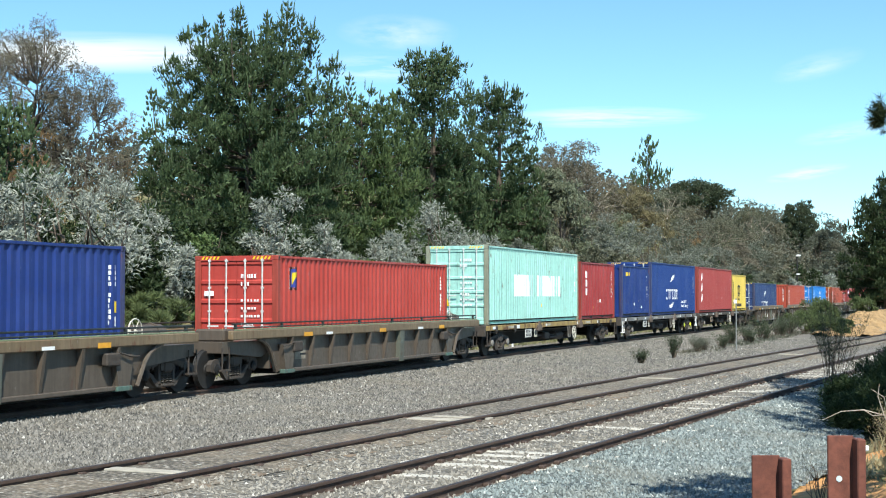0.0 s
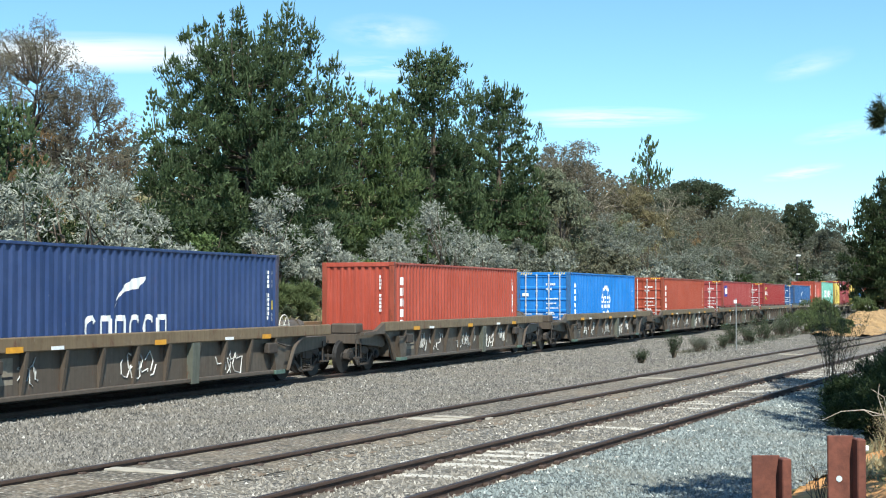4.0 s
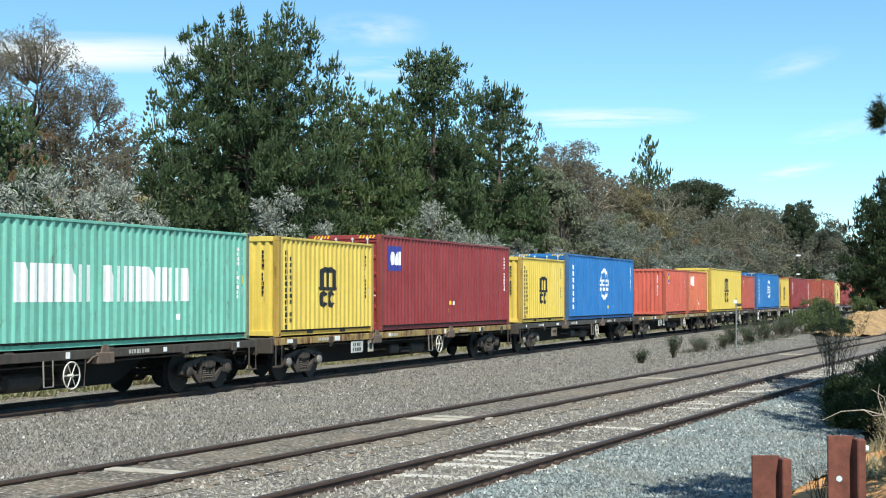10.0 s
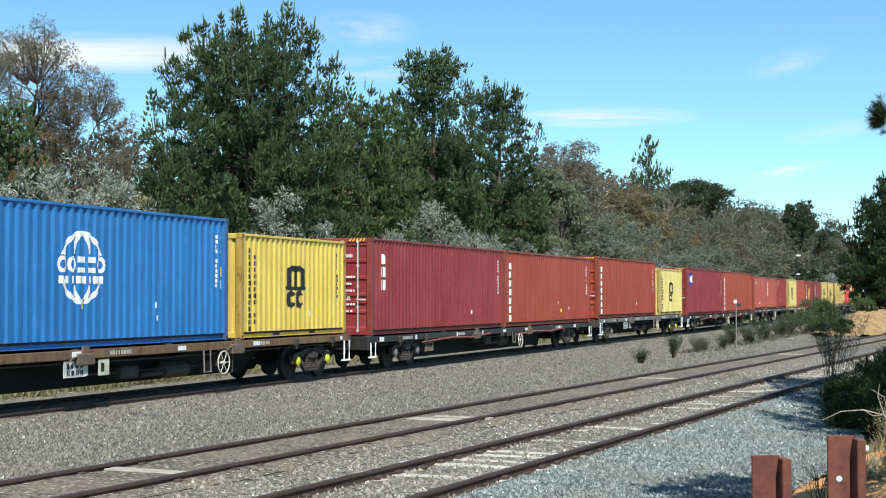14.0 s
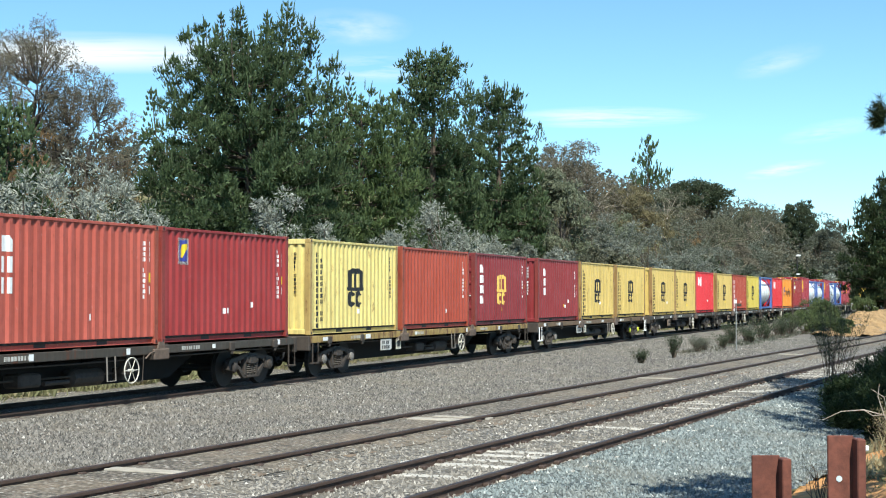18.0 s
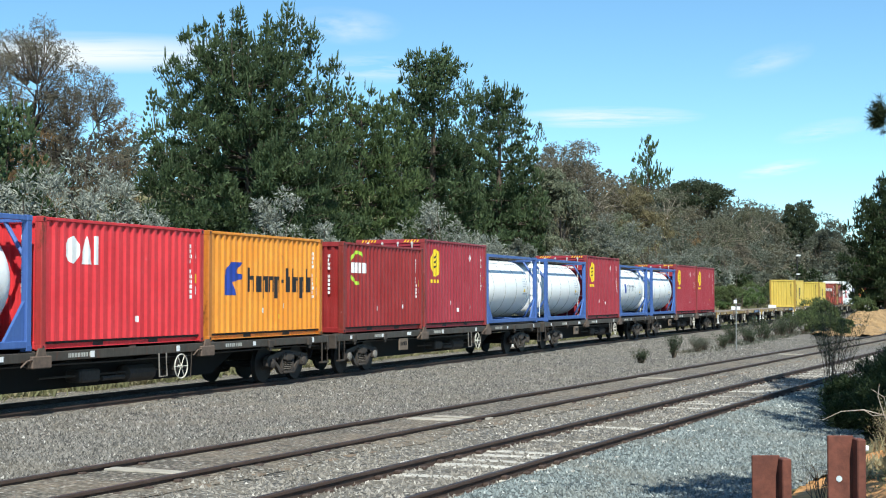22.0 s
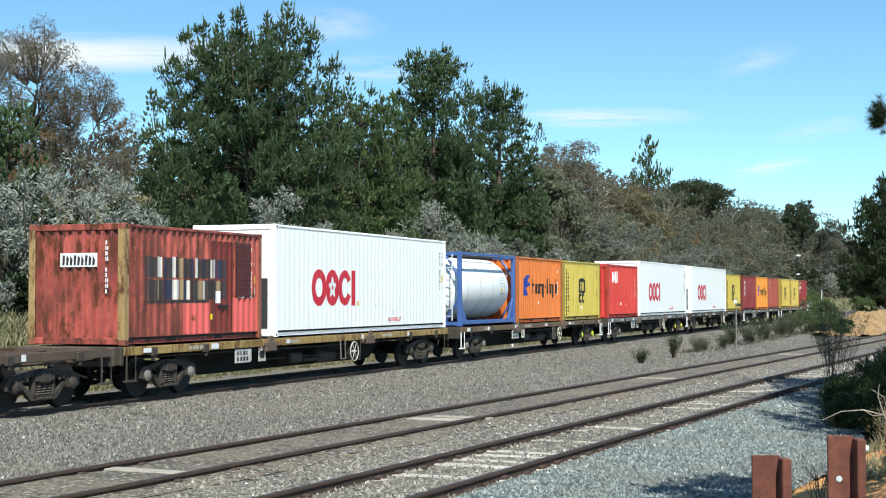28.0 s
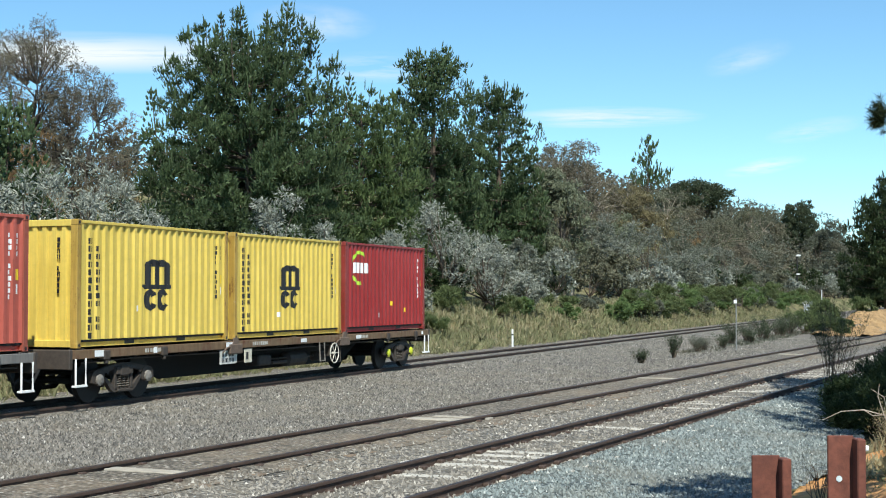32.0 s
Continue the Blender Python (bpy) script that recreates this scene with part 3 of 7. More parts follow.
def stem_shrub(x, y, z, h, w, seed, label, leaf, stems=12, start=0.4, per=9, group="", size=0.09, thick=0.022, each=4):
    """Thin stems fanning from one root, feathery with fine leaves towards their tips."""
    rng = np.random.default_rng(seed)
    b = Build()
    o, d = [], []
    for i in range(stems):
        a, l = rng.uniform(0, 6.28), rng.uniform(0.6, 1.0)
        lean = rng.uniform(0.1, 0.5) * w
        end = np.array((lean * math.cos(a), lean * math.sin(a), h * l))
        mid = end * (0.35, 0.35, 0.55) + rng.normal(size=3) * 0.05
        b.tube([(rng.normal() * 0.04, rng.normal() * 0.04, -0.1), mid, end], [thick, thick * 0.6, thick * 0.2], 5, False)
        for t in np.linspace(start, 1.0, int(14 * h ** 0.5)):
            p = 2 * t * (1 - t) * mid + t * t * end
            for _ in range(each):
                aa = rng.uniform(0, 6.28)
                o.append(p)
                d.append((math.cos(aa) * 0.5, math.sin(aa) * 0.5, rng.uniform(0.8, 1.9)))
    q = sprays(rng, np.array(o), unit(np.array(d)), 0.09 * w + 1.8 * size, per, size, 0.27 * thick, 0.35)
    return finish_tree("shrub", pose(x, y, z), label, "shrub", b, q, leaf, BARK, group)


# The pines behind the line; leaders are set out across the crown.
for i, (x, y, h, w, mat, spikes, power, bare, words) in enumerate([
        (-34.75, 63.2, 13.6, 11.2, PINE_LEAF, ((1.7, 1.0, 15.5), (-1.9, -1.0, 14.3), (-0.7, 0.4, 15.4), (0.8, 0.5, 14.9), (2.4, 1.2, 14.7), (-1.3, -0.5, 14.8), (2.9, 1.4, 14.0), (3.7, 2.0, 12.7), (-3.2, -1.9, 12.6), (-4.3, -2.2, 10.9), (4.4, 2.6, 11.8),
                                              (0.6, -2.8, 13.5), (-0.3, 2.9, 13.4), (-2.6, 0.9, 12.8)), 2.7, 0.0, "tall dark green pine with many upright leaders"),
        (-37.2, 82.4, 13.3, 8.8, PINE_BRIGHT, (), 1.9, 0.0, "rounded mid-green pine behind the railway"),
        (-38.6, 98.4, 18.7, 8.4, PINE_LEAF, ((0.9, 0.7, 18.2), (-1.1, -0.5, 18.2), (-2.7, -1.3, 15.6), (2.4, 1.2, 15.6)), 2.1, 0.2, "tall dark pine with an open top"),
        (-37.0, 109.0, 17.4, 8.8, PINE_LEAF, ((-0.9, -0.5, 18.3), (1.3, 0.6, 16.6), (-2.2, -1.0, 16.4), (3.0, 1.6, 14.6)), 1.8, 0.22, "tall dark pine beside its twin"),
        (-39.0, 101.0, 11.6, 9.0, PINE_LEAF, (), 3.0, 0.0, "dense lower pine filling between taller ones"),
        (-39.0, 49.0, 8.3, 5.0, PINE_LEAF, ((0.5, 0.3, 7.9),), 2.6, 0.0, "young dark pine at the woods' edge"),
        (-40.0, 74.0, 10.5, 7.5, PINE_LEAF, (), 3.0, 0.0, "bushy dark pine in the shade of others"),
        (-37.0, 113.0, 10.0, 7.2, PINE_LEAF, (), 2.6, 0.0, "dense lower pine beside taller ones")]):
    pine_tree(x, y, ground_z(x, y), h, w, 11 + i, words, mat, spikes, 0.04 if i not in (2, 3) else 0.2, 10 if i == 0 else 9 if i < 4 else 7, power, bare, 1.0 if i < 2 else 1.15)

for i, (x, y, h, w) in enumerate([(-27.5, 38.5, 5.4, 6.0), (-27.0, 51.5, 5.4, 3.3), (-26.0, 54.5, 4.3, 2.8), (-27.5, 70.9, 6.0, 5.4), (-26.0, 73.5, 4.8, 4.0),
                                  (-26.0, 42.5, 2.9, 2.7), (-27.0, 34.0, 4.6, 3.4), (-27.0, 63.2, 4.0, 3.5), (-25.5, 80.0, 2.9, 3.0), (-29.5, 44.0, 5.2, 4.6)]):
    crown_tree("wattle_tree", x, y, ground_z(x, y), h, w, 40 + i, "bushy silver-leaved wattle on the grassy bank", SILVER, BARK, 0.02, 44, 50, 2, 0.09, 0.012,
               0.25, 0.35, plume=0.19, tight=0.86, brush=0.024, group="silver wattles on the bank")
for i, (x, y, h, w) in enumerate([(-33.0, 141.0, 8.1, 8.5), (-31.0, 117.8, 7.7, 6.3), (-30.0, 148.9, 5.6, 7.1), (-29.6, 92.0, 4.6, 4.0), (-32.0, 175.0, 7.0, 9.0)]):
    crown_tree("wattle_tree", x, y, ground_z(x, y), h, w, 60 + i, "distant silvery wattle beside the line", FARSILVER, BARK, 0.05, 40, 44, 8, 0.19, 0.034,
               0.5, 0.45, tight=0.72, group="silver wattles on the bank")
for i, (x, y, h, w, ends, mat, brown, words) in enumerate([
        (-50.0, 65.8, 16.0, 7.8, 170, GREYGUM, 0.0, "tall sparse gum with grey-brown leaves"),
        (-48.2, 68.0, 13.8, 6.6, 150, GREYGUM, 0.35, "sparse gum with browning leaves"),
        (-50.0, 60.0, 14.5, 7.2, 150, GREYGUM, 0.3, "thin gum with bare upper twigs"),
        (-46.0, 60.5, 9.0, 5.0, 50, RUSTY, 0.0, "low gum of dying orange-brown leaves"),
        (-47.4, 70.0, 8.6, 4.2, 46, RUSTY, 0.0, "low gum of dying orange-brown leaves")]):
    gum_tree(x, y, ground_z(x, y), h, w, 80 + i, words, mat, ends, 0.36 if i < 3 else 0.2, 0.62, 42, 10, 0.14, 0.0095, brown, 0.1)
for i, (x, y, h, w, mat, brown, ends, droop, words) in enumerate([
        (-46.0, 161.9, 20.0, 13.5, GREYGUM, 0.0, 190, 0.8, "broad grey-brown gum with a domed crown"),
        (-33.2, 113.0, 11.8, 5.6, WILLOWY, 0.0, 90, 2.0, "drooping dull green tree beside tall pines"),
        (-45.0, 189.0, 16.5, 12.0, OCHRELEAF, 0.0, 130, 1.8, "broad gum with hanging orange-brown leaves"),
        (-49.0, 196.0, 17.3, 12.0, GREYGUM, 0.1, 64, 1.0, "broad grey-brown gum on the hillside"),
        (-48.0, 224.7, 17.6, 13.5, OLIVE, 0.15, 60, 0.8, "broad olive-green gum on the hillside"),
        (-44.0, 247.7, 14.3, 15.7, OLIVE, 0.0, 60, 0.8, "broad olive-green gum on the hillside"),
        (-36.0, 239.6, 9.3, 9.4, GREYGREEN, 0.0, 50, 0.6, "rounded grey-green tree above the cutting"),
        (-41.0, 205.0, 12.0, 11.0, GREYGREEN, 0.1, 54, 0.6, "rounded grey-green tree above the cutting"),
        (-50.0, 324.4, 21.0, 17.8, OLIVE, 0.0, 64, 0.6, "far olive-green gum on the hillside"),
        (-33.5, 205.0, 8.4, 7.0, GREYGUM, 0.0, 44, 1.0, "narrow grey gum on the bank above the line"),
        (-40.0, 160.0, 10.0, 9.0, WILLOWY, 0.0, 50, 1.4, "dull green tree in front of taller gums")]):
    k = 1 + (y - 130) / 260
    gum_tree(x, y, ground_z(x, y), h, w, 100 + i, words, mat, ends, 0.10, 1.05 * k, 60, 8, (0.26 if droop > 1.3 else 0.17) * k, 0.034 * k, brown, 0.02, droop, GUMWOOD if droop > 1.3 else PALEBARK, 0.55)
for i, (x, y, h, w) in enumerate([(-27.0, 142.5, 1.6, 4.4), (-27.0, 175.2, 1.8, 5.0), (-26.0, 111.1, 1.4, 3.2), (-25.0, 196.5, 2.0, 6.0), (-26.0, 57.7, 2.7, 2.8),
                                  (-30.0, 50.0, 3.6, 3.2)]):
    crown_tree("shrub", x, y, ground_z(x, y), h, w, 130 + i, "bright green leafy shrub on the bank", GREEN, BARK, 0.0, 20, 56, 7, 0.16, 0.035, 0.6, 0.5,
               category="shrub", group="shrubs on the bank")
for i, (x, y, h, w) in enumerate([(-25.0, 46.0, 1.5, 3.0), (-25.0, 39.5, 1.5, 2.8), (-25.4, 50.0, 1.6, 2.6),
                                  (-23.9, 96.0, 1.5, 2.8), (-24.2, 103.0, 2.3, 3.4), (-24.0, 112.0, 1.7, 3.6), (-24.4, 121.0, 2.6, 4.2), (-24.2, 131.0, 2.0, 4.2), (-24.6, 142.0, 2.8, 5.0),
                                  (-24.6, 155.0, 2.4, 5.4), (-25.0, 168.0, 3.0, 6.0), (-25.4, 182.0, 2.8, 6.4)]):
    crown_tree("shrub", x, y, ground_z(x, y), h, w, 145 + i, "fine-twigged green broom on the bank", FARDARK if i == 0 else BROOM if i % 3 else GREEN, BARK, 0.0, 20, 64, 8, 0.22, 0.012 if i < 3 else 0.018, 1.3, 0.35,
               category="shrub", group="shrubs on the bank")
for i, (x, y, h, w) in enumerate([(-12.1, 52.1, 0.40, 0.85), (-12.0, 57.3, 0.85, 0.8), (-12.2, 63.5, 0.60, 1.2), (-12.3, 65.5, 0.45, 0.9), (-12.4, 73.7, 1.0, 1.6), (-12.6, 79.5, 0.85, 1.6),
                                  (-12.8, 86.3, 1.2, 2.4), (-12.6, 92.0, 1.0, 2.0), (-13.2, 100.4, 1.1, 2.6),
                                  (-12.0, 68.8, 0.6, 1.1), (-11.8, 76.4, 0.7, 1.5), (-12.0, 83.0, 0.9, 1.8), (-11.9, 89.0, 1.0, 1.8), (-12.2, 95.5, 1.2, 2.2)]):
    stem_shrub(x, y, ground_z(x, y), h, w, 155 + i, "low dull green shrub in the ballast", FARLEAF if i in (2, 3, 5, 7) else FARDARK, 16, 0.12, 4, "low shrubs between the tracks")
for i, (x, y, h, w) in enumerate([(-11.6, 97.0, 1.9, 2.6), (-11.0, 104.0, 2.3, 3.2), (-10.4, 99.0, 1.3, 2.2), (-12.0, 112.0, 2.6, 3.6), (-8.4, 105.0, 1.3, 2.4), (-9.0, 96.0, 0.9, 1.8), (-8.6, 93.0, 0.6, 1.3)]):
    crown_tree("shrub", x, y, ground_z(x, y) - 0.1, h, w, 165 + i, "bushy green shrub between the tracks", BROOM, BARK, 0.0, 18, 50, 7, 0.18, 0.02, 0.9, 0.42,
               category="shrub", group="low shrubs between the tracks")

# Shrubs on the near bank, and the pines whose shade falls on them
stem_shrub(-3.95, 38.6, ground_z(-3.95, 38.6), 2.35, 2.3, 170, "spindly thin-stemmed shrub beside the loop track", FARDARK, 14, 0.36, 6, "shrubs beside the loop track", 0.08, 0.011, 3)
stem_shrub(-3.6, 37.4, ground_z(-3.6, 37.4), 2.1, 1.7, 171, "spindly thin-stemmed shrub beside the loop track", FARDARK, 10, 0.42, 5, "shrubs beside the loop track", 0.08, 0.012, 3)
stem_shrub(-1.85, 16.9, ground_z(-1.85, 16.9), 0.55, 0.7, 180, "small dark twiggy shrub at the gravel's edge", DARKLEAF, 13, 0.35, 1, "shrubs beside the loop track", 0.04, 0.006, 1)
stem_shrub(-2.05, 18.6, ground_z(-2.05, 18.6), 0.5, 0.6, 181, "small dark twiggy shrub at the gravel's edge", DARKLEAF, 10, 0.35, 1, "shrubs beside the loop track", 0.04, 0.006, 1)
for i, (x, y, h, w, mat, words) in enumerate([
        (-1.7, 30.6, 1.25, 2.4, DARKLEAF, "dense dark shrub on the bank"), (-2.4, 29.4, 0.5, 1.2, DARKLEAF, "dense dark shrub on the bank"),
        (-1.6, 34.6, 1.5, 2.8, DARKLEAF, "dense dark shrub on the bank"),
        (-1.5, 26.4, 1.0, 1.7, DARKLEAF, "dense dark shrub on the bank"), (-2.9, 33.0, 0.6, 1.4, DARKLEAF, "dense dark shrub on the bank"),
        (-1.7, 27.6, 0.8, 1.3, DARKLEAF, "dense dark shrub on the bank"), (-2.2, 36.6, 0.7, 1.6, DARKLEAF, "dense dark shrub on the bank"),
        (-2.6, 30.6, 0.8, 1.5, DARKLEAF, "dense dark shrub on the bank"), (-2.3, 27.6, 0.6, 1.3, DARKLEAF, "dense dark shrub on the bank")]):
    crown_tree("shrub", x, y, ground_z(x, y) - 0.1, h, w, 172 + i, words, mat, BARK, 0.0, 30, 44, 10, 0.11, 0.009, 0.9, 0.45,
               category="shrub", group="shrubs beside the loop track", plume=0.3)
for i, (x, y) in enumerate([(-1.25, 21.4), (-1.05, 20.4), (-1.45, 22.8)]):
    stem_shrub(x, y, ground_z(x, y), 0.75 - 0.1 * i, 1.0, 185 + i, "dry straw-coloured twiggy shrub on the bank", DRY, 26, 0.25, 2, "shrubs beside the loop track", 0.05, 0.008, 2)
gz = ground_z(-1.7, 20.0)
dead = thing("fallen_branch", pose(-1.7, 20.0, gz), "bleached dead branch lying on the bank", "branch")
part("limb", Build().tube([(-0.44, 0.0, 0.52 - gz), (-0.2, 0.0, 0.64 - gz), (0.1, 0.0, 0.67 - gz), (0.36, 0.05, 0.60 - gz), (0.7, 0.2, 0.0)], [0.004, 0.007, 0.009, 0.011, 0.014], 6), PALEBARK, dead)
part("twig", Build().tube([(0.36, 0.05, 0.60 - gz), (0.28, 0.05, 0.85 - gz), (0.30, 0.05, 1.02 - gz)], [0.008, 0.006, 0.003], 5), PALEBARK, dead)
part("twig", Build().tube([(0.1, 0.0, 0.67 - gz), (0.22, -0.05, 0.60 - gz), (0.42, -0.1, 0.62 - gz)], [0.008, 0.006, 0.003], 5), PALEBARK, dead)
part("twig", Build().tube([(0.42, 0.05, 0.58 - gz), (0.36, 0.0, 0.85 - gz), (0.20, 0.0, 0.95 - gz)], [0.007, 0.005, 0.003], 5), PALEBARK, dead)
pine_tree(-7.9, 122.0, ground_z(-7.9, 122.0), 9.4, 7.4, 221, "dense dark pine beyond the sandy bank", DARKLEAF, (), 0.10, 9, 2.1)
pine_tree(-6.6, 126.0, ground_z(-6.6, 126.0), 11.4, 8.4, 222, "dense dark pine beyond the sandy bank", DARKLEAF, (), 0.03, 9, 2.1)
near_pine = pine_tree(0.7, 12.5, ground_z(0.7, 12.5), 8.0, 2.8, 203, "tall pine standing over the clay bank", PINE_LEAF, (), 0.62, 9)
pine_tree(1.8, 30.4, ground_z(1.8, 30.4), 15.0, 4.8, 208, "tall pine shading the loop track", PINE_LEAF, (), 0.55, 7)
pine_tree(2.3, 25.6, ground_z(2.3, 25.6), 13.4, 4.4, 209, "tall pine shading the loop track", PINE_LEAF, (), 0.50, 7)
pine_tree(3.1, 20.7, ground_z(3.1, 20.7), 12.4, 4.4, 207, "tall pine shading the shrubs on the bank", PINE_LEAF, (), 0.50, 7)


def low_limb(parent):
    """One long limb that reaches out over the bank and ends in a dense tuft."""
    rng = np.random.default_rng(9)
    z0 = parent.matrix_world.translation.z
    tip = np.array((TUFT[0] - 0.7, TUFT[1] - 12.5, TUFT[2] - z0))
    part("limb", Build().tube([(0, 0, tip[2] + 0.3), tip * (0.5, 0.5, 1) + (0, 0, 0.1), tip + (0.1, 0, 0)], [0.05, 0.03, 0.012], 7), BARK, parent)
    o = tip + rng.normal(size=(60, 3)) * (0.035, 0.05, 0.05) + (0.06, 0, 0)
    way = unit(rng.normal(size=(60, 3)) + (-0.5, 0, 0.6))
    # The tuft's shade is put into its colour: darker leaves than the crown.
    part("tuft", quick_mesh("tuft", sprays(rng, o, way, 0.05, 34, 0.075, 0.0022, 0.45), 3, DARKLEAF), DARKLEAF, parent)


TUFT = (-0.89, 12.47, 3.70)
low_limb(near_pine)


def slender_pine(x, y, top, w, seed, label):
    """A sparse far pine: a bare pole with upswept limbs that carry narrow needle brushes."""
    rng = np.random.default_rng(seed)
    z = ground_z(x, y)
    h = top - z
    b = Build().tube([(0, 0, -0.3), (0, 0, h * 0.5), (0.1, 0, h * 0.97)], [0.3, 0.18, 0.04], 7)
    o, d, ln = [], [], []
    for k in range(40):
        f = rng.random() ** 1.3
        zz, a = h * (0.48 + 0.48 * f), rng.uniform(0, 6.28)
        l = 0.5 * w * (1 - f) ** 0.8 * rng.uniform(0.5, 1.1) + 0.2
        end = np.array((l * math.cos(a), l * math.sin(a), zz + 0.55 * l))
        b.tube([(0, 0, zz), end * (0.6, 0.6, 0) + (0, 0, zz + 0.1 * l), end], [0.06, 0.05, 0.02], 4, False)
        for t in np.linspace(0.35, 1.0, max(2, int(l * 1.3))):
            p = np.array((0, 0, zz)) * (1 - t) + end * t
            for _ in range(2):
                o.append(p + rng.normal(size=3) * 0.22)
                d.append((0.2 * math.cos(a) + rng.normal() * 0.12, 0.2 * math.sin(a) + rng.normal() * 0.12, 1.0))
                ln.append(rng.uniform(0.6, 1.3))
    for k in range(6):
        o.append(np.array((rng.normal() * 0.15, rng.normal() * 0.15, h * (0.90 + 0.015 * k))))
        d.append((rng.normal() * 0.15, rng.normal() * 0.15, 1.0))
        ln.append(0.9)
    q = np.concatenate([clubs(rng, np.array(o), unit(np.array(d)), np.array(ln), 0.15), sprays(rng, np.array(o), unit(np.array(d)), np.array(ln), 8, 0.34, 0.04, 0.36)])
    return finish_tree("pine_tree", pose(x, y, z), label, "tree", b, q, PINE_LEAF, BARK, "pines behind the line")


slender_pine(-63.1, 278.1, 34.4, 11.0, 204, "far slender pine above the gums")
gum_tree(-60.0, 310.0, ground_z(-60.0, 310.0), 27.4 - ground_z(-60.0, 310.0), 17.5, 206, "far umbrella-shaped dark tree on the skyline", FARDARK, 130, 0.66, 1.5, 46, 7, 0.36, 0.07, 0.0, 0.0, 0.1)
for x, y, top, w in [(-36.0, 340.0, 21.0, 11.0), (-33.0, 346.0, 20.0, 9.0), (-30.5, 342.0, 15.5, 8.0)]:
    crown_tree("gum_tree", x, y, ground_z(x, y), top - ground_z(x, y), w, 210 + int(y), "far olive tree closing the valley", FARLEAF, BARK, 0.05, 30, 110, 8, 0.32, 0.07, 0.2, 0.5)
pine_tree(-51.3, 420.0, ground_z(-51.3, 420.0), 29.5 - ground_z(-51.3, 420.0), 13.0, 205, "far dark pine on the skyline", FARDARK, (), 0.2, 8, 2.4, 0.1, 1.9)


def undergrowth():
    """Shrubs that fill the wood's edge down to the grass."""
    rng = random.Random(77)
    y = 27.0
    i = 0
    while y < 430:
        k = 1 + y / 110
        x = -rng.uniform(28.0, 32.5)
        mat, words = rng.choice(((GREYGREEN, "grey-green undergrowth shrub at the wood's edge"), (OLIVE, "olive undergrowth shrub at the wood's edge"), (DARKLEAF, "dark undergrowth shrub at the wood's edge"),
                                 (SILVER, "silvery undergrowth wattle at the wood's edge")))
        if y < 84:
            mat, words = DARKLEAF, "dark undergrowth shrub at the wood's edge"
        crown_tree("shrub", x, y, ground_z(x, y), rng.uniform(2.6, 4.4) * (0.8 + 0.2 * k), rng.uniform(3.2, 4.6) * k ** 0.5, 400 + i, words, mat, BARK, 0.0, 15, 34, 8,
                   0.16 * k ** 0.5, 0.034 * k ** 0.7, 0.4, 0.5, tight=0.78, category="shrub", group="undergrowth at the wood's edge")
        y += rng.uniform(2.2, 3.4) * k
        i += 1
    y = 31.0
    while y < 235:
        k = 1 + y / 110
        x = -rng.uniform(24.2, 26.6)
        kinds = [(BROOM, "fine-twigged green broom on the bank", 0.010, 0.2, 1.3), (BROOM, "fine-twigged green broom on the bank", 0.010, 0.2, 1.3),
                 (SILVER, "low silver-leaved wattle on the bank", 0.020, 0.13, 0.5), (GREEN, "small green shrub on the bank", 0.02, 0.12, 0.7)]
        far = [(BROOM, "fine-twigged green broom on the bank", 0.014, 0.2, 1.0), (GREEN, "small green shrub on the bank", 0.02, 0.13, 0.8), (GREYGREEN, "grey-green shrub on the dry bank", 0.02, 0.13, 0.7)]
        mat, words, wd, sz, up = rng.choice(kinds if y < 85 else far)
        crown_tree("shrub", x, y, ground_z(x, y), rng.uniform(0.6, 1.3) if y < 100 else rng.uniform(0.8, 2.2), rng.uniform(1.2, 2.6) * k ** 0.5, 500 + i, words, mat, BARK, 0.0, 15, 40, 7,
                   1.1 * sz * k ** 0.5, wd * k ** 0.5, up, 0.36, category="shrub", group="shrubs on the bank")
        y += rng.uniform(1.4, 2.8) * k
        i += 1


undergrowth()
# Added dark fillers; those near x = -27 and y = 104 stand for shade.
for i, (x, y, h, w) in enumerate([(-31.5, 33.0, 4.2, 4.4), (-33.0, 37.5, 4.8, 4.6), (-32.0, 41.5, 4.4, 4.2), (-33.5, 45.5, 5.0, 4.8), (-31.8, 49.5, 4.2, 4.2), (-33.5, 53.5, 4.8, 4.6),
                                  (-31.5, 57.5, 3.8, 4.0), (-30.5, 45.5, 3.0, 3.4), (-30.6, 37.0, 3.0, 3.4), (-31.4, 106.0, 3.6, 3.6), (-32.6, 102.0, 4.2, 4.0),
                                  (-44.0, 52.0, 5.5, 7.0), (-45.0, 60.0, 6.0, 7.5), (-46.0, 70.0, 6.5, 8.0), (-47.0, 80.0, 6.5, 8.0), (-44.0, 88.0, 6.0, 8.0), (-46.0, 96.0, 7.0, 8.5), (-52.0, 76.0, 7.0, 9.0),
                                  (-26.6, 34.5, 1.8, 2.6), (-26.2, 37.6, 2.0, 2.8), (-26.4, 40.6, 1.7, 2.6), (-27.4, 44.5, 2.2, 2.8), (-27.4, 48.0, 2.2, 2.8)]):
    crown_tree("shrub", x, y, ground_z(x, y), h, w, 600 + i, "dark undergrowth shrub at the wood's edge", DARKLEAF, BARK, 0.0, 18, 30, 7, 0.2, 0.045, 0.4, 0.5,
               category="shrub", group="undergrowth at the wood's edge")


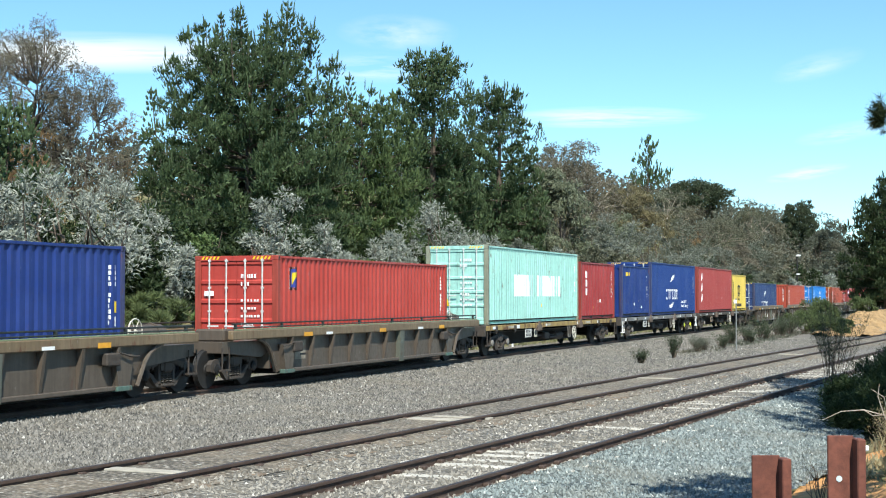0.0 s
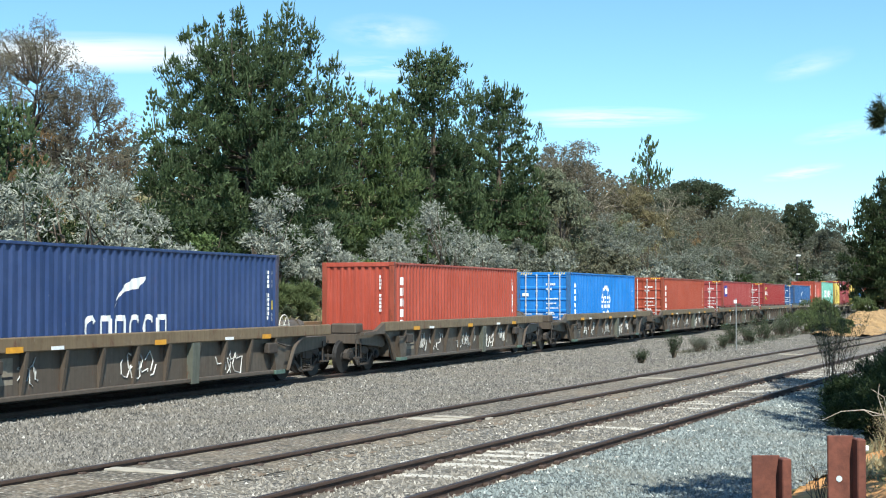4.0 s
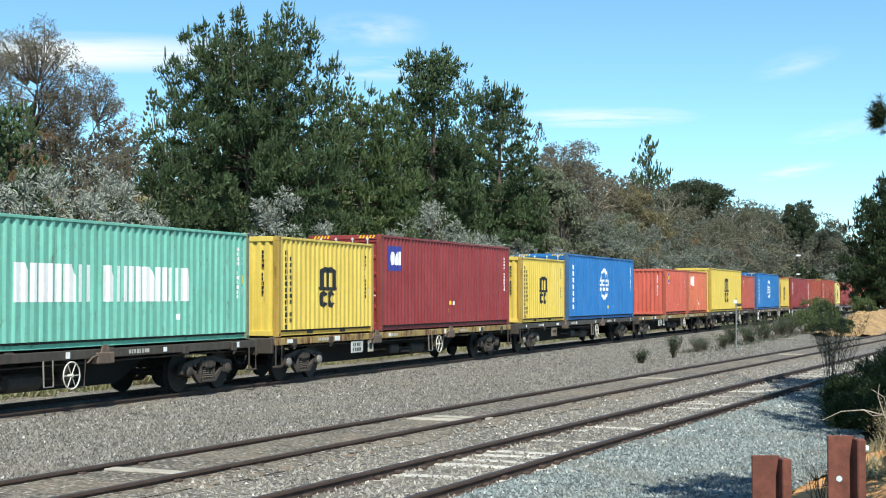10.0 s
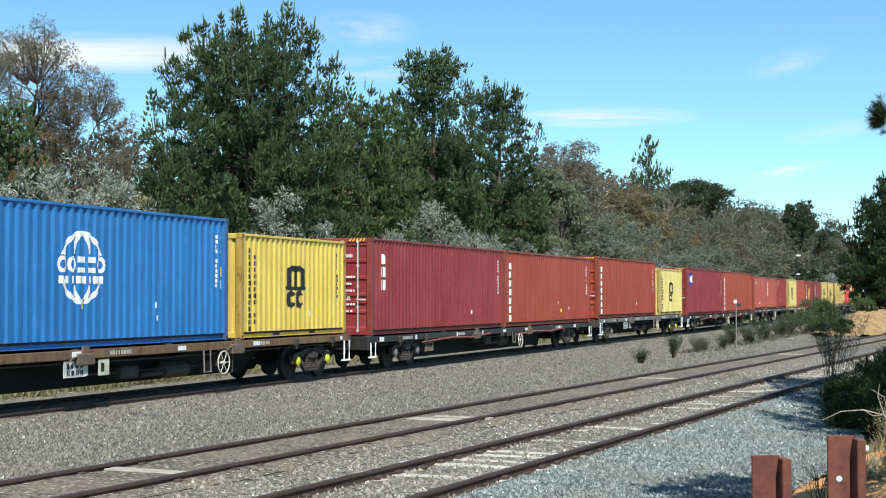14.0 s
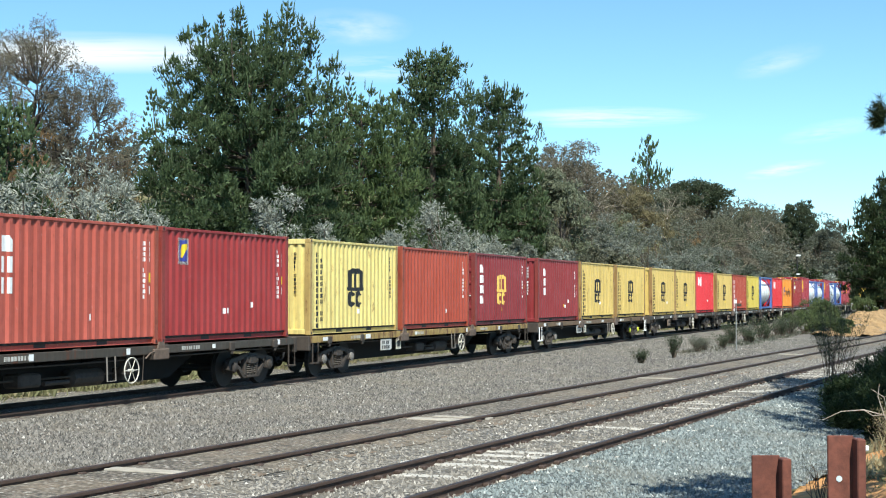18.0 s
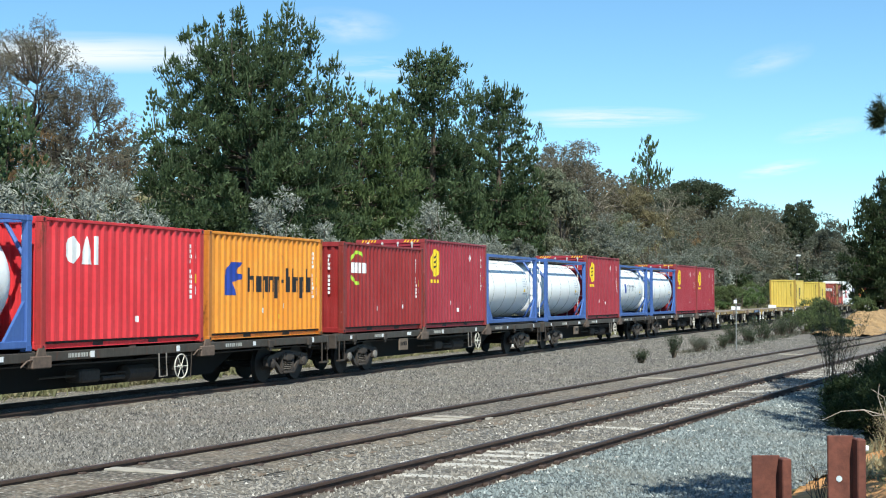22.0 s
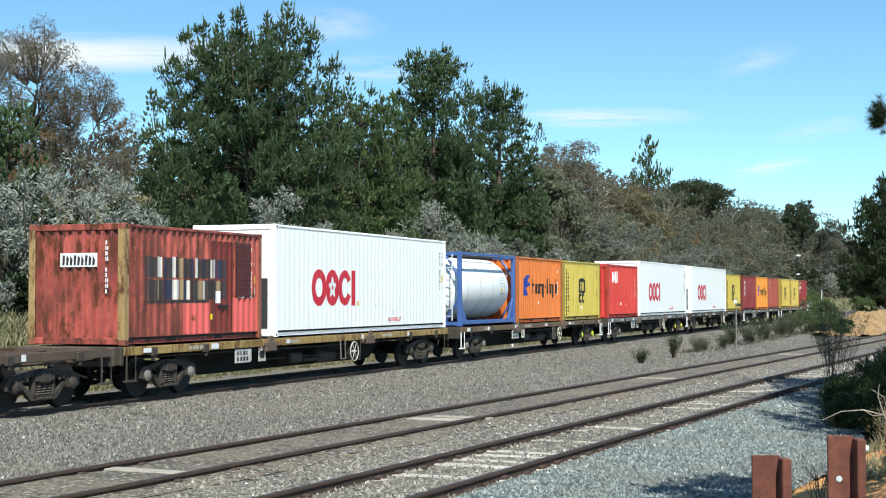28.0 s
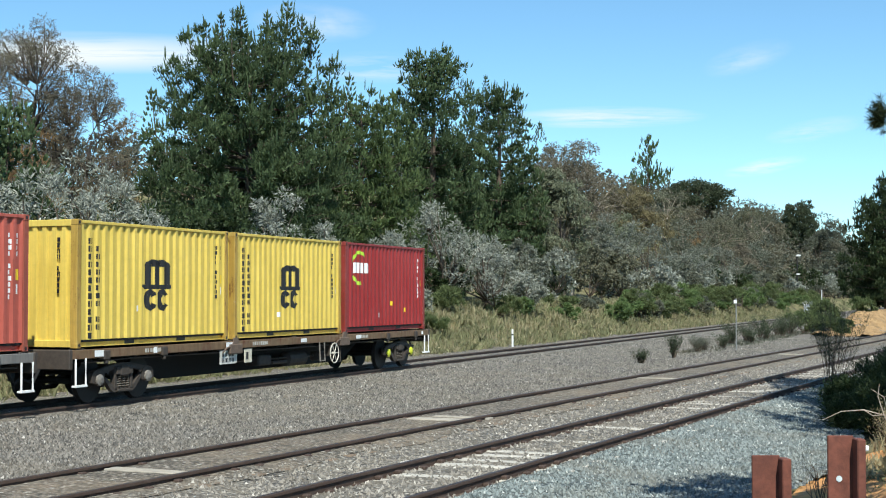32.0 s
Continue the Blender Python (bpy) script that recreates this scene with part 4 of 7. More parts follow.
def grass(name, seed, n, place, tall, mat, label):
    """Loose blades of grass as one object."""
    rng = np.random.default_rng(seed)
    q = []
    for i in range(n):
        x, y, s = place(rng)
        k = 21
        o = np.array((x, y, ground_z(x, y))) + rng.normal(size=(k, 3)) * (0.16 * s, 0.16 * s, 0.0)
        d = unit(rng.normal(size=(k, 3)) * 0.42 + (0, 0, 1.0))
        sd = unit(np.cross(d, rng.normal(size=(k, 3)))) * 0.006 * (0.5 + y / 40)
        ln = tall * s * rng.uniform(0.5, 1.2, (k, 1))
        q.append(np.stack([o - sd, o + sd, o + d * ln * 0.6 + sd * 0.6, o + d * ln + rng.normal(size=(k, 3)) * 0.05], axis=1).reshape(-1, 3))
    return tagged(new(name, quick_mesh(name, np.concatenate(q), 4, mat)), label, "grass", kind="stuff")


grass("dry_grass", 1, 2600, lambda r: (-r.uniform(22.4, 27.5), 26 + 150 * r.random() ** 1.3, r.uniform(0.6, 1.5)), 0.36, DRY, "tufts of dry straw-coloured grass on the bank")
grass("green_grass", 2, 3600, lambda r: (-r.uniform(22.3, 27.5), 26 + 160 * r.random() ** 1.3, r.uniform(0.6, 1.5)), 0.38, SEDGE, "tufts of grey-green grass on the bank")
grass("lineside_weeds", 4, 220, lambda r: (-r.uniform(11.4, 13.0), r.uniform(60, 104), r.uniform(0.5, 1.2)), 0.18, FARLEAF, "dry weeds along the ballast edge")
grass("verge_grass", 3, 150, lambda r: (r.uniform(-1.6, 0.6), r.uniform(17.5, 24), r.uniform(0.4, 1.1)), 0.26, DRY, "dry grass tufts on the near bank")
grass("verge_weeds", 8, 70, lambda r: (r.uniform(-1.6, 0.4), r.uniform(13.0, 20), r.uniform(0.3, 0.8)), 0.13, SEDGE, "low green weeds on the near bank")


def far_woods():
    """The wooded hills that close the view."""
    rng = np.random.default_rng(300)
    q = []
    for i in range(480):
        x, y = -rng.uniform(46, 330), rng.uniform(170, 760)
        if i > 380:
            x, y = -rng.uniform(30, 70), rng.uniform(270, 540)
        if y < 290 and x > -90:
            y += 150
        h = rng.uniform(8, 14.5)
        r = h * rng.uniform(0.35, 0.55)
        k = 84
        v = unit(rng.normal(size=(k, 3)) + (0, 0, 0.3))
        lump = 1 + 0.25 * np.sin(v[:, :1] * 5 + i) * np.cos(v[:, 1:2] * 6 + 2 * i)
        o = np.array((x, y, ground_z(x, y) + h * 0.55)) + v * (r, r, h * 0.45) * rng.uniform(0.7, 1.0, (k, 1)) * lump
        q.append(sprays(rng, o, v, 0.5, 7, 0.70, 0.22, 0.6, unit(v + (0, 0, 0.25)), 0.55))
    me = quick_mesh("far_woods", np.concatenate(q), 3, FARLEAF)
    return tagged(new("far_woods", me), "distant olive and grey-green wooded hillside", "woods", kind="stuff")


far_woods()


# ---- the train: running gear and wagons ----
TRAIN = []      # each moving thing, where it stands along the line at 0 s, and its height
MESHES = {}


def shared(key, make):
    """One mesh for all alike pieces."""
    if key not in MESHES:
        MESHES[key] = make()
    return MESHES[key]


def wheel_mesh():
    b = Build()
    for s in (-1, 1):
        b.tube([(s * 0.69, 0, 0), (s * 0.715, 0, 0)], [0.485, 0.478], 22)
        b.tube([(s * 0.716, 0, 0), (s * 0.80, 0, 0)], [0.462, 0.452], 22)
        b.tube([(s * 0.80, 0, 0), (s * 0.83, 0, 0)], [0.16, 0.13], 14)
    b.tube([(-1.0, 0, 0), (1.0, 0, 0)], 0.08, 10)
    return b.mesh("wheelset", WHEEL)


def side_frame_mesh(s):
    """A cast bogie side frame: arched top chord, dipped bottom chord, windows, columns and axle-box jaws."""
    b = Build()
    a, c = sorted((s * 0.93, s * 1.05))
    for m in (-1, 1):
        b.prism([(m * 1.14, -0.03), (m * 1.14, 0.13), (m * 1.08, 0.20), (m * 0.96, 0.235), (m * 0.76, 0.22), (m * 0.70, 0.12), (m * 0.70, -0.05), (m * 0.76, -0.05), (m * 0.79, 0.05), (m * 0.90, 0.09),
                 (m * 1.01, 0.05), (m * 1.04, -0.05)][:: m], a, c, "x")
        b.prism([(m * 0.86, 0.235), (m * 0.28, 0.335), (-m * 0.02, 0.345), (-m * 0.02, 0.24), (m * 0.30, 0.225), (m * 0.74, 0.13)][:: m], a + 0.012, c - 0.012, "x")
        b.prism([(m * 0.74, 0.06), (m * 0.62, 0.06), (m * 0.32, -0.17), (-m * 0.02, -0.185), (-m * 0.02, -0.275), (m * 0.36, -0.265), (m * 0.44, -0.22)][:: m], a + 0.012, c - 0.012, "x")
        b.box(a, c, *sorted((m * 0.25, m * 0.34)), -0.2, 0.28, 0.01)
        b.box(*sorted((s * 1.04, s * 1.085)), *sorted((m * 0.16, m * 0.30)), 0.10, 0.26, 0.012)       # friction pockets
        b.box(*sorted((s * 0.96, s * 1.09)), m * 0.90 - 0.115, m * 0.90 + 0.115, -0.085, 0.10, 0.03)    # axle boxes
        b.tube([(s * 1.06, m * 0.60, 0.16), (s * 1.065, m * 0.60, 0.16)], 0.045, 8)
    b.box(*sorted((s * 1.04, s * 1.075)), -0.26, 0.26, -0.262, -0.205, 0.012)
    for m in (-1, 1):
        b.prism([(m * 0.36, -0.16), (m * 0.42, -0.16), (m * 0.46, 0.04), (m * 0.42, 0.16), (m * 0.34, 0.16)][:: m], *sorted((s * 0.68, s * 0.80)), "x")      # brake blocks
    return b.mesh("side_frame", STEEL)


def coils(s):
    b = Build()
    for m in (-0.155, 0.0, 0.155):
        pts = [(s * 1.01 + 0.058 * math.cos(a), m + 0.058 * math.sin(a), -0.19 + 0.245 * a / 31.4) for a in (31.4 * k / 25 for k in range(26))]
        b.tube(pts, 0.015, 3)
    return b.mesh("spring_nest", COIL)


PALE_CAP = plain("pale_grey_axle_cap", (128, 122, 114), 0.6, 0.0, 0.3, 12.0)


def bogie(parent, y, cap):
    """A two-axle bogie under a wagon: bolster, side frames, wheelsets, springs and axle caps."""
    f = new("bogie", shared("bolster", lambda: Build().box(-1.1, 1.1, -0.17, 0.17, 0.06, 0.30, 0.03).mesh("bogie", STEEL)))
    f.parent, f.location = parent, (0, y, 0.47)
    for m in (-0.9, 0.9):
        w = new("wheelset", shared("wheel", wheel_mesh))
        w.parent, w.location = f, (0, m, 0.0)
        c = new("axle_cap", shared("cap" + cap.name, lambda: Build().tube([(-0.07, 0, 0), (-0.01, 0, 0), (0.0, 0, 0), (0.015, 0, 0)], [0.125, 0.12, 0.085, 0.05], 12).mesh("axle_cap", cap)))
        c.parent, c.location = f, (1.10, m, 0.02)
    for s in (-1, 1):
        o = new("side_frame", shared(("side_frame", s), lambda: side_frame_mesh(s)))
        o.parent = f
        if s > 0:
            sp = new("spring_nest", shared(("springs", s), lambda: coils(s)))
            sp.parent = f
            tagged(sp, kind="stuff")
    return f


def brake_wheel(parent, y, z, x=1.26, mat=None):
    m = mat or plain("cream_enamel", (208, 202, 188), 0.6, 0.0, 0.25, 9.0)
    w = new("brake_wheel", shared("brake_wheel" + m.name, lambda: Build().ring((0, 0, 0), 0.27, 0.014, "x", 22, 6).mesh("brake_wheel", m)))
    w.parent, w.location = parent, (x, y, z)
    hub = new("hub", shared("brake_hub", lambda: Build().tube([(-0.16, 0, 0), (0.03, 0, 0)], 0.035, 8).mesh("hub", m)))
    hub.parent = w
    for k in range(6):
        s = new("spoke", shared("brake_spoke", lambda: Build().tube([(0, 0.03, 0), (0, 0.265, 0)], 0.010, 5).mesh("spoke", m)))
        s.parent = w
        s.rotation_euler = (k * math.pi / 3, 0, 0)
    return tagged(w, "pale six-spoked handbrake wheel")


def grab_frame(parent, y, z0, z1, mat):
    b = Build().tube([(1.24, y - 0.17, z1), (1.24, y - 0.17, z0), (1.24, y + 0.17, z0), (1.24, y + 0.17, z1)], 0.022, 6)
    b.box(1.16, 1.27, y - 0.19, y + 0.19, z0 - 0.02, z0 + 0.02)
    return part("foot_step", b, mat, parent)


def marks(parent, spots, mat, name="stencil_plate", x=1.236):
    """Small plates on the near side sill: (y, z, width, height)."""
    for y, z, w, h in spots:
        part(name, Build().box(x - 0.004, x, y - w / 2, y + w / 2, z - h / 2, z + h / 2), mat, parent)


SADDLE = plain("rusty_tan_saddle", (104, 88, 76), 0.85, 0.0, 0.35, 9.0)


def flat_wagon(length, deck, sill_mat, cap, step_mat, board, label, style="plain", seed=1, bogie_at=None):
    """A container flat: side sills, fish-bellied centre sill, cross bearers, bogies and brake gear."""
    rnd = random.Random(seed)
    root = thing("flat_wagon", pose(0, 0, 0), label, "railway wagon", "wagons of the freight train")
    h = length / 2
    bc = bogie_at or h - 2.05
    for s in (1, -1):
        b = Build().box(*sorted((s * 1.14, s * 1.215)), -h + 0.02, h - 0.02, deck - 0.215, deck - 0.03, 0.012)
        part("side_sill", b, sill_mat, root)
    fish = [(-h + 0.3, deck - 0.1), (h - 0.3, deck - 0.1), (h - 0.3, deck - 0.35), (bc - 1.5, deck - 0.36), (bc - 2.6, deck - 0.86), (-bc + 2.6, deck - 0.86),
            (-bc + 1.5, deck - 0.36), (-h + 0.3, deck - 0.35)]
    if style == "skeletal":
        fish = [(y, z + (0.3 if z < deck - 0.5 else 0)) for y, z in fish]
    for s in (-0.24, 0.24):
        part("centre_sill", Build().prism(fish, s - 0.03, s + 0.03, "x"), DARK, root)
    if style != "skeletal":
        part("deck_plate", Build().box(-1.1, 1.1, -h, h, deck - 0.10, deck - 0.06), DARK, root)
    n = int(length / 1.55)
    for i in range(n + 1):
        y = -h + 0.1 + i * (length - 0.2) / n
        b = Build().prism([(-1.13, deck - 0.06), (1.13, deck - 0.06), (1.13, deck - 0.2), (0.28, deck - 0.36), (-0.28, deck - 0.36), (-1.13, deck - 0.2)], y - 0.05, y + 0.05)
        part("cross_bearer", b, DARK if style != "skeletal" else sill_mat, root)
    for s in (-1, 1):
        part("end_sill", Build().box(-1.22, 1.22, *sorted((s * (h - 0.02), s * (h + 0.10))), deck - 0.42, deck - 0.02, 0.02), sill_mat if style != "plain" else STEEL, root)
        part("coupler", Build().box(-0.12, 0.12, *sorted((s * (h + 0.08), s * (h + 0.62))), 0.72, 0.98, 0.03).box(-0.17, 0.17, *sorted((s * (h + 0.42), s * (h + 0.66))), 0.70, 1.0, 0.04), STEEL, root)
        bogie(root, s * bc, cap if s > 0 else PALE_CAP)
        grab_frame(root, s * (h - 0.25), 0.42, deck - 0.2, step_mat)
        part("brake_hose", Build().tube([(0.5, s * (h + 0.1), 0.75), (0.5, s * (h + 0.3), 0.5), (0.42, s * (h + 0.6), 0.6)], 0.03, 6), RUBBER, root)
    part("air_tank", Build().tube([(0.72, 0.4, 0.55), (0.72, 0.46, 0.55), (0.72, 1.46, 0.55), (0.72, 1.52, 0.55)], [0.08, 0.19, 0.19, 0.08], 12), STEEL, root)
    part("brake_gear", Build().box(0.55, 0.95, -1.4, -0.7, 0.45, 0.72, 0.04).tube([(0.8, -2.6, 0.6), (0.8, 2.9, 0.58)], 0.022, 5)
         .tube([(0.9, -0.6, 0.5), (0.9, 0.2, 0.5)], 0.05, 6).box(0.7, 1.0, 2.0, 2.35, 0.44, 0.70, 0.03), STEEL, root)
    by = rnd.uniform(1.5, 3.4)
    brake_wheel(root, by, deck - 0.52)
    part("brake_bracket", Build().box(1.0, 1.18, by - 0.05, by + 0.05, deck - 0.6, deck - 0.2).tube([(1.2, by + 0.55, deck - 0.2), (1.2, by + 0.5, deck - 0.78), (1.2, by + 0.25, deck - 0.78)], 0.016, 5), STEEL, root)
    for y in (-bc - 0.9, -bc + 1.3, bc - 1.3, bc + 0.9):
        part("sill_bracket", Build().box(1.12, 1.262, y - 0.11, y + 0.11, deck - 0.26, deck - 0.06, 0.02).box(1.18, 1.25, y - 0.05, y + 0.05, deck - 0.34, deck - 0.25, 0.015), STEEL, root)
    for y in (-3.1, 3.1):
        part("corner_saddle", Build().box(1.10, 1.275, y - 0.30, y + 0.30, deck - 0.34, deck - 0.10, 0.02).prism([(y - 0.16, deck - 0.12), (y + 0.16, deck - 0.12), (y + 0.09, deck + 0.05), (y - 0.09, deck + 0.05)], 1.225, 1.262, "x")
             .tube([(1.24, y - 0.62, deck - 0.30), (1.26, y - 0.45, deck - 0.18), (1.26, y - 0.3, deck - 0.16)], 0.018, 5), SADDLE, root, "rusty brown twist-lock saddle")
    part("hanging_step", Build().tube([(1.215, by - 0.85, deck - 0.2), (1.235, by - 0.85, 0.46), (1.235, by - 0.55, 0.46), (1.215, by - 0.55, deck - 0.2)], 0.018, 5), PALE_CAP, root)
    part("brake_pipe", Build().tube([(1.12, -h + 0.4, deck - 0.30), (1.13, -bc, deck - 0.27), (1.12, 0.0, deck - 0.31), (1.13, bc, deck - 0.27), (1.12, h - 0.4, deck - 0.30)], 0.016, 5), STEEL, root)
    y = -h + 0.9
    spots = []
    while y < h - 0.5:
        spots.append((y, deck - 0.12, rnd.choice((0.14, 0.14, 0.34)), rnd.choice((0.10, 0.13))))
        y += rnd.uniform(1.6, 5.0)
    marks(root, spots, WHITE)
    o = []
    for k, yb in enumerate((-h + 2.6, -h + 7.4, h - 5.6)):
        for j in range(8):
            o += glyph(yb + 0.1 * j, deck - 0.165, 0.07, 0.085, rnd)
    shape_part(root, "lettering", o, plain("dull_white_stencil", (186, 184, 176), 0.7), 1.217, "faded stencilled marks")
    if board:
        yb = -h + rnd.uniform(5.0, 6.5)
        part("number_board", Build().prism([(yb - 0.55, deck - 0.24), (yb + 0.25, deck - 0.24), (yb + 0.25, deck - 0.54), (yb + 0.15, deck - 0.57), (yb - 0.55, deck - 0.57)], 1.17, 1.19, "x"), plain("dirty_white_board", (204, 202, 194), 0.7, 0.0, 0.3), root, "dirty white number board")
        o = []
        for row in (0, 1):
            for j in range(4):
                o += glyph(yb - 0.46 + 0.15 * j, deck - 0.39 - 0.14 * row, 0.09, 0.10, rnd)
        shape_part(root, "lettering", o, BLACK, 1.191, "two rows of dark marks")
        part("data_panel", Build().box(1.17, 1.19, yb + 0.62, yb + 1.0, deck - 0.58, deck - 0.24, 0.01), plain("cream_panel", (206, 198, 178), 0.7), root)
        shape_part(root, "lettering", glyph(yb + 0.7, deck - 0.5, 0.2, 0.18, rnd), BLACK, 1.191)
    else:
        yb = -h + 4.9
        part("number_board", Build().box(1.15, 1.19, yb - 0.35, yb + 0.35, deck - 0.62, deck - 0.26, 0.01), plain("grimy_pale_board", (124, 108, 92), 0.8), root, "grimy pale number board")
        o = []
        for j in range(4):
            o += glyph(yb - 0.26 + 0.13 * j, deck - 0.48, 0.09, 0.12, rnd)
        shape_part(root, "lettering", o, DARK, 1.191)
    for y in (-h + 0.3, -h + 6.25, 0.1, h - 6.25, h - 0.3):
        for s in (1,):
            part("twist_lock", Build().box(*sorted((s * 0.98, s * 1.2)), y - 0.13, y + 0.13, deck - 0.06, deck - 0.004, 0.015), STEEL, root)
    if style in ("empty", "skeletal"):
        for i in range(9):
            y = -6.0 + 1.5 * i
            part("diagonal_brace", Build().prism([(y - 0.45, deck - 0.55), (y - 0.25, deck - 0.55), (y + 0.5, deck - 0.2), (y + 0.25, deck - 0.2)], 1.0, 1.05, "x"), STEEL, root)
    if style == "empty":
        part("end_sill_band", Build().box(1.2, 1.23, h - 3.0, h - 0.4, deck - 0.21, deck - 0.035), paint("blue_grey_band", (84, 110, 140), 0.4), root, "blue-grey painted end of the sill")
        part("stop_plate", Build().box(-0.9, -0.2, h - 1.1, h - 1.0, deck - 0.05, deck + 0.24, 0.01), WHITE, root, "upright white stop plate")
        part("timber_deck", Build().box(-1.1, 1.1, -h + 0.1, h - 0.1, deck - 0.06, deck - 0.02), plain("weathered_deck_boards", (128, 116, 102), 0.9), root, "weathered grey deck boards")
    if style == "long":
        for y in (-h + 12.3, 0.6, h - 6.2):
            part("saddle", Build().box(1.06, 1.235, y - 0.2, y + 0.2, deck - 0.34, deck - 0.05, 0.03), STEEL, root)
        for ya, yb in ((-8.2, -1.6), (1.4, 7.8)):
            part("side_pipe", Build().tube([(1.225, ya, deck - 0.30), (1.225, 0.6 * ya + 0.4 * yb, deck - 0.22), (1.225, 0.3 * ya + 0.7 * yb, deck - 0.26), (1.225, yb, deck - 0.18)], 0.035, 6), paint("faded_red_pipe", (134, 76, 70), 0.4), root, "long faded red side pipe")
    return root


WELL_BROWN = paint("well_wagon_brown", (86, 76, 66), 0.5)
GUIDE = paint("dark_green_guide_rail", (40, 44, 41), 0.4)
OCHRE = paint("ochre_sill", (118, 100, 76), 0.7)


def scrawl(parent, rnd, y0, y1, z0, z1, x, mat):
    """Loops of spray paint."""
    b = Build()
    y = y0
    while y < y1:
        zc, pts = rnd.uniform(z0, z1), []
        a0, r = rnd.uniform(0, 6), rnd.uniform(0.08, 0.2)
        for k in range(rnd.randint(4, 8)):
            a = a0 + k * rnd.uniform(0.7, 1.3)
            pts.append((x, y + r * math.cos(a) + 0.03 * k, zc + r * 1.3 * math.sin(a)))
        b.tube(pts, 0.016, 4)
        y += rnd.uniform(0.12, 0.24)
    part("graffiti", b, mat, parent, "sprayed pale scrawl")


def well_wagon(label, seed, style="rim", tags=()):
    """A well wagon: deep ribbed side walls round the container, raised ends over the bogies."""
    rnd = random.Random(seed)
    root = thing("well_wagon", pose(0, 0, 0), label, "railway wagon", "well wagons of the freight train")
    w, h = 6.35, 8.75
    rim = {"rim": 1.39, "plain": 1.45, "low": 1.45}[style]
    for s in (1, -1):
        x0, x1 = sorted((s * 1.235, s * 1.26))
        wall = [(-w - 1.0, 1.18), (w + 1.0, 1.18), (w + 0.75, 1.12), (w + 0.50, 1.0), (w + 0.32, 0.82), (w + 0.20, 0.62), (w + 0.02, 0.31), (-w - 0.02, 0.31), (-w - 0.20, 0.62), (-w - 0.32, 0.82), (-w - 0.50, 1.0), (-w - 0.75, 1.12)]
        part("well_side", Build().prism(wall, x0, x1, "x"), WELL_BROWN, root)
        front = -h if style == "rim" else -h + 1.5
        part("side_chord", Build().box(*sorted((s * 1.27, s * 1.42)), front, h, 1.17, rim, 0.02), OCHRE, root)
        if style != "rim":
            part("chord_end", Build().prism([(front + 0.01, rim - 0.02), (front + 0.01, 1.10), (-h, 1.10), (-h, 1.17), (-h + 0.9, 1.19)], *sorted((s * 1.28, s * 1.41)), "x"), WELL_BROWN, root)
        if style == "rim":
            b = Build().box(*sorted((s * 1.25, s * 1.31)), -h + 0.2, h - 0.1, rim + 0.135, rim + 0.175, 0.01).box(*sorted((s * 1.30, s * 1.345)), -h + 0.2, h - 0.1, rim + 0.05, rim + 0.08, 0.008)
            for i in range(8):
                b.box(*sorted((s * 1.27, s * 1.33)), -h + 0.3 + i * 2.4, -h + 0.36 + i * 2.4, rim - 0.02, rim + 0.16)
            part("top_guide_rail", b, GUIDE, root, "dark green guide rails above the chord")
            part("guide_strip", Build().box(*sorted((s * 1.335, s * 1.375)), -h + 0.2, h - 0.1, rim + 0.001, rim + 0.032, 0.006), paint("pale_green_strip", (122, 136, 106), 0.5), root, "faded pale green guide strip")
        part("bottom_chord", Build().box(*sorted((s * 1.25, s * 1.37)), -w + 0.4, w - 0.4, 0.27, 0.36, 0.015), WELL_BROWN, root)
        for i in range(10 if s > 0 else 0):
            y = -w + 0.75 + i * (2 * w - 1.5) / 9
            b = Build().prism([(s * 1.26, 1.17), (s * 1.42, 1.17), (s * 1.40, 1.0), (s * 1.30, 0.36), (s * 1.26, 0.36)], y - 0.045, y + 0.045)
            part("side_rib", b, WELL_BROWN, root)
    part("wide_rib", Build().prism([(1.26, 1.165), (1.425, 1.165), (1.42, 0.9), (1.40, 0.24), (1.26, 0.24)], 1.55, 1.85), paint("teal_grey_rib", (92, 94, 84), 0.6), root, "wide dull green rib")
    part("well_floor", Build().box(-1.28, 1.28, -w + 0.3, w - 0.3, 0.24, 0.30), DARK, root)
    for s in (-1, 1):
        part("end_platform", Build().prism([(s * (w + 0.25), 1.12), (s * (h + 0.15), 1.12), (s * (h + 0.15), 0.86), (s * (w + 0.6), 0.70), (s * (w + 0.25), 0.80)][:: s], -1.2, 1.2, "x"), WELL_BROWN, root)
        part("bulkhead", Build().box(-1.25, 1.25, *sorted((s * (w + 0.2), s * (w + 0.27))), 0.4, 1.2), WELL_BROWN, root)
        part("coupler", Build().box(-0.14, 0.14, *sorted((s * (h + 0.1), s * (h + 0.8))), 0.72, 0.98, 0.03), STEEL, root)
        bogie(root, s * 8.0, DARK)
        grab_frame(root, s * (h + 0.02), 0.45, 1.0, STEEL)
        part("arch_lip", Build().tube([(1.33, s * (w + a), zz) for a, zz in ((1.0, 1.17), (0.75, 1.11), (0.50, 0.99), (0.32, 0.81), (0.20, 0.61), (0.02, 0.31))], 0.05, 6), WELL_BROWN, root)
        part("jacking_pad", Build().prism([(s * (w - 0.9), 1.0), (s * (w - 0.2), 1.0), (s * (w - 0.35), 0.35), (s * (w - 0.75), 0.35)][:: s], 1.26, 1.40, "x"), WELL_BROWN, root)
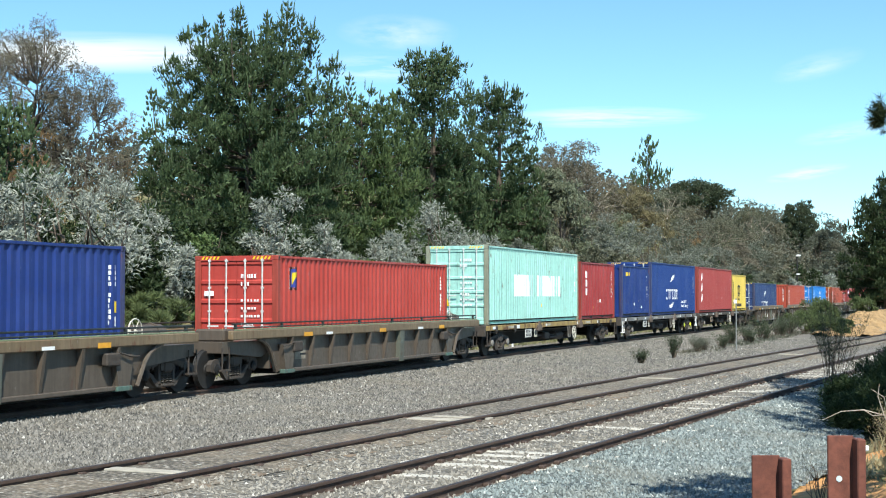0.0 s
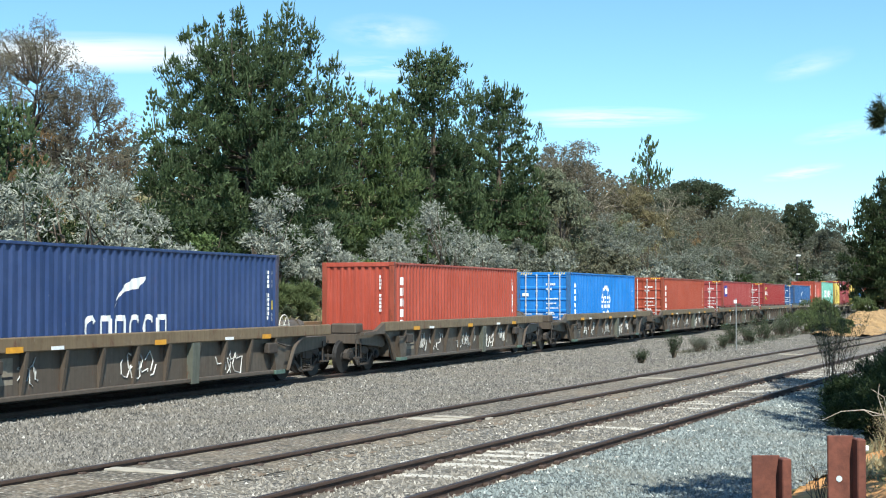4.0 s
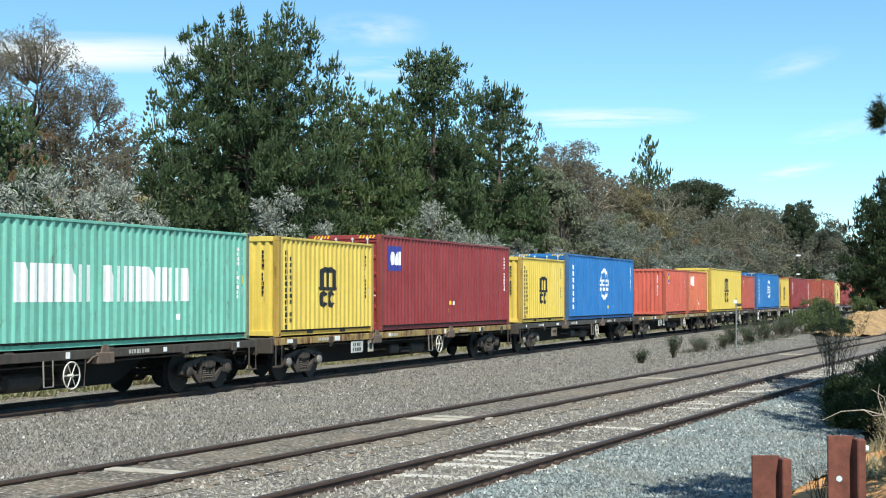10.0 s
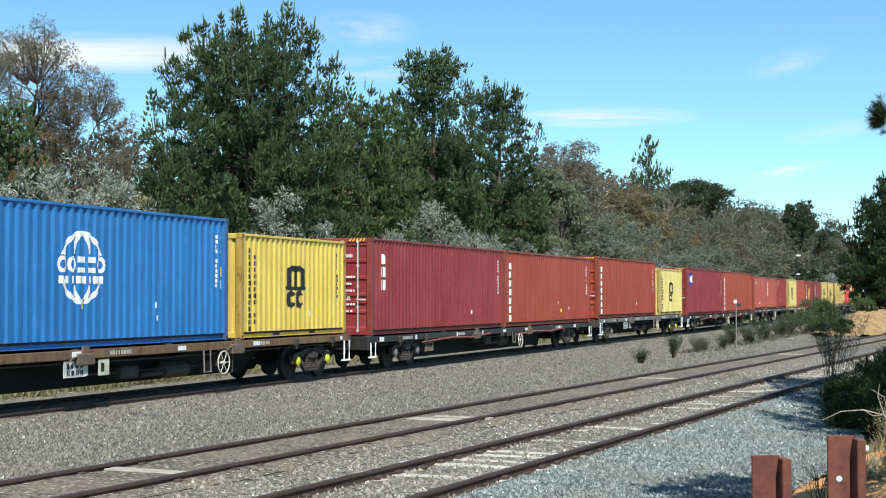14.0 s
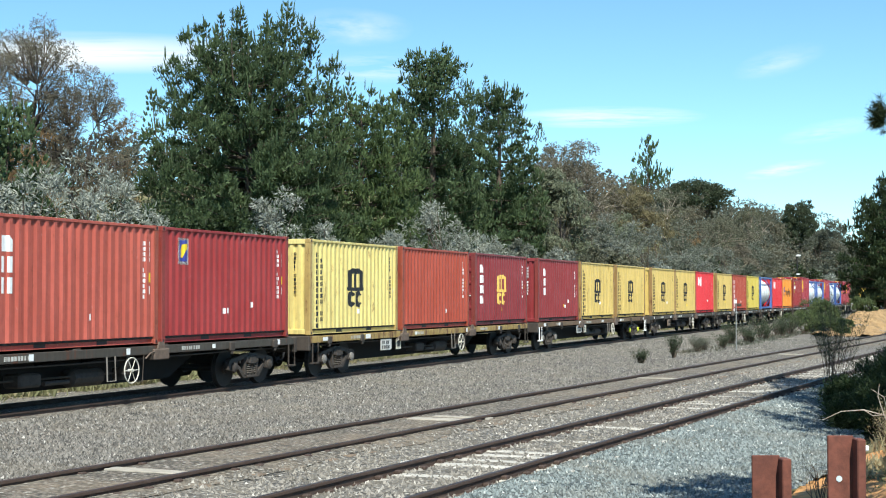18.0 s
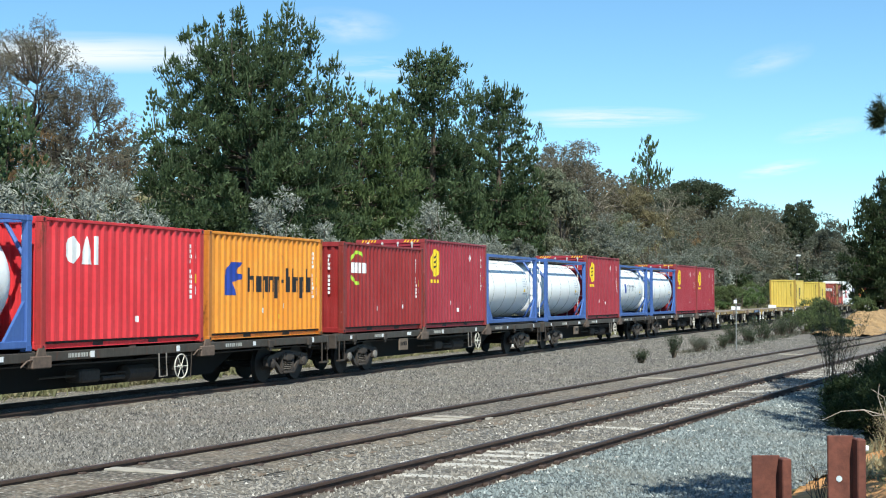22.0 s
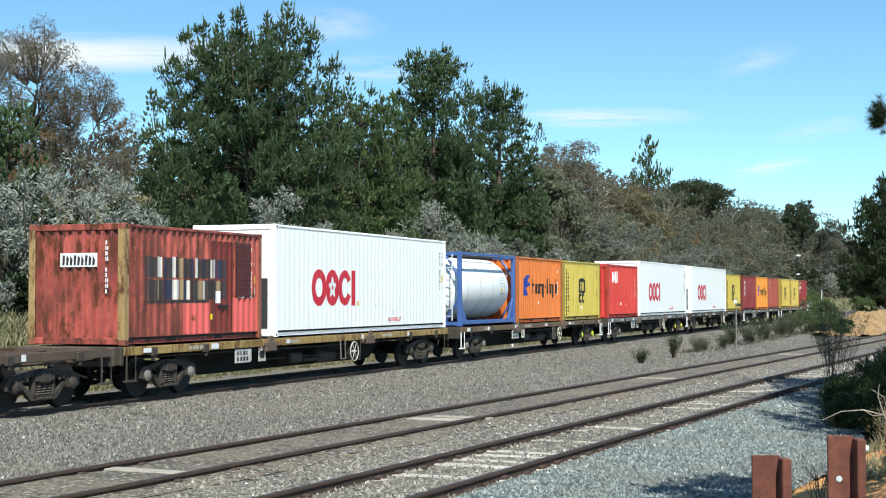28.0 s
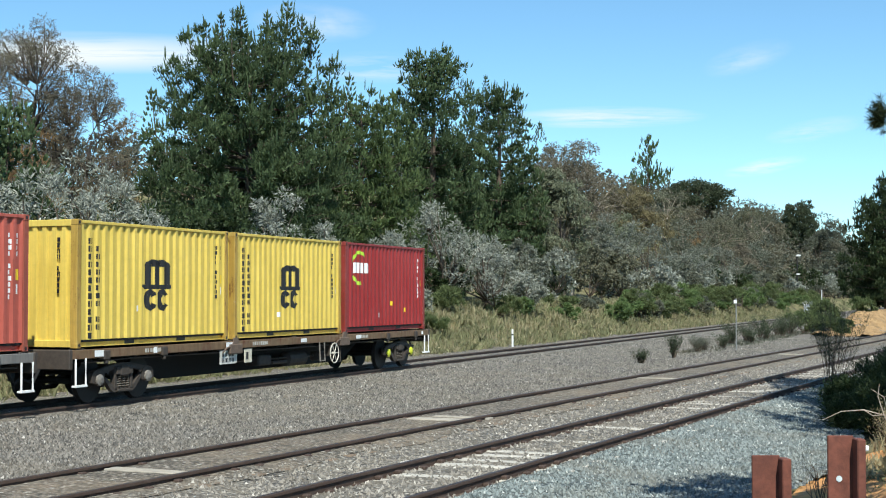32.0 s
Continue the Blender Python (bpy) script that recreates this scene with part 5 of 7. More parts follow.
        part("jacking_shoe", Build().box(1.26, 1.42, *sorted((s * (w - 0.82), s * (w - 0.28))), 0.25, 0.35, 0.01), paint("dull_teal_primer", (82, 104, 94), 0.6), root, "teal primed jacking shoe")
        part("release_gear", Build().box(1.30, 1.46, *sorted((s * (w - 1.25), s * (w - 0.75))), 0.78, 1.05, 0.03).tube([(1.44, s * (w - 0.8), 1.05), (1.46, s * (w - 0.4), 0.96), (1.46, s * (w - 0.1), 0.95)], 0.02, 5), STEEL, root)
    part("brake_cabinet", Build().box(0.2, 1.0, -h + 0.3, -h + 0.85, 1.12, 1.42, 0.04).box(-0.6, 0.1, -h + 0.45, -h + 0.75, 1.12, 1.36, 0.04), WELL_BROWN, root)
    part("air_reservoir", Build().tube([(0.62, h - 1.62, 1.36), (0.62, h - 1.55, 1.36), (0.62, h - 0.42, 1.36), (0.62, h - 0.35, 1.36)], [0.12, 0.23, 0.23, 0.12], 14), WELL_BROWN, root)
    part("reservoir_strap", Build().tube([(0.85, h - 0.75, 1.14), (0.87, h - 0.75, 1.36), (0.78, h - 0.75, 1.55), (0.62, h - 0.75, 1.605), (0.46, h - 0.75, 1.55), (0.38, h - 0.75, 1.36), (0.39, h - 0.75, 1.14)], 0.03, 5), WELL_BROWN, root)
    if seed % 3 != 1:
        brake_wheel(root, h - 1.95, 1.46, 1.0)
        part("brake_stand", Build().box(0.92, 0.99, h - 2.0, h - 1.9, 1.12, 1.50, 0.01), WELL_BROWN, root)
    marks(root, [(-w + 1.6, 1.22, 0.5, 0.11), (0.2, 1.22, 0.45, 0.11), (w - 1.3, 1.22, 0.45, 0.11)], plain("amber_reflector", (222, 156, 44), 0.4), "reflector", 1.426)
    marks(root, [(-w + 2.9, 1.22, 0.4, 0.07), (3.2, 1.22, 0.4, 0.07)], WHITE, "stencil_plate", 1.426)
    marks(root, [(-w + 1.1 + 0.35, 0.82, 0.6, 0.5)], plain("faded_panel", (140, 130, 114), 0.7), "data_panel", 1.266)
    marks(root, [(-w + 1.3, 0.88, 0.2, 0.14), (-w + 1.6, 0.70, 0.3, 0.05)], BLACK, "lettering_bar", 1.270)
    for a, b, k in tags:
        scrawl(root, rnd, a, b, 0.55, 0.85, 1.27, plain("grey_spray", (172, 172, 168), 0.7) if not k else plain("pale_spray", (206, 204, 198), 0.7))
    return root


# ---- the train: containers ----
PITCHES = 0.278


def corrugated(y0, y1, z0, z1, x, sign, depth=0.042):
    """An upright ribbed steel wall along y, its outer ribs at x."""
    n = max(1, round((y1 - y0) / PITCHES))
    p = (y1 - y0) / n
    line = []
    for i in range(n):
        a = y0 + i * p
        line += [(a, 0), (a + 0.30 * p, 0), (a + 0.48 * p, depth), (a + 0.80 * p, depth)]
    line.append((y1, 0))
    vs = [(x - sign * d, y, z) for y, d in line for z in (z0, z1)]
    fs = [(2 * i, 2 * i + 2, 2 * i + 3, 2 * i + 1) if sign > 0 else (2 * i, 2 * i + 1, 2 * i + 3, 2 * i + 2) for i in range(len(line) - 1)]
    b = Build().add(vs, fs)
    return b.box(*sorted((x - sign * 0.062, x - sign * 0.047)), y0, y1, z0, z1)


def end_wall(x0, x1, z0, z1, y, sign, depth=0.045):
    n = 9
    p = (x1 - x0) / n
    line = []
    for i in range(n):
        a = x0 + i * p
        line += [(a, 0), (a + 0.40 * p, 0), (a + 0.5 * p, depth), (a + 0.9 * p, depth)]
    line.append((x1, 0))
    vs = [(xx, y + sign * d, z) for xx, d in line for z in (z0, z1)]
    fs = [(2 * i, 2 * i + 2, 2 * i + 3, 2 * i + 1) if sign > 0 else (2 * i, 2 * i + 1, 2 * i + 3, 2 * i + 2) for i in range(len(line) - 1)]
    return Build().add(vs, fs).box(x0, x1, *sorted((y + sign * 0.052, y + sign * 0.07)), z0, z1)


GALVANISED = plain("galvanised_rod", (206, 206, 202), 0.5, 0.1, 0.2, 9.0)


def door_leaf(x0, x1, z0, z1, y):
    """One leaf of the doors, pressed in five fields."""
    line = [(y + 0.06, z0), (y + 0.004, z0)]
    for k in range(5):
        a = z0 + 0.07 + k * (z1 - z0 - 0.07) / 5
        c = a + (z1 - z0 - 0.07) / 5 - 0.07
        line += [(y + 0.004, a), (y + 0.036, a + 0.035), (y + 0.036, c - 0.035), (y + 0.004, c)]
    line += [(y + 0.004, z1), (y + 0.06, z1)]
    return Build().prism(line, x0, x1, "x")


def lock_rod(x, z0, z1, y):
    b = Build().tube([(x, y - 0.035, z0), (x, y - 0.035, z1)], 0.022, 6)
    for z in (z0 + 0.05, z0 + 0.75, (z0 + z1) / 2, z1 - 0.75, z1 - 0.05):
        b.box(x - 0.035, x + 0.035, y - 0.055, y + 0.0, z - 0.025, z + 0.025)
    b.box(x - 0.04, x + 0.28, y - 0.07, y - 0.05, z0 + 0.95, z0 + 0.99)
    return b


RIBBED = {}      # the container side that is being marked: its length and the depth of its ribs


def rib_lines(L, depth):
    """Where the ribbed side bends, as (distance along, depth)."""
    y0, y1 = 0.17, L - 0.17
    n = max(1, round((y1 - y0) / PITCHES))
    p = (y1 - y0) / n
    line = [(-1.0, 0.0)]
    for i in range(n):
        a = y0 + i * p
        line += [(a, 0), (a + 0.30 * p, 0), (a + 0.48 * p, depth), (a + 0.80 * p, depth)]
    return line + [(y1, 0), (L + 1.0, 0.0)]


def cut_line(pts, y, keep):
    """The part of an outline on one side of an upright line."""
    out = []
    for (ya, za), (yb, zb) in zip(pts, pts[1:] + pts[:1]):
        ina, inb = (ya - y) * keep >= 0, (yb - y) * keep >= 0
        if ina:
            out.append((ya, za))
        if ina != inb:
            out.append((y, za + (zb - za) * (y - ya) / (yb - ya)))
    return out


def shape_part(parent, name, outlines, mat, x, label=""):
    """Painted shapes on the near side, from outlines in y and z; on a ribbed side they follow its ribs."""
    b = Build()
    for k, o in enumerate(outlines):
        lift = 0.0005 * (k % 5)
        if not RIBBED:
            b.prism(o, x, x + 0.004 + lift, "x")
            continue
        o = [tuple(p) for p in o]
        lo, hi = min(p[0] for p in o), max(p[0] for p in o)
        line = RIBBED["line"]
        for (ya, da), (yb, db) in zip(line, line[1:]):
            if yb <= lo or ya >= hi:
                continue
            q = cut_line(cut_line(o, ya, 1), yb, -1)
            if len(q) > 2:
                vs = [(x + lift - da - (db - da) * (y - ya) / (yb - ya), y, z) for y, z in q]
                b.add(vs, [tuple(range(len(vs)))])
    ob = part(name, b, mat, parent, label)
    return tagged(ob, kind="stuff") if len(outlines) > 2 and name in ("serial_marking", "lettering") else ob


def disc(cy, cz, ry, rz, n=20):
    return [(cy + ry * math.cos(2 * math.pi * k / n), cz + rz * math.sin(2 * math.pi * k / n)) for k in range(n)]


def hoop(cy, cz, ry, rz, ty, tz, n=24, a0=0.0, a1=2 * math.pi):
    """Pieces of a flat ring."""
    out = []
    for k in range(n):
        a, b = a0 + (a1 - a0) * k / n, a0 + (a1 - a0) * (k + 1) / n
        out.append([(cy + (ry - q * ty) * math.cos(t), cz + (rz - q * tz) * math.sin(t)) for t, q in ((a, 0), (b, 0), (b, 1), (a, 1))])
    return out


def rect(y0, y1, z0, z1):
    return [(y0, z0), (y1, z0), (y1, z1), (y0, z1)]


def glyph(y, z, w, h, rnd):
    """A plain bar or two in place of a small mark that cannot be read."""
    if rnd.random() < 0.4:
        return [rect(y, y + 0.36 * w, z, z + h), rect(y + 0.62 * w, y + w, z, z + h)]
    return [rect(y, y + w * rng_width(rnd), z, z + h)]


def rng_width(rnd):
    return rnd.choice((0.55, 0.8, 1.0))


def chunk(y, z, w, h, k):
    """A pair of plain upright bars, or one block with a cut corner."""
    if k % 3:
        return [rect(y, y + 0.36 * w, z, z + h), rect(y + 0.58 * w, y + 0.96 * w, z, z + h)]
    return [[(y, z), (y + 0.94 * w, z), (y + 0.94 * w, z + 0.7 * h), (y + 0.66 * w, z + h), (y, z + h)]]


def column(y, z, w, h, gap, n, rnd, skip=()):
    out = []
    for k in range(n):
        if k not in skip:
            out += glyph(y, z - k * (h + gap) - h, w, h, rnd)
    return out


def emblem(root, kind, L, H, x):
    """The owners' marks as plain painted shapes."""
    W, K = WHITE, BLACK
    if kind in ("arch", "yellow_arch"):            # black arch over two bowls, and two upright lines of small bars
        cy, cz, v, s = L * 0.49, H * 0.49, (0.66 if L < 8 else 0.98), (0.92 if L < 8 else 1.40)
        o = [[(cy - 0.66 * s, cz - 0.03), (cy - 0.5 * s, cz - 0.07), (cy + 0.5 * s, cz - 0.07), (cy + 0.66 * s, cz - 0.03), (cy + 0.66 * s, cz + 0.03), (cy - 0.66 * s, cz + 0.03)]]
        for k in (-0.48, -0.10, 0.29):
            o.append(rect(cy + k * s, cy + (k + 0.25) * s, cz + 0.03, cz + 0.70 * v))
        o += hoop(cy - 0.16 * s, cz + 0.64 * v, 0.34 * s, 0.24 * v, 0.24 * s, 0.24 * v, 10, 0, math.pi) + hoop(cy + 0.22 * s, cz + 0.64 * v, 0.34 * s, 0.24 * v, 0.24 * s, 0.24 * v, 10, 0, math.pi)
        for c in (-0.27, 0.27):
            o += hoop(cy + c * s, cz - 0.46 * v, 0.25 * s, 0.37 * v, 0.17 * s, 0.20 * v, 16, 0.5, 5.8)
        if kind == "yellow_arch":
            shape_part(root, "emblem", o, plain("gold_marking", (222, 184, 92), 0.5, 0.0, 0.15, 8.0), x, "yellow arched emblem")
            upright_word(root, 0.65, 4, 0.28, H, x)
            return
        shape_part(root, "emblem", o, K, x, "black arched emblem")
        y = 0.42 if L < 8 else 1.1
        rnd = random.Random(L)
        shape_part(root, "lettering", column(y, H * 0.86, 0.13, 0.12, 0.04, 13, rnd) + column(y + 0.27, H * 0.80, 0.11, 0.11, 0.05, 11, rnd, (8,)), K, x, "two upright rows of small black marks")
    elif kind == "word_white":    # one long word of white blocks
        o, y, rnd = [], L * 0.26, random.Random(5)
        for k in range(13):
            if k == 5:
                y += 0.34
                continue
            o += chunk(y, H * 0.36, 0.46, H * 0.29, k)
            y += 0.50
        shape_part(root, "lettering", o, W, x, "long row of white blocks")
    elif kind == "four_white":
        emblem(root, "word_white", L, H, x)
        o = []
        for k in range(4):
            zc = H * 0.80 - 0.5 * k
            o += [rect(0.75, 1.15, zc, zc + 0.05), rect(0.92, 0.98, zc - 0.16, zc + 0.16), rect(0.78, 1.12, zc - 0.15, zc - 0.1)]
        shape_part(root, "lettering", o, W, x, "four upright white marks")
    elif kind == "swoosh":        # a white leaf-shaped stroke above a row of rounded blocks
        cy, cz = L * 0.44, H * 0.40
        tail = [(cy - 0.5, cz + 0.45), (cy - 0.2, cz + 0.85), (cy + 0.15, cz + 1.05), (cy + 0.75, cz + 1.12), (cy + 0.45, cz + 0.85), (cy + 0.1, cz + 0.82), (cy - 0.2, cz + 0.75)]
        o = [tail]
        for k in range(6):
            y = cy - 1.30 + 0.53 * k
            if k in (0, 3, 4):
                o += hoop(y, cz, 0.24, 0.30, 0.12, 0.11, 18, 0.6, 5.7)
            else:
                o += [rect(y - 0.23, y - 0.11, cz - 0.29, cz + 0.22), rect(y + 0.11, y + 0.23, cz - 0.29, cz + 0.22), rect(y - 0.20, y + 0.20, cz + 0.17, cz + 0.29)]
        shape_part(root, "emblem", o, W, x, "white swoosh over a row of rounded blocks")
    elif kind == "eco":
        emblem(root, "swoosh", L, H, x)
        cy, cz = L * 0.44, H * 0.40
        o = [[(cy - 0.6, cz - 0.75), (cy - 0.1, cz - 0.78), (cy + 0.3, cz - 0.62), (cy + 0.55, cz - 0.35), (cy + 0.2, cz - 0.52), (cy - 0.2, cz - 0.58), (cy - 0.55, cz - 0.6)]]
        shape_part(root, "emblem", o, W, x)
        for word, z in (("eco container", 0.66), ("bamboo flooring", 0.40)):
            lettering(root, word, L * 0.66, z, 0.27, x, W)
    elif kind == "globe":         # white globe of arcs with a word across
        cy, cz, r = L * 0.52, H * 0.56, 0.74
        o = hoop(cy, cz, r, r, 0.11, 0.10, 30, 0.36, math.pi - 0.36) + hoop(cy, cz, r, r, 0.11, 0.10, 30, math.pi + 0.36, 2 * math.pi - 0.36)
        o += hoop(cy, cz, r * 0.45, r, 0.10, 0.09, 16, 0.42, math.pi - 0.42) + hoop(cy, cz, r * 0.45, r, 0.10, 0.09, 16, math.pi + 0.55, 2 * math.pi - 0.55)
        for k in range(5):
            y = cy - 0.78 + 0.32 * k
            o += hoop(y + 0.14, cz + 0.06, 0.15, 0.17, 0.08, 0.08, 10) if k in (0, 1, 4) else [rect(y, y + 0.26, cz + 0.10, cz + 0.22), rect(y, y + 0.26, cz - 0.1, cz + 0.0)]
        o += [rect(cy - 0.74 + 0.19 * k, cy - 0.62 + 0.19 * k, cz - 0.32, cz - 0.17) for k in range(8)]
        shape_part(root, "emblem", o, W, x, "white globe emblem with a band of blocks")
        upright_word(root, 0.8, 7, 0.2, H, x)
    elif kind == "upright":       # seven blocks, one above another
        upright_word(root, 0.62, 7, 0.24, H, x)
    elif kind == "short_upright":
        upright_word(root, 0.75, 3, 0.3, H, x)
    elif kind == "blue_square":
        cy, cz = 1.15, H * 0.76
        shape_part(root, "emblem", [rect(cy - 0.5, cy + 0.5, cz - 0.38, cz + 0.38)], paint("logo_blue", (52, 60, 140), 0.05), x, "blue square mark")
        shape_part(root, "emblem", [disc(cy - 0.24, cz, 0.19, 0.21, 14), [(cy - 0.02, cz - 0.2), (cy + 0.26, cz - 0.2), (cy + 0.12, cz + 0.22)], rect(cy + 0.3, cy + 0.4, cz - 0.2, cz + 0.22)], W, x + 0.005)
    elif kind == "white_word":
        cy, cz = 1.35, H * 0.76
        o = [disc(cy - 0.3, cz, 0.22, 0.28, 14), [(cy - 0.04, cz - 0.28), (cy + 0.36, cz - 0.28), (cy + 0.16, cz + 0.3)], rect(cy + 0.42, cy + 0.55, cz - 0.28, cz + 0.3)]
        shape_part(root, "emblem", o, W, x, "short white block mark")
    elif kind == "flag":
        cy, cz = 0.95, H * 0.80
        shape_part(root, "emblem", [rect(cy - 0.25, cy + 0.25, cz - 0.31, cz + 0.29)], W, x - 0.003)
        shape_part(root, "emblem", [rect(cy - 0.2, cy + 0.2, cz - 0.24, cz + 0.24)], paint("logo_blue", (52, 60, 140), 0.05), x, "small blue and yellow flag mark")
        shape_part(root, "emblem", [[(cy - 0.15, cz - 0.16), (cy - 0.02, cz - 0.16), (cy + 0.05, cz + 0.0), (cy + 0.15, cz + 0.05), (cy + 0.15, cz + 0.17), (cy - 0.05, cz + 0.14)]], YELLOW, x + 0.005)
    elif kind == "crescent":
        cy, cz = 0.95, H * 0.72
        shape_part(root, "emblem", hoop(cy + 0.1, cz, 0.56, 0.50, 0.09, 0.10, 14, 0.9, 2.9) + hoop(cy + 0.1, cz, 0.56, 0.50, 0.09, 0.10, 12, 3.7, 5.0), paint("logo_green", (170, 205, 60), 0.05), x, "green crescent mark round white blocks")
        o = []
        for k in range(4):
            o += chunk(cy - 0.30 + 0.26 * k, cz - 0.15, 0.22, 0.30, k)
        shape_part(root, "emblem", o, W, x)
    elif kind == "disc":
        cy, cz = 1.05, H * 0.74
        shape_part(root, "emblem", [disc(cy, cz, 0.42, 0.46)], YELLOW, x, "yellow disc mark")
        shape_part(root, "emblem", [[(cy - 0.12, cz - 0.18 + 0.16 * k), (cy + 0.14, cz - 0.06 + 0.16 * k), (cy + 0.14, cz + 0.0 + 0.16 * k), (cy - 0.12, cz - 0.12 + 0.16 * k)] for k in range(3)], K, x + 0.005)
        shape_part(root, "lettering", [rect(cy - 0.4 + 0.14 * k, cy - 0.31 + 0.14 * k, cz - 0.66, cz - 0.55) for k in range(6)], YELLOW, x)
        shape_part(root, "emblem", hoop(L * 0.72, H * 0.82, 0.13, 0.15, 0.04, 0.04, 14), W, x)
    elif kind == "bird":          # blue angular mark and a long dark word
        cy, cz = L * 0.2, H * 0.56
        blue = paint("logo_mid_blue", (36, 62, 150), 0.05)
        shape_part(root, "emblem", [[(cy - 0.45, cz - 0.38), (cy + 0.1, cz - 0.38), (cy - 0.02, cz - 0.06), (cy + 0.42, cz + 0.02), (cy + 0.42, cz + 0.12), (cy + 0.12, cz + 0.16), (cy + 0.42, cz + 0.42),
                                     (cy - 0.15, cz + 0.42), (cy - 0.45, cz + 0.1)]], blue, x, "blue angular bird-like mark")
        y, o = cy + 0.72, []
        for k, (a, b, wd) in enumerate(((-0.30, 0.30, 0.34), (-0.30, 0.1, 0.28), (-0.46, 0.1, 0.28), (-0.30, 0.1, 0.28), (-0.46, 0.1, 0.28), (-0.06, 0.02, 0.2), (-0.30, 0.32, 0.26), (-0.30, 0.32, 0.08), (-0.30, 0.1, 0.28), (-0.46, 0.1, 0.26), (-0.30, 0.32, 0.28))):
            o += [rect(y, y + min(wd, 0.11), cz + a, cz + b)]
            if wd > 0.2:
                o += [rect(y + wd - 0.11, y + wd, cz + max(a, -0.3), cz + min(b, 0.1)), rect(y + 0.11, y + wd - 0.11, cz + 0.0, cz + 0.1)]
            y += wd + 0.06
        shape_part(root, "lettering", o, K, x, "long dark row of blocks")
    elif kind == "rings":         # three red rings, a white flower in the middle one, and a foot bar
        red = paint("logo_red", (206, 30, 52), 0.05)
        cy, cz = L * 0.21, H * 0.47
        cz -= 0.08
        o = hoop(cy, cz, 0.46, 0.50, 0.24, 0.24, 24) + [disc(cy + 0.84, cz, 0.44, 0.50)] + hoop(cy + 1.66, cz, 0.44, 0.50, 0.24, 0.22, 22, 0.5, 5.8)
        o += [rect(cy + 2.10, cy + 2.36, cz - 0.50, cz + 0.50)]
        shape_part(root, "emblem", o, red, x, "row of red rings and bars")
        petals = [(cy + 0.84 + (0.19 + 0.055 * math.cos(5 * a)) * math.cos(a + 1.57), cz + 1.25 * (0.19 + 0.055 * math.cos(5 * a)) * math.sin(a + 1.57)) for a in (2 * math.pi * k / 40 for k in range(40))]
        shape_part(root, "emblem", [petals], W, x + 0.005, "white five-petalled flower")
        shape_part(root, "emblem", [disc(cy + 0.84, cz, 0.05, 0.06, 10)], red, x + 0.007)
        lettering(root, "NO FORKLIFT", L * 0.60, H * 0.10, 0.17, x, red)
    elif kind == "yellow_small":
        shape_part(root, "emblem", [rect(0.85 + 0.22 * k, 1.03 + 0.22 * k, H * 0.80, H * 0.87) for k in range(4)], YELLOW, x, "small row of yellow blocks")
    elif kind == "slashes":
        shape_part(root, "emblem", [[(0.95, z), (1.28, z + 0.1), (1.28, z + 0.5), (1.0, z + 0.42)] for z in (H * 0.24, H * 0.47, H * 0.70)], W, x, "three white slanted marks")
    elif kind == "faded":
        shape_part(root, "emblem", [rect(2.1, 4.1, H * 0.36, H * 0.72)], paint("faded_pink_patch", (196, 96, 84), 0.2), x, "faded paler panel")
        upright_word(root, 0.62, 7, 0.24, H, x)


def upright_word(root, y, n, s, H, x):
    o = []
    for k in range(n):
        z = H * 0.84 - k * (s + 0.09)
        o += chunk(y, z - s, s * 1.15, s, k)
    shape_part(root, "lettering", o, WHITE, x, "upright row of white blocks")


def lettering(root, words, y, z, size, x, mat):
    """Readable words, laid on the near side."""
    cu = bpy.data.curves.new("words", "FONT")
    cu.body, cu.size, cu.extrude = words, size, 0.002
    tmp = bpy.data.objects.new("words", cu)
    me = bpy.data.meshes.new_from_object(tmp)
    bpy.data.objects.remove(tmp)
    me.transform(Matrix.Translation((x + 0.003, y, z)) @ Matrix(((0, 0, 1, 0), (1, 0, 0, 0), (0, 1, 0, 0), (0, 0, 0, 1))))
    if RIBBED:
        bm = bmesh.new()
        bm.from_mesh(me)
        ys = [v.co.y for v in bm.verts]
        line = RIBBED["line"]
        for ya, _ in line:
            if min(ys) < ya < max(ys):
                bmesh.ops.bisect_plane(bm, geom=bm.verts[:] + bm.edges[:] + bm.faces[:], plane_co=(0, ya, 0), plane_no=(0, 1, 0))
        for v in bm.verts:
            for (ya, da), (yb, db) in zip(line, line[1:]):
                if ya <= v.co.y < yb:
                    v.co.x -= da + (db - da) * (v.co.y - ya) / (yb - ya)
                    break
        bm.to_mesh(me)
        bm.free()
    me.materials.clear()
    me.materials.append(mat)
    return part("lettering", me, mat, root)


def id_marks(root, L, H, x, rnd, front_white):
    """Serial marks near the rear edge: plain upright bars, small plates and stickers."""
    y = L - 0.55
    z = H * 0.86
    b = column(y, z, 0.075, 0.085, 0.03, 11, rnd, (4,)) + column(y + 0.2, z, 0.07, 0.085, 0.03, 4, rnd)
    shape_part(root, "serial_marking", b, front_white, x)
    shape_part(root, "sticker", [rect(y + 0.17, y + 0.30, H * 0.52, H * 0.60)], YELLOW, x)
    shape_part(root, "sticker", [rect(y + 0.18, y + 0.28, H * 0.42, H * 0.49)], WHITE, x)
    for k in range(rnd.randint(1, 3)):
        yy, zz = rnd.uniform(0.35, 0.75) * L, rnd.uniform(0.16, 0.3) * H
        shape_part(root, "sticker", [rect(yy, yy + 0.11, zz, zz + 0.13)], rnd.choice((WHITE, WHITE, YELLOW)), x)


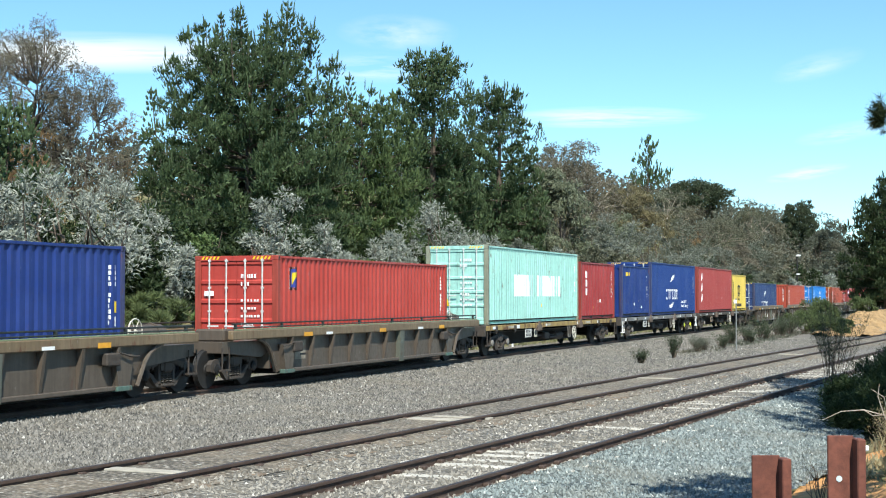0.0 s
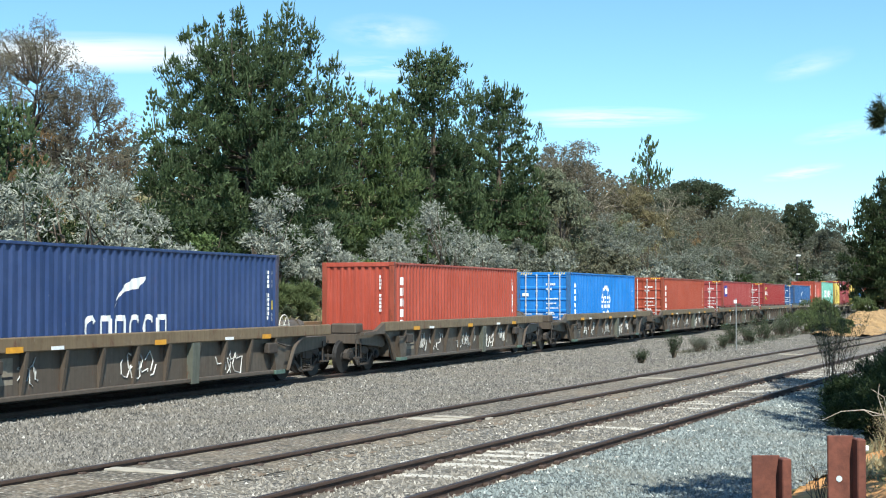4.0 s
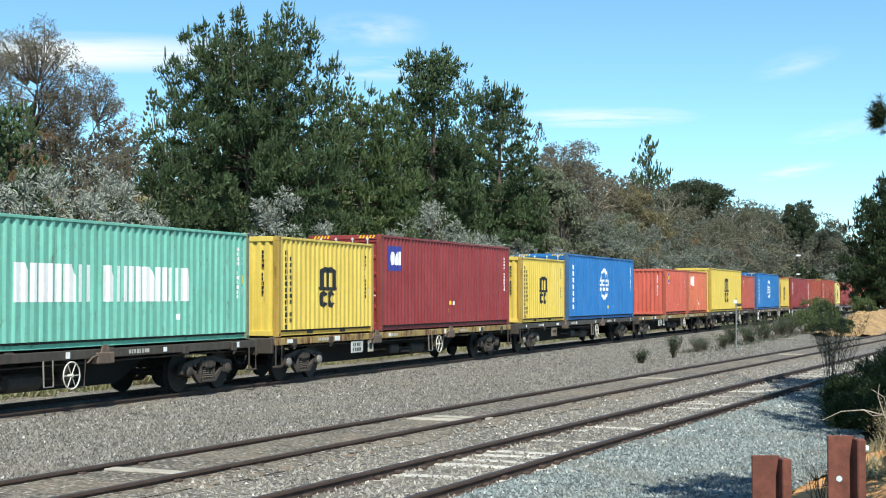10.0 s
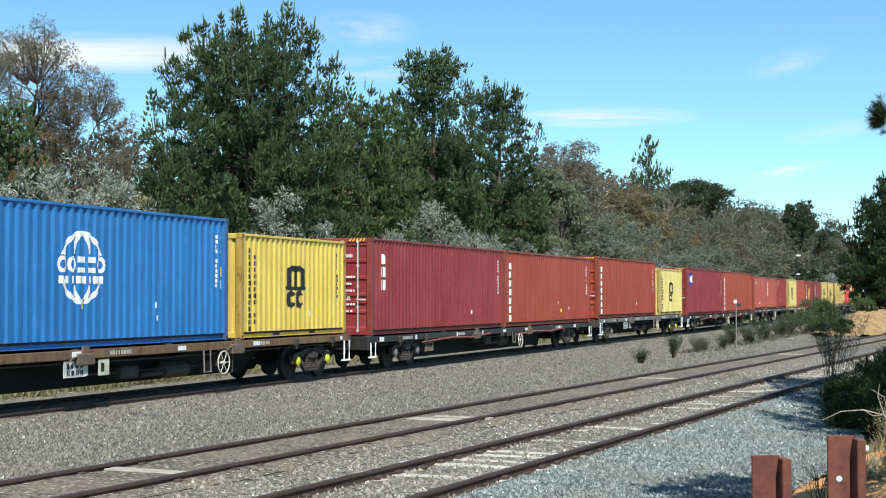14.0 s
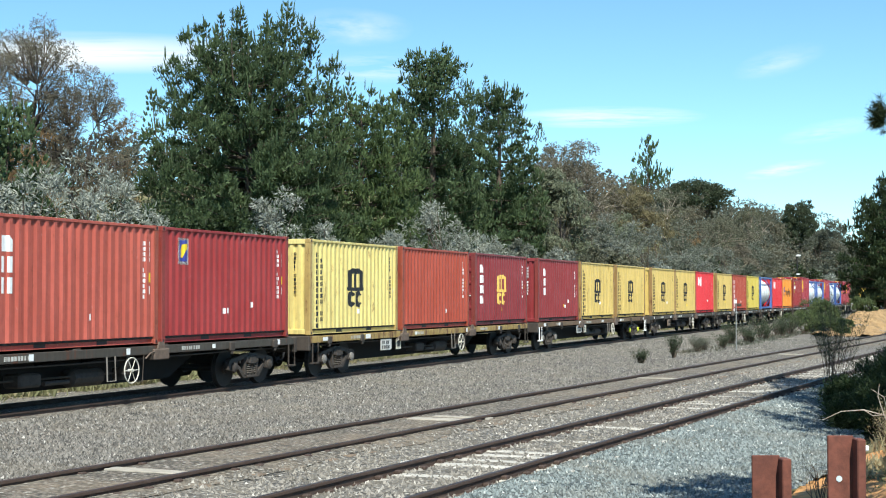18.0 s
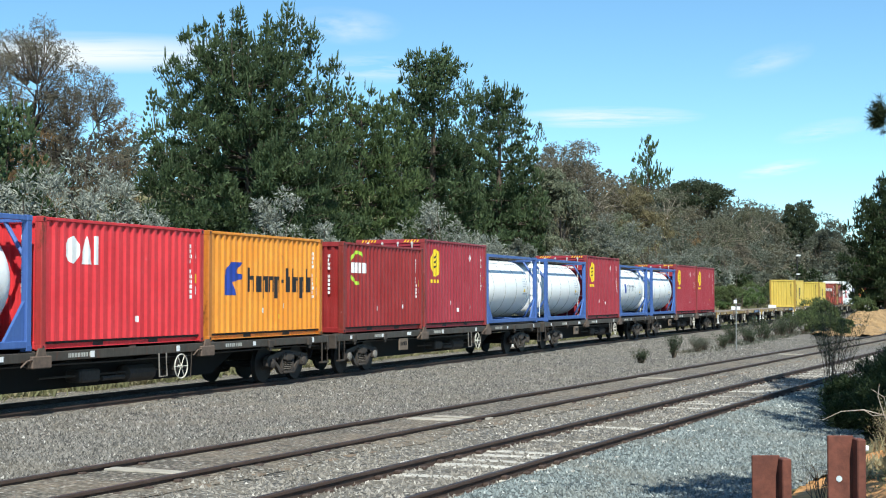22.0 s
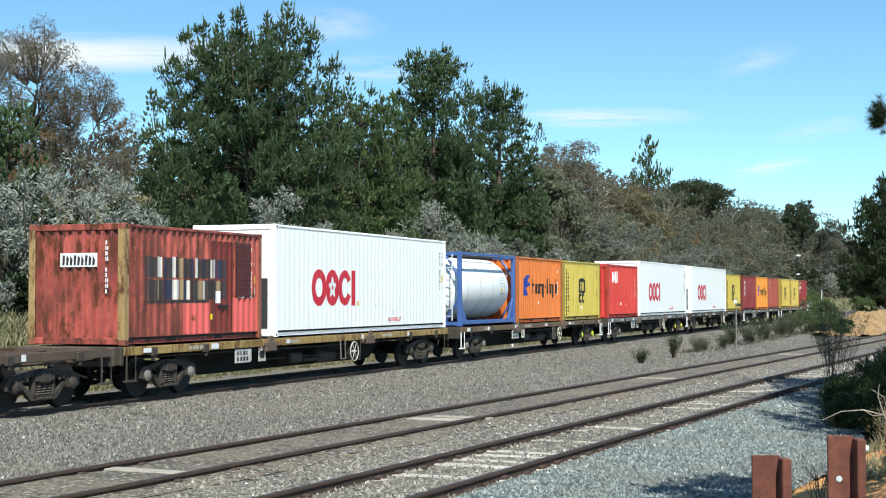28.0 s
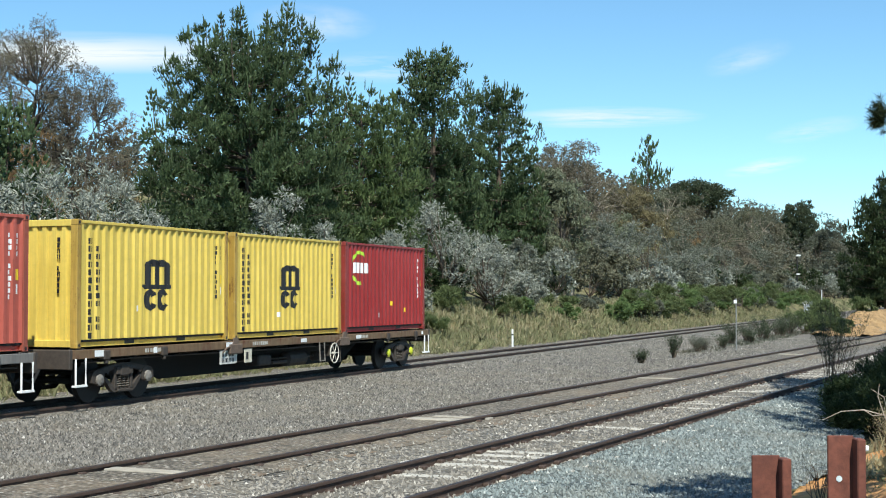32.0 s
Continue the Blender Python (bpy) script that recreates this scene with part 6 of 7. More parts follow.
def container(L, H, mat, front, mark, label, seed, word=True):
    """A steel freight container with its near long side at +x and one end at y = 0."""
    rnd = random.Random(seed)
    root = thing("shipping_container", pose(0, 0, 0), label, "shipping container", "containers on the train")
    X, mn = 1.219, mat.name
    key = (L, H, mn)
    edge = mat if mn == "white_container" else paint(mn + "_edges", EDGE.get(mn, (120, 90, 70)), 0.75)
    white_box = mark == "rings"
    for s in (-1, 1):
        part("side_wall", shared(("wall", s) + key, lambda: corrugated(0.17, L - 0.17, 0.17, H - 0.07, s * 1.20, s, 0.042 if not white_box else 0.005).mesh("side_wall", mat)), mat, root)
        part("top_rail", shared(("trail", s) + key, lambda: Build().box(*sorted((s * 1.14, s * 1.213)), 0.16, L - 0.16, H - 0.075, H - 0.012, 0.008).mesh("top_rail", mat)), mat, root)
        part("bottom_rail", shared(("brail", s) + key, lambda: Build().box(*sorted((s * 1.04, s * 1.125)), 0.16, L - 0.16, 0.03, 0.18, 0.01).box(*sorted((s * 1.12, s * 1.19)), 0.16, L - 0.16, 0.028, 0.042).mesh("bottom_rail", mat)), mat, root)
        for y0 in (0.0, L - 0.16):
            part("corner_post", shared(("post", s, y0) + key, lambda: Build().box(*sorted((s * 1.05, s * 1.214)), y0 + 0.004, y0 + 0.156, 0.11, H - 0.11, 0.012).mesh("corner_post", edge)), edge, root)
            for z0 in (0.0, H - 0.118):
                part("corner_casting", shared(("cast", s, y0, z0) + key, lambda: Build().box(*sorted((s * 1.06, s * X)), y0 - 0.001, y0 + 0.178 - 0.017, z0, z0 + 0.118, 0.012).mesh("corner_casting", edge)), edge, root)
                # A flat black disc paints the shade inside the hole.
                s > 0 and part("casting_hole", shared(("hole", s, y0, z0) + key, lambda: Build().prism(disc(y0 + 0.08, z0 + 0.06, 0.032, 0.04, 8), *sorted((s * (X - 0.01), s * (X + 0.0015))), "x").mesh("casting_hole", BLACK)), BLACK, root)
        if L < 8 and s > 0:
            for yc in (L * 0.33, L * 0.67):
                # A solid black block paints the shade inside the open pocket.
                part("fork_pocket", shared(("fork", yc) + key, lambda: Build().box(1.10, 1.129, yc - 0.18, yc + 0.18, 0.045, 0.150).mesh("fork_pocket", BLACK)), BLACK, root)
    part("roof", shared(("roof",) + key, lambda: Build().box(-1.16, 1.16, 0.1, L - 0.1, H - 0.06, H - 0.03).mesh("roof", mat)), mat, root)
    part("floor_pan", shared(("floor",) + key, lambda: Build().box(-1.16, 1.16, 0.1, L - 0.1, 0.12, 0.17).mesh("floor_pan", DARK)), DARK, root)
    for y0, sg, doors in ((0.0, 1, front == "door"), (L, -1, front != "door")):
        yy = sorted((y0 + sg * 0.01, y0 + sg * 0.13))
        part("end_header", shared(("head", y0) + key, lambda: Build().box(-1.06, 1.06, *yy, H - 0.14, H - 0.004, 0.01).mesh("end_header", mat)), mat, root)
        part("end_sill", shared(("sill", y0) + key, lambda: Build().box(-1.06, 1.06, *yy, 0.02, 0.16, 0.01).mesh("end_sill", mat)), mat, root)
        if white_box and y0 == 0.0:
            part("machinery_frame", Build().box(-1.05, 1.05, 0.03, 0.12, 0.16, H - 0.14), mat, root)
            part("machinery_panel", Build().box(-0.98, 0.98, 0.012, 0.029, 0.22, H * 0.52, 0.004), plain("dark_unit_panel", (62, 66, 70), 0.5), root, "dark refrigeration unit panel")
            part("fan_grille", Build().box(-0.7, 0.7, 0.010, 0.028, H * 0.66, H * 0.84, 0.004), plain("grey_unit_grille", (120, 124, 126), 0.5), root)
            for zc in (0.5, 0.9, 1.25):
                part("unit_cover", Build().box(0.15, 0.8, 0.002, 0.011, zc - 0.13, zc + 0.13, 0.003), plain("grey_unit_grille", (120, 124, 126), 0.5), root)
            part("control_box", Build().box(-0.75, -0.2, 0.0, 0.011, 0.7, 1.35, 0.003), mat, root)
        elif doors and y0 == 0.0:
            for a, b in ((-1.045, -0.006), (0.006, 1.045)):
                d = part("door", shared(("door", a) + key, lambda: door_leaf(a, b, 0.17, H - 0.15, 0.03).mesh("door", mat)), mat, root)
                for xr in (a + 0.27, b - 0.27):
                    part("lock_rod", shared(("rod", round(xr, 2)) + key, lambda: lock_rod(xr, 0.1, H - 0.08, 0.03).mesh("lock_rod", GALVANISED)), GALVANISED, d)
            o = []
            for k in range(9):
                zc = H * (0.80 - 0.07 * k)
                if k != 2:
                    w = (0.55, 0.3, 0, 0.6, 0.5, 0.62, 0.4, 0.6, 0.55)[k]
                    for j in range(int(w / 0.095)):
                        o += glyph(0.14 + 0.095 * j, zc, 0.07, 0.10 if k < 2 else 0.06, rnd)
            b = Build()
            for q in o:
                b.prism(q, 0.022, 0.026, "y")
            tagged(part("serial_marking", b, WHITE if mark != "rings" else BLACK, root), kind="stuff")
            part("warning_plate", Build().prism([(-0.55, H * 0.24), (-0.25, H * 0.24), (-0.40, H * 0.35)], 0.02, 0.025), YELLOW, root)
            part("warning_plate", Build().box(-0.94, -0.66, 0.02, 0.025, H * 0.64, H * 0.685), WHITE, root)
            if H > 2.7:
                for k in range(10):
                    xk = (-1.02 + 0.11 * k) if k < 5 else (0.48 + 0.11 * (k - 5))
                    part("hazard_stripe", Build().prism([(xk, H - 0.1), (xk + 0.05, H - 0.1), (xk + 0.10, H - 0.02), (xk + 0.05, H - 0.02)], 0.004, 0.011), YELLOW, root)
        else:
            part("end_wall", shared(("end", y0) + key, lambda: end_wall(-1.06, 1.06, 0.16, H - 0.14, y0 + sg * 0.03, sg).mesh("end_wall", mat)), mat, root)
            if y0 == 0.0 and word:
                b = Build()
                for k in range(10):
                    for q in glyph(0.72, H * 0.86 - 0.115 * k - 0.085, 0.07, 0.085, rnd) if k != 4 else []:
                        b.prism(q, 0.024, 0.028, "y")
                tagged(part("serial_marking", b, WHITE if mark != "arch" else BLACK, root), kind="stuff")
    RIBBED["line"] = rib_lines(L, 0.042 if not white_box else 0.005)
    if mark:
        emblem(root, mark, L, H, 1.203)
    id_marks(root, L, H, 1.203, rnd, BLACK if mn in ("white_container",) or "yellow" in mn else WHITE)
    RIBBED.clear()
    return root


def tank_container(mat_frame, label, mark, seed):
    """A round white tank lying in a blue open steel frame."""
    L, H = 6.058, 2.591
    root = thing("tank_container", pose(0, 0, 0), label, "tank container", "tank containers on the train")
    tank = plain("white_tank", (240, 240, 236), 0.45, 0.0, 0.06, 3.0, 0.1)
    b = Build()
    zc, r = 1.34, 1.12
    prof = [(0.20, 0.02), (0.22, 0.45), (0.27, 0.80), (0.36, 0.99), (0.50, 1.085), (0.66, r), (5.40, r), (5.56, 1.085), (5.70, 0.99), (5.79, 0.80), (5.84, 0.45), (5.86, 0.02)]
    b.tube([(0, y, zc) for y, _ in prof], [q for _, q in prof], 40)
    part("tank", b, tank, root, "white insulated tank shell", smooth=True)
    for y in (1.0, 2.35, 3.7, 5.05):
        part("band", Build().ring((0, y, zc), r + 0.002, 0.010, "y", 40, 4), plain("band_grey", (150, 150, 146), 0.5), root)
    for s in (-1, 1):
        x0, x1 = sorted((s * 1.07, s * 1.214))
        part("bottom_rail", Build().box(*sorted((s * 1.09, s * 1.21)), 0.1, L - 0.1, 0.06, 0.20, 0.012), mat_frame, root)
        part("top_rail", Build().box(*sorted((s * 1.12, s * 1.21)), 0.1, L - 0.1, H - 0.11, H - 0.01, 0.01), mat_frame, root)
        for y0 in (0.0, L - 0.15):
            part("corner_post", Build().box(x0, x1, y0, y0 + 0.15, 0.05, H - 0.05, 0.015), mat_frame, root)
            for z0 in (0.0, H - 0.118):
                part("corner_casting", Build().box(*sorted((s * 1.06, s * 1.219)), y0 - 0.002, y0 + 0.16, z0, z0 + 0.118, 0.012), mat_frame, root)
        for y0, m in ((0.15, 1), (L - 0.15, -1)):
            part("gusset", Build().prism([(y0, 0.16), (y0 + m * 0.75, 0.16), (y0 + m * 0.62, 0.16), (y0, 0.95), (y0, 0.82)][:: m], x0 + 0.03, x1 - 0.05, "x"), mat_frame, root)
    for y0 in (0.0, L - 0.12):
        for z0 in (0.03, H - 0.14):
            part("end_beam", Build().box(-1.08, 1.08, y0 + 0.005, y0 + 0.12, z0, z0 + 0.13, 0.01), mat_frame, root)
        for sx in (-1, 1):
            for za, zb in ((0.9, 0.1), (H - 0.8, H - 0.08)):
                part("end_brace", Build().tube([(sx * 1.08, y0 + 0.06, za), (sx * 0.6, y0 + 0.06, zb)], 0.045, 6), mat_frame, root)
    b = Build()
    for s in (0.55, 0.9):
        b.tube([(s, -0.03, 0.2), (s, -0.03, H - 0.1)], 0.02, 5)
    for k in range(8):
        b.tube([(0.55, -0.03, 0.35 + 0.28 * k), (0.9, -0.03, 0.35 + 0.28 * k)], 0.014, 5)
    part("ladder", b, WHITE, root)
    wk = Build().box(-0.35, 0.35, 0.1, L - 0.1, H - 0.10, H - 0.07)
    part("walkway", wk, plain("walkway_steel", (150, 152, 150), 0.5, 0.6), root)
    for k in range(7):
        part("walkway_strut", Build().tube([(-1.13, 0.6 + 0.8 * k, H - 0.09), (1.13, 0.6 + 0.8 * k, H - 0.09)], 0.02, 5), STEEL, root)
    def on_shell(y0, y1, z0, z1, m, nm):
        vs, n = [], 5
        for k in range(n + 1):
            z = z0 + (z1 - z0) * k / n
            x = math.sqrt(max(0, r * r - (z - zc) ** 2)) + 0.006
            vs += [(x, y0, z), (x, y1, z)]
        part(nm, Build().add(vs, [(2 * k, 2 * k + 1, 2 * k + 3, 2 * k + 2) for k in range(n)]), m, root)
    on_shell(4.62, 4.72, 1.27, 1.33, YELLOW, "hazard_plate")
    on_shell(4.57, 4.77, 1.21, 1.27, YELLOW, "hazard_plate")
    for zb in (2.28,):
        on_shell(0.98, 5.08, zb, zb + 0.022, plain("band_grey", (150, 150, 146), 0.5), "strap")
    for yy in (2.9, 4.4):
        on_shell(yy, yy + 0.012, 1.95, 2.4, plain("band_grey", (150, 150, 146), 0.5), "strap")
    for k in range(4):
        on_shell(4.5, 5.0 - 0.13 * (k % 2), 1.72 - 0.10 * k, 1.735 - 0.10 * k, plain("faint_lettering", (150, 160, 176), 0.6), "lettering_bar")
    on_shell(4.5, 5.0, 1.12, 1.16, plain("faint_lettering", (150, 160, 176), 0.6), "lettering_bar")
    if mark:
        on_shell(1.4, 1.75, 1.2, 1.65, paint("logo_mid_blue", (36, 62, 150), 0.05), "emblem")
        for k in range(5):
            on_shell(2.0 + 0.32 * k, 2.08 + 0.32 * k, 1.3, 1.6, plain("grey_letter", (110, 120, 130), 0.6), "lettering_bar")
            on_shell(2.08 + 0.32 * k, 2.2 + 0.32 * k, 1.52, 1.6, plain("grey_letter", (110, 120, 130), 0.6), "lettering_bar")
    return root


# Paints
RGB = dict(dark_blue=(24, 50, 122), red=(176, 56, 46), mint=(154, 206, 193), deep_red=(156, 46, 46), sea_blue=(24, 50, 118), royal_blue=(24, 56, 126),
           rose_red=(160, 60, 57), yellow=(216, 185, 74), navy=(40, 62, 110), brick=(172, 68, 48), bright_blue=(24, 118, 204), rust=(162, 66, 42), wine=(142, 46, 48),
           mid_blue=(42, 90, 148), green=(112, 184, 162), clear_blue=(36, 112, 184), orange_red=(206, 92, 72), light_orange=(214, 108, 74), faded_red=(180, 80, 64),
           burnt=(156, 60, 38), pale_yellow=(224, 200, 116), maroon=(136, 44, 48), dull_yellow=(208, 176, 92), bright_red=(224, 48, 56), hot_orange=(246, 146, 36),
           dark_red=(152, 36, 36), crimson=(162, 44, 56), old_red=(192, 86, 72), orange=(230, 118, 44), olive_yellow=(204, 180, 70), scarlet=(220, 60, 50))
WEAR = dict(mint=0.6, yellow=0.3, brick=0.35,  orange_red=0.6, light_orange=0.7, faded_red=0.45, old_red=1.35, pale_yellow=0.6, green=0.55, dull_yellow=0.5, burnt=0.3)


EDGE = {}


def colour(name):
    if name == "white":
        return white_panel()
    r, g, b = RGB[name]
    grey = 0.3 * r + 0.55 * g + 0.15 * b
    EDGE[name + "_container_paint"] = (0.62 * r + 40, 0.62 * g + 27, 0.62 * b + 20)
    if name in ("mint", "green", "old_red", "dull_yellow"):
        EDGE[name + "_container_paint"] = (0.4 * r + 72, 0.4 * g + 52, 0.4 * b + 38)
    return paint(name + "_container_paint", tuple(0.88 * c + 0.12 * grey for c in (r, g, b)), WEAR.get(name, 0.3))


WORDS = dict(arch="with a black arched emblem", word_white="with a long white word in blocks", four_white="with white block marks", swoosh="with a white swoosh", eco="with a white swoosh and small lettering",
             globe="with a white globe emblem", upright="with an upright row of white blocks", short_upright="with three upright white blocks", blue_square="with a blue square mark",
             white_word="with a short white block mark", flag="with a small blue flag mark", crescent="with a green crescent mark", disc="with a yellow disc mark", bird="with a blue mark and dark word",
             rings="with red rings", yellow_small="with small yellow blocks", slashes="with white slanted marks", faded="with a faded patch", yellow_arch="with a yellow arched emblem")

# (distance along the line at 0 s, feet, high, paint, front end, mark)
LOADS_A = [
    ("w", 13.40, 40, 1, "dark_blue", "wall", ""), ("w", 32.46, 40, 1, "red", "door", "flag"), ("f", 48.81, 40, 1, "mint", "door", "word_white"),
    ("f", 61.45, 20, 0, "deep_red", "door", "short_upright"), ("f", 69.07, 20, 0, "sea_blue", "wall", "yellow_small"), ("f", 75.60, 40, 1, "royal_blue", "door", "eco"),
    ("f", 88.97, 40, 1, "rose_red", "wall", "slashes"), ("f", 101.35, 20, 0, "yellow", "wall", "arch"), ("w", 111.67, 40, 1, "navy", "door", "swoosh"),
    ("w", 131.39, 40, 1, "brick", "wall", "upright")]
LOADS_B = [
    ("w", 150.91, 40, 1, "bright_blue", "door", "globe"), ("w", 169.98, 40, 1, "rust", "door", "upright"), ("w", 189.08, 40, 1, "rose_red", "door", "blue_square"),
    ("w", 208.18, 40, 1, "deep_red", "door", "crescent"), ("w", 227.24, 40, 1, "mid_blue", "door", "swoosh"), ("f", 243.84, 20, 0, "brick", "wall", "faded"),
    ("f", 250.15, 40, 0, "green", "wall", "four_white"), ("f", 263.86, 20, 0, "yellow", "wall", "arch"), ("f", 270.45, 40, 1, "wine", "door", "blue_square"),
    ("f", 284.16, 20, 0, "yellow", "wall", "arch"), ("f", 290.66, 40, 1, "clear_blue", "door", "globe")]
LOADS_C = [
    ("f", 310.53, 20, 0, "orange_red", "wall", "flag"), ("f", 317.00, 20, 0, "light_orange", "wall", "white_word"), ("f", 324.55, 40, 1, "yellow", "wall", "arch"),
    ("f", 336.96, 20, 0, "faded_red", "wall", "flag"), ("f", 344.50, 40, 1, "clear_blue", "door", "globe"), ("f", 357.30, 20, 0, "yellow", "wall", "arch"),
    ("l", 365.12, 40, 1, "wine", "door", "short_upright"), ("l", 377.50, 40, 1, "burnt", "wall", "upright"), ("f", 391.15, 40, 1, "burnt", "door", "upright"),
    ("f", 404.50, 20, 0, "pale_yellow", "wall", "arch"), ("l", 412.11, 40, 1, "wine", "door", "blue_square"), ("l", 424.50, 40, 1, "rust", "wall", "upright")]
LOADS_D = [
    ("f", 438.39, 20, 0, "faded_red", "wall", "flag"), ("f", 444.57, 20, 0, "faded_red", "wall", "short_upright"), ("f", 450.75, 20, 0, "deep_red", "wall", "flag"),
    ("f", 458.07, 20, 0, "pale_yellow", "wall", "arch"), ("f", 464.50, 20, 0, "brick", "wall", ""), ("f", 471.20, 20, 0, "maroon", "door", "yellow_arch"),
    ("f", 478.72, 20, 0, "wine", "wall", "short_upright"), ("f", 485.16, 20, 0, "dull_yellow", "wall", "arch"), ("f", 491.70, 20, 0, "dull_yellow", "wall", "arch"),
    ("f", 499.43, 20, 0, "dull_yellow", "wall", "arch"), ("f", 505.62, 20, 0, "dull_yellow", "wall", "arch"), ("f", 511.78, 20, 0, "bright_red", "wall", "white_word")]
LOADS_E = [
    ("f", 519.06, 20, 0, "dull_yellow", "wall", "arch"), ("f", 525.35, 20, 0, "brick", "wall", "upright"), ("f", 531.63, 20, 0, "olive_yellow", "wall", "arch"),
    ("f", 538.78, 20, 0, "tank", "", ""), ("f", 545.12, 20, 0, "bright_red", "wall", "white_word"), ("f", 551.40, 20, 0, "hot_orange", "wall", "bird"),
    ("f", 558.80, 20, 0, "dark_red", "wall", "crescent"), ("f", 564.99, 20, 1, "crimson", "door", "disc"), ("f", 571.15, 20, 0, "tank", "", ""),
    ("f", 578.58, 20, 0, "tank", "", ""), ("f", 584.82, 20, 1, "crimson", "door", "disc"), ("f", 590.97, 20, 0, "tank", "", "mark"),
    ("f", 598.19, 20, 0, "tank", "", ""), ("f", 604.45, 20, 1, "crimson", "door", "disc"), ("f", 610.74, 20, 1, "crimson", "wall", "disc")]
LOADS_F = [
    ("f", 659.16, 20, 0, "yellow", "wall", "arch"), ("f", 679.33, 20, 0, "yellow", "wall", "arch"), ("f", 698.92, 20, 0, "old_red", "wall", "patched"),
    ("f", 705.70, 40, 1, "white", "door", "rings"), ("f", 719.34, 20, 0, "tank", "", ""), ("f", 725.67, 20, 0, "orange", "wall", "bird"),
    ("f", 732.05, 20, 0, "olive_yellow", "wall", "arch"), ("f", 739.66, 20, 0, "scarlet", "wall", "white_word"), ("f", 746.25, 40, 1, "white", "door", "rings"),
    ("f", 759.97, 40, 1, "white", "door", "rings"), ("f", 772.28, 20, 0, "olive_yellow", "wall", "arch"), ("f", 779.48, 20, 0, "wine", "wall", "short_upright"),
    ("f", 786.00, 20, 0, "hot_orange", "wall", "bird"), ("f", 792.35, 20, 0, "faded_red", "wall", "flag"), ("f", 799.93, 20, 0, "yellow", "wall", "arch"),
    ("f", 806.28, 20, 0, "yellow", "wall", "arch"), ("f", 812.60, 20, 0, "dark_red", "wall", "crescent")]
DECK, LOW_DECK, WELL = 1.17, 1.05, 0.37
BLUE_FRAME = paint("blue_tank_frame", (70, 100, 160), 0.15)

for i, (bed_kind, y, feet, high, tint, front, mark) in enumerate(LOADS_A + LOADS_B + LOADS_C + LOADS_D + LOADS_E + LOADS_F):
    z = {"f": DECK, "l": LOW_DECK, "w": WELL}[bed_kind]
    if tint == "tank":
        ob = tank_container(BLUE_FRAME, "round white tank in a blue steel frame on the wagon", mark, i)
    else:
        L, H = (12.192, 6.058)[feet == 20], (2.591, 2.896)[high]
        patched = mark == "patched"
        words = tint.replace("_", " ") + (" forty-foot" if feet == 40 else " twenty-foot") + " steel container " + WORDS.get(mark, "with serial marks" if not patched else "with rust and patched panels")
        ob = container(L, H, colour(tint), front, "" if patched else mark, words, i)
        if patched:
            fresh_patch, panel = paint("fresh_red_patch", (214, 96, 90), 0.1), paint("dark_red_hatch", (120, 50, 44), 0.7)
            RIBBED["line"] = rib_lines(L, 0.042)
            for y0, y1, z0, z1, m, lift in ((2.35, 3.62, 0.07, 0.37, fresh_patch, 1.203), (4.62, 5.86, 0.07, 0.39, fresh_patch, 1.203), (3.64, 4.58, 0.08, 0.90, panel, 1.202)):
                shape_part(ob, "painted_patch", [rect(y0, y1, H * z0, H * z1)], m, lift)
            strokes = {"dark": [], "tan": [], "white": [], "navy": []}
            pick = random.Random(28)
            for row in (0.375, 0.565):
                y0 = 0.85
                while y0 < 4.25:
                    wide = pick.uniform(0.06, 0.20)
                    strokes[pick.choice(("dark", "dark", "dark", "tan", "white", "navy"))].append(rect(y0, y0 + wide, H * row, H * (row + pick.uniform(0.165, 0.18))))
                    y0 += wide + pick.choice((0.006, 0.006, 0.03))
            strokes["dark"].append(rect(0.9, 3.5, H * 0.345, H * 0.370))
            for key, rgb in (("dark", (58, 50, 50)), ("tan", (150, 128, 98)), ("white", (212, 206, 198)), ("navy", (46, 50, 74))):
                shape_part(ob, "painted_strokes", strokes[key], paint(key + "_sprayed_paint", rgb, 0.5), 1.206, "upright strokes of sprayed " + key + " paint")
            shape_part(ob, "painted_patch", [rect(3.85, 4.02, H * 0.34, H * 0.45), rect(4.95, 5.2, H * 0.39, H * 0.46)], WHITE, 1.209)
            RIBBED.clear()
            part("end_plate", Build().box(-0.42, 0.52, 0.018, 0.022, H * 0.645, H * 0.76), WHITE, ob)
            for k in range(9):
                part("painted_stroke", Build().prism([(-0.36 + 0.095 * k, H * 0.66), (-0.31 + 0.095 * k, H * 0.66), (-0.29 + 0.095 * k, H * (0.74 - 0.02 * (k % 3))), (-0.35 + 0.095 * k, H * 0.74)], 0.013, 0.018), paint("dark_sprayed_paint", (58, 50, 50), 0.5), ob)
            part("hatch_seam", Build().tube([(1.214, 3.66, 0.3), (1.214, 3.66, H * 0.9), (1.214, 4.56, H * 0.9), (1.214, 4.56, 0.3)], 0.012, 4).box(1.205, 1.222, 3.9, 4.4, H * 0.30, H * 0.325), BLACK, ob)
            part("vent_grille", Build().box(1.2, 1.212, 4.75, 5.5, H * 0.40, H * 0.90), BLACK, ob)
            for k in range(26):
                part("louvre", Build().prism([(1.212, 0), (1.222, -0.008), (1.222, 0.004), (1.212, 0.018)], 4.77, 5.48), paint("dark_louvre_red", (104, 46, 40), 0.5), ob, at=(0, 0, H * 0.41 + 0.049 * k))
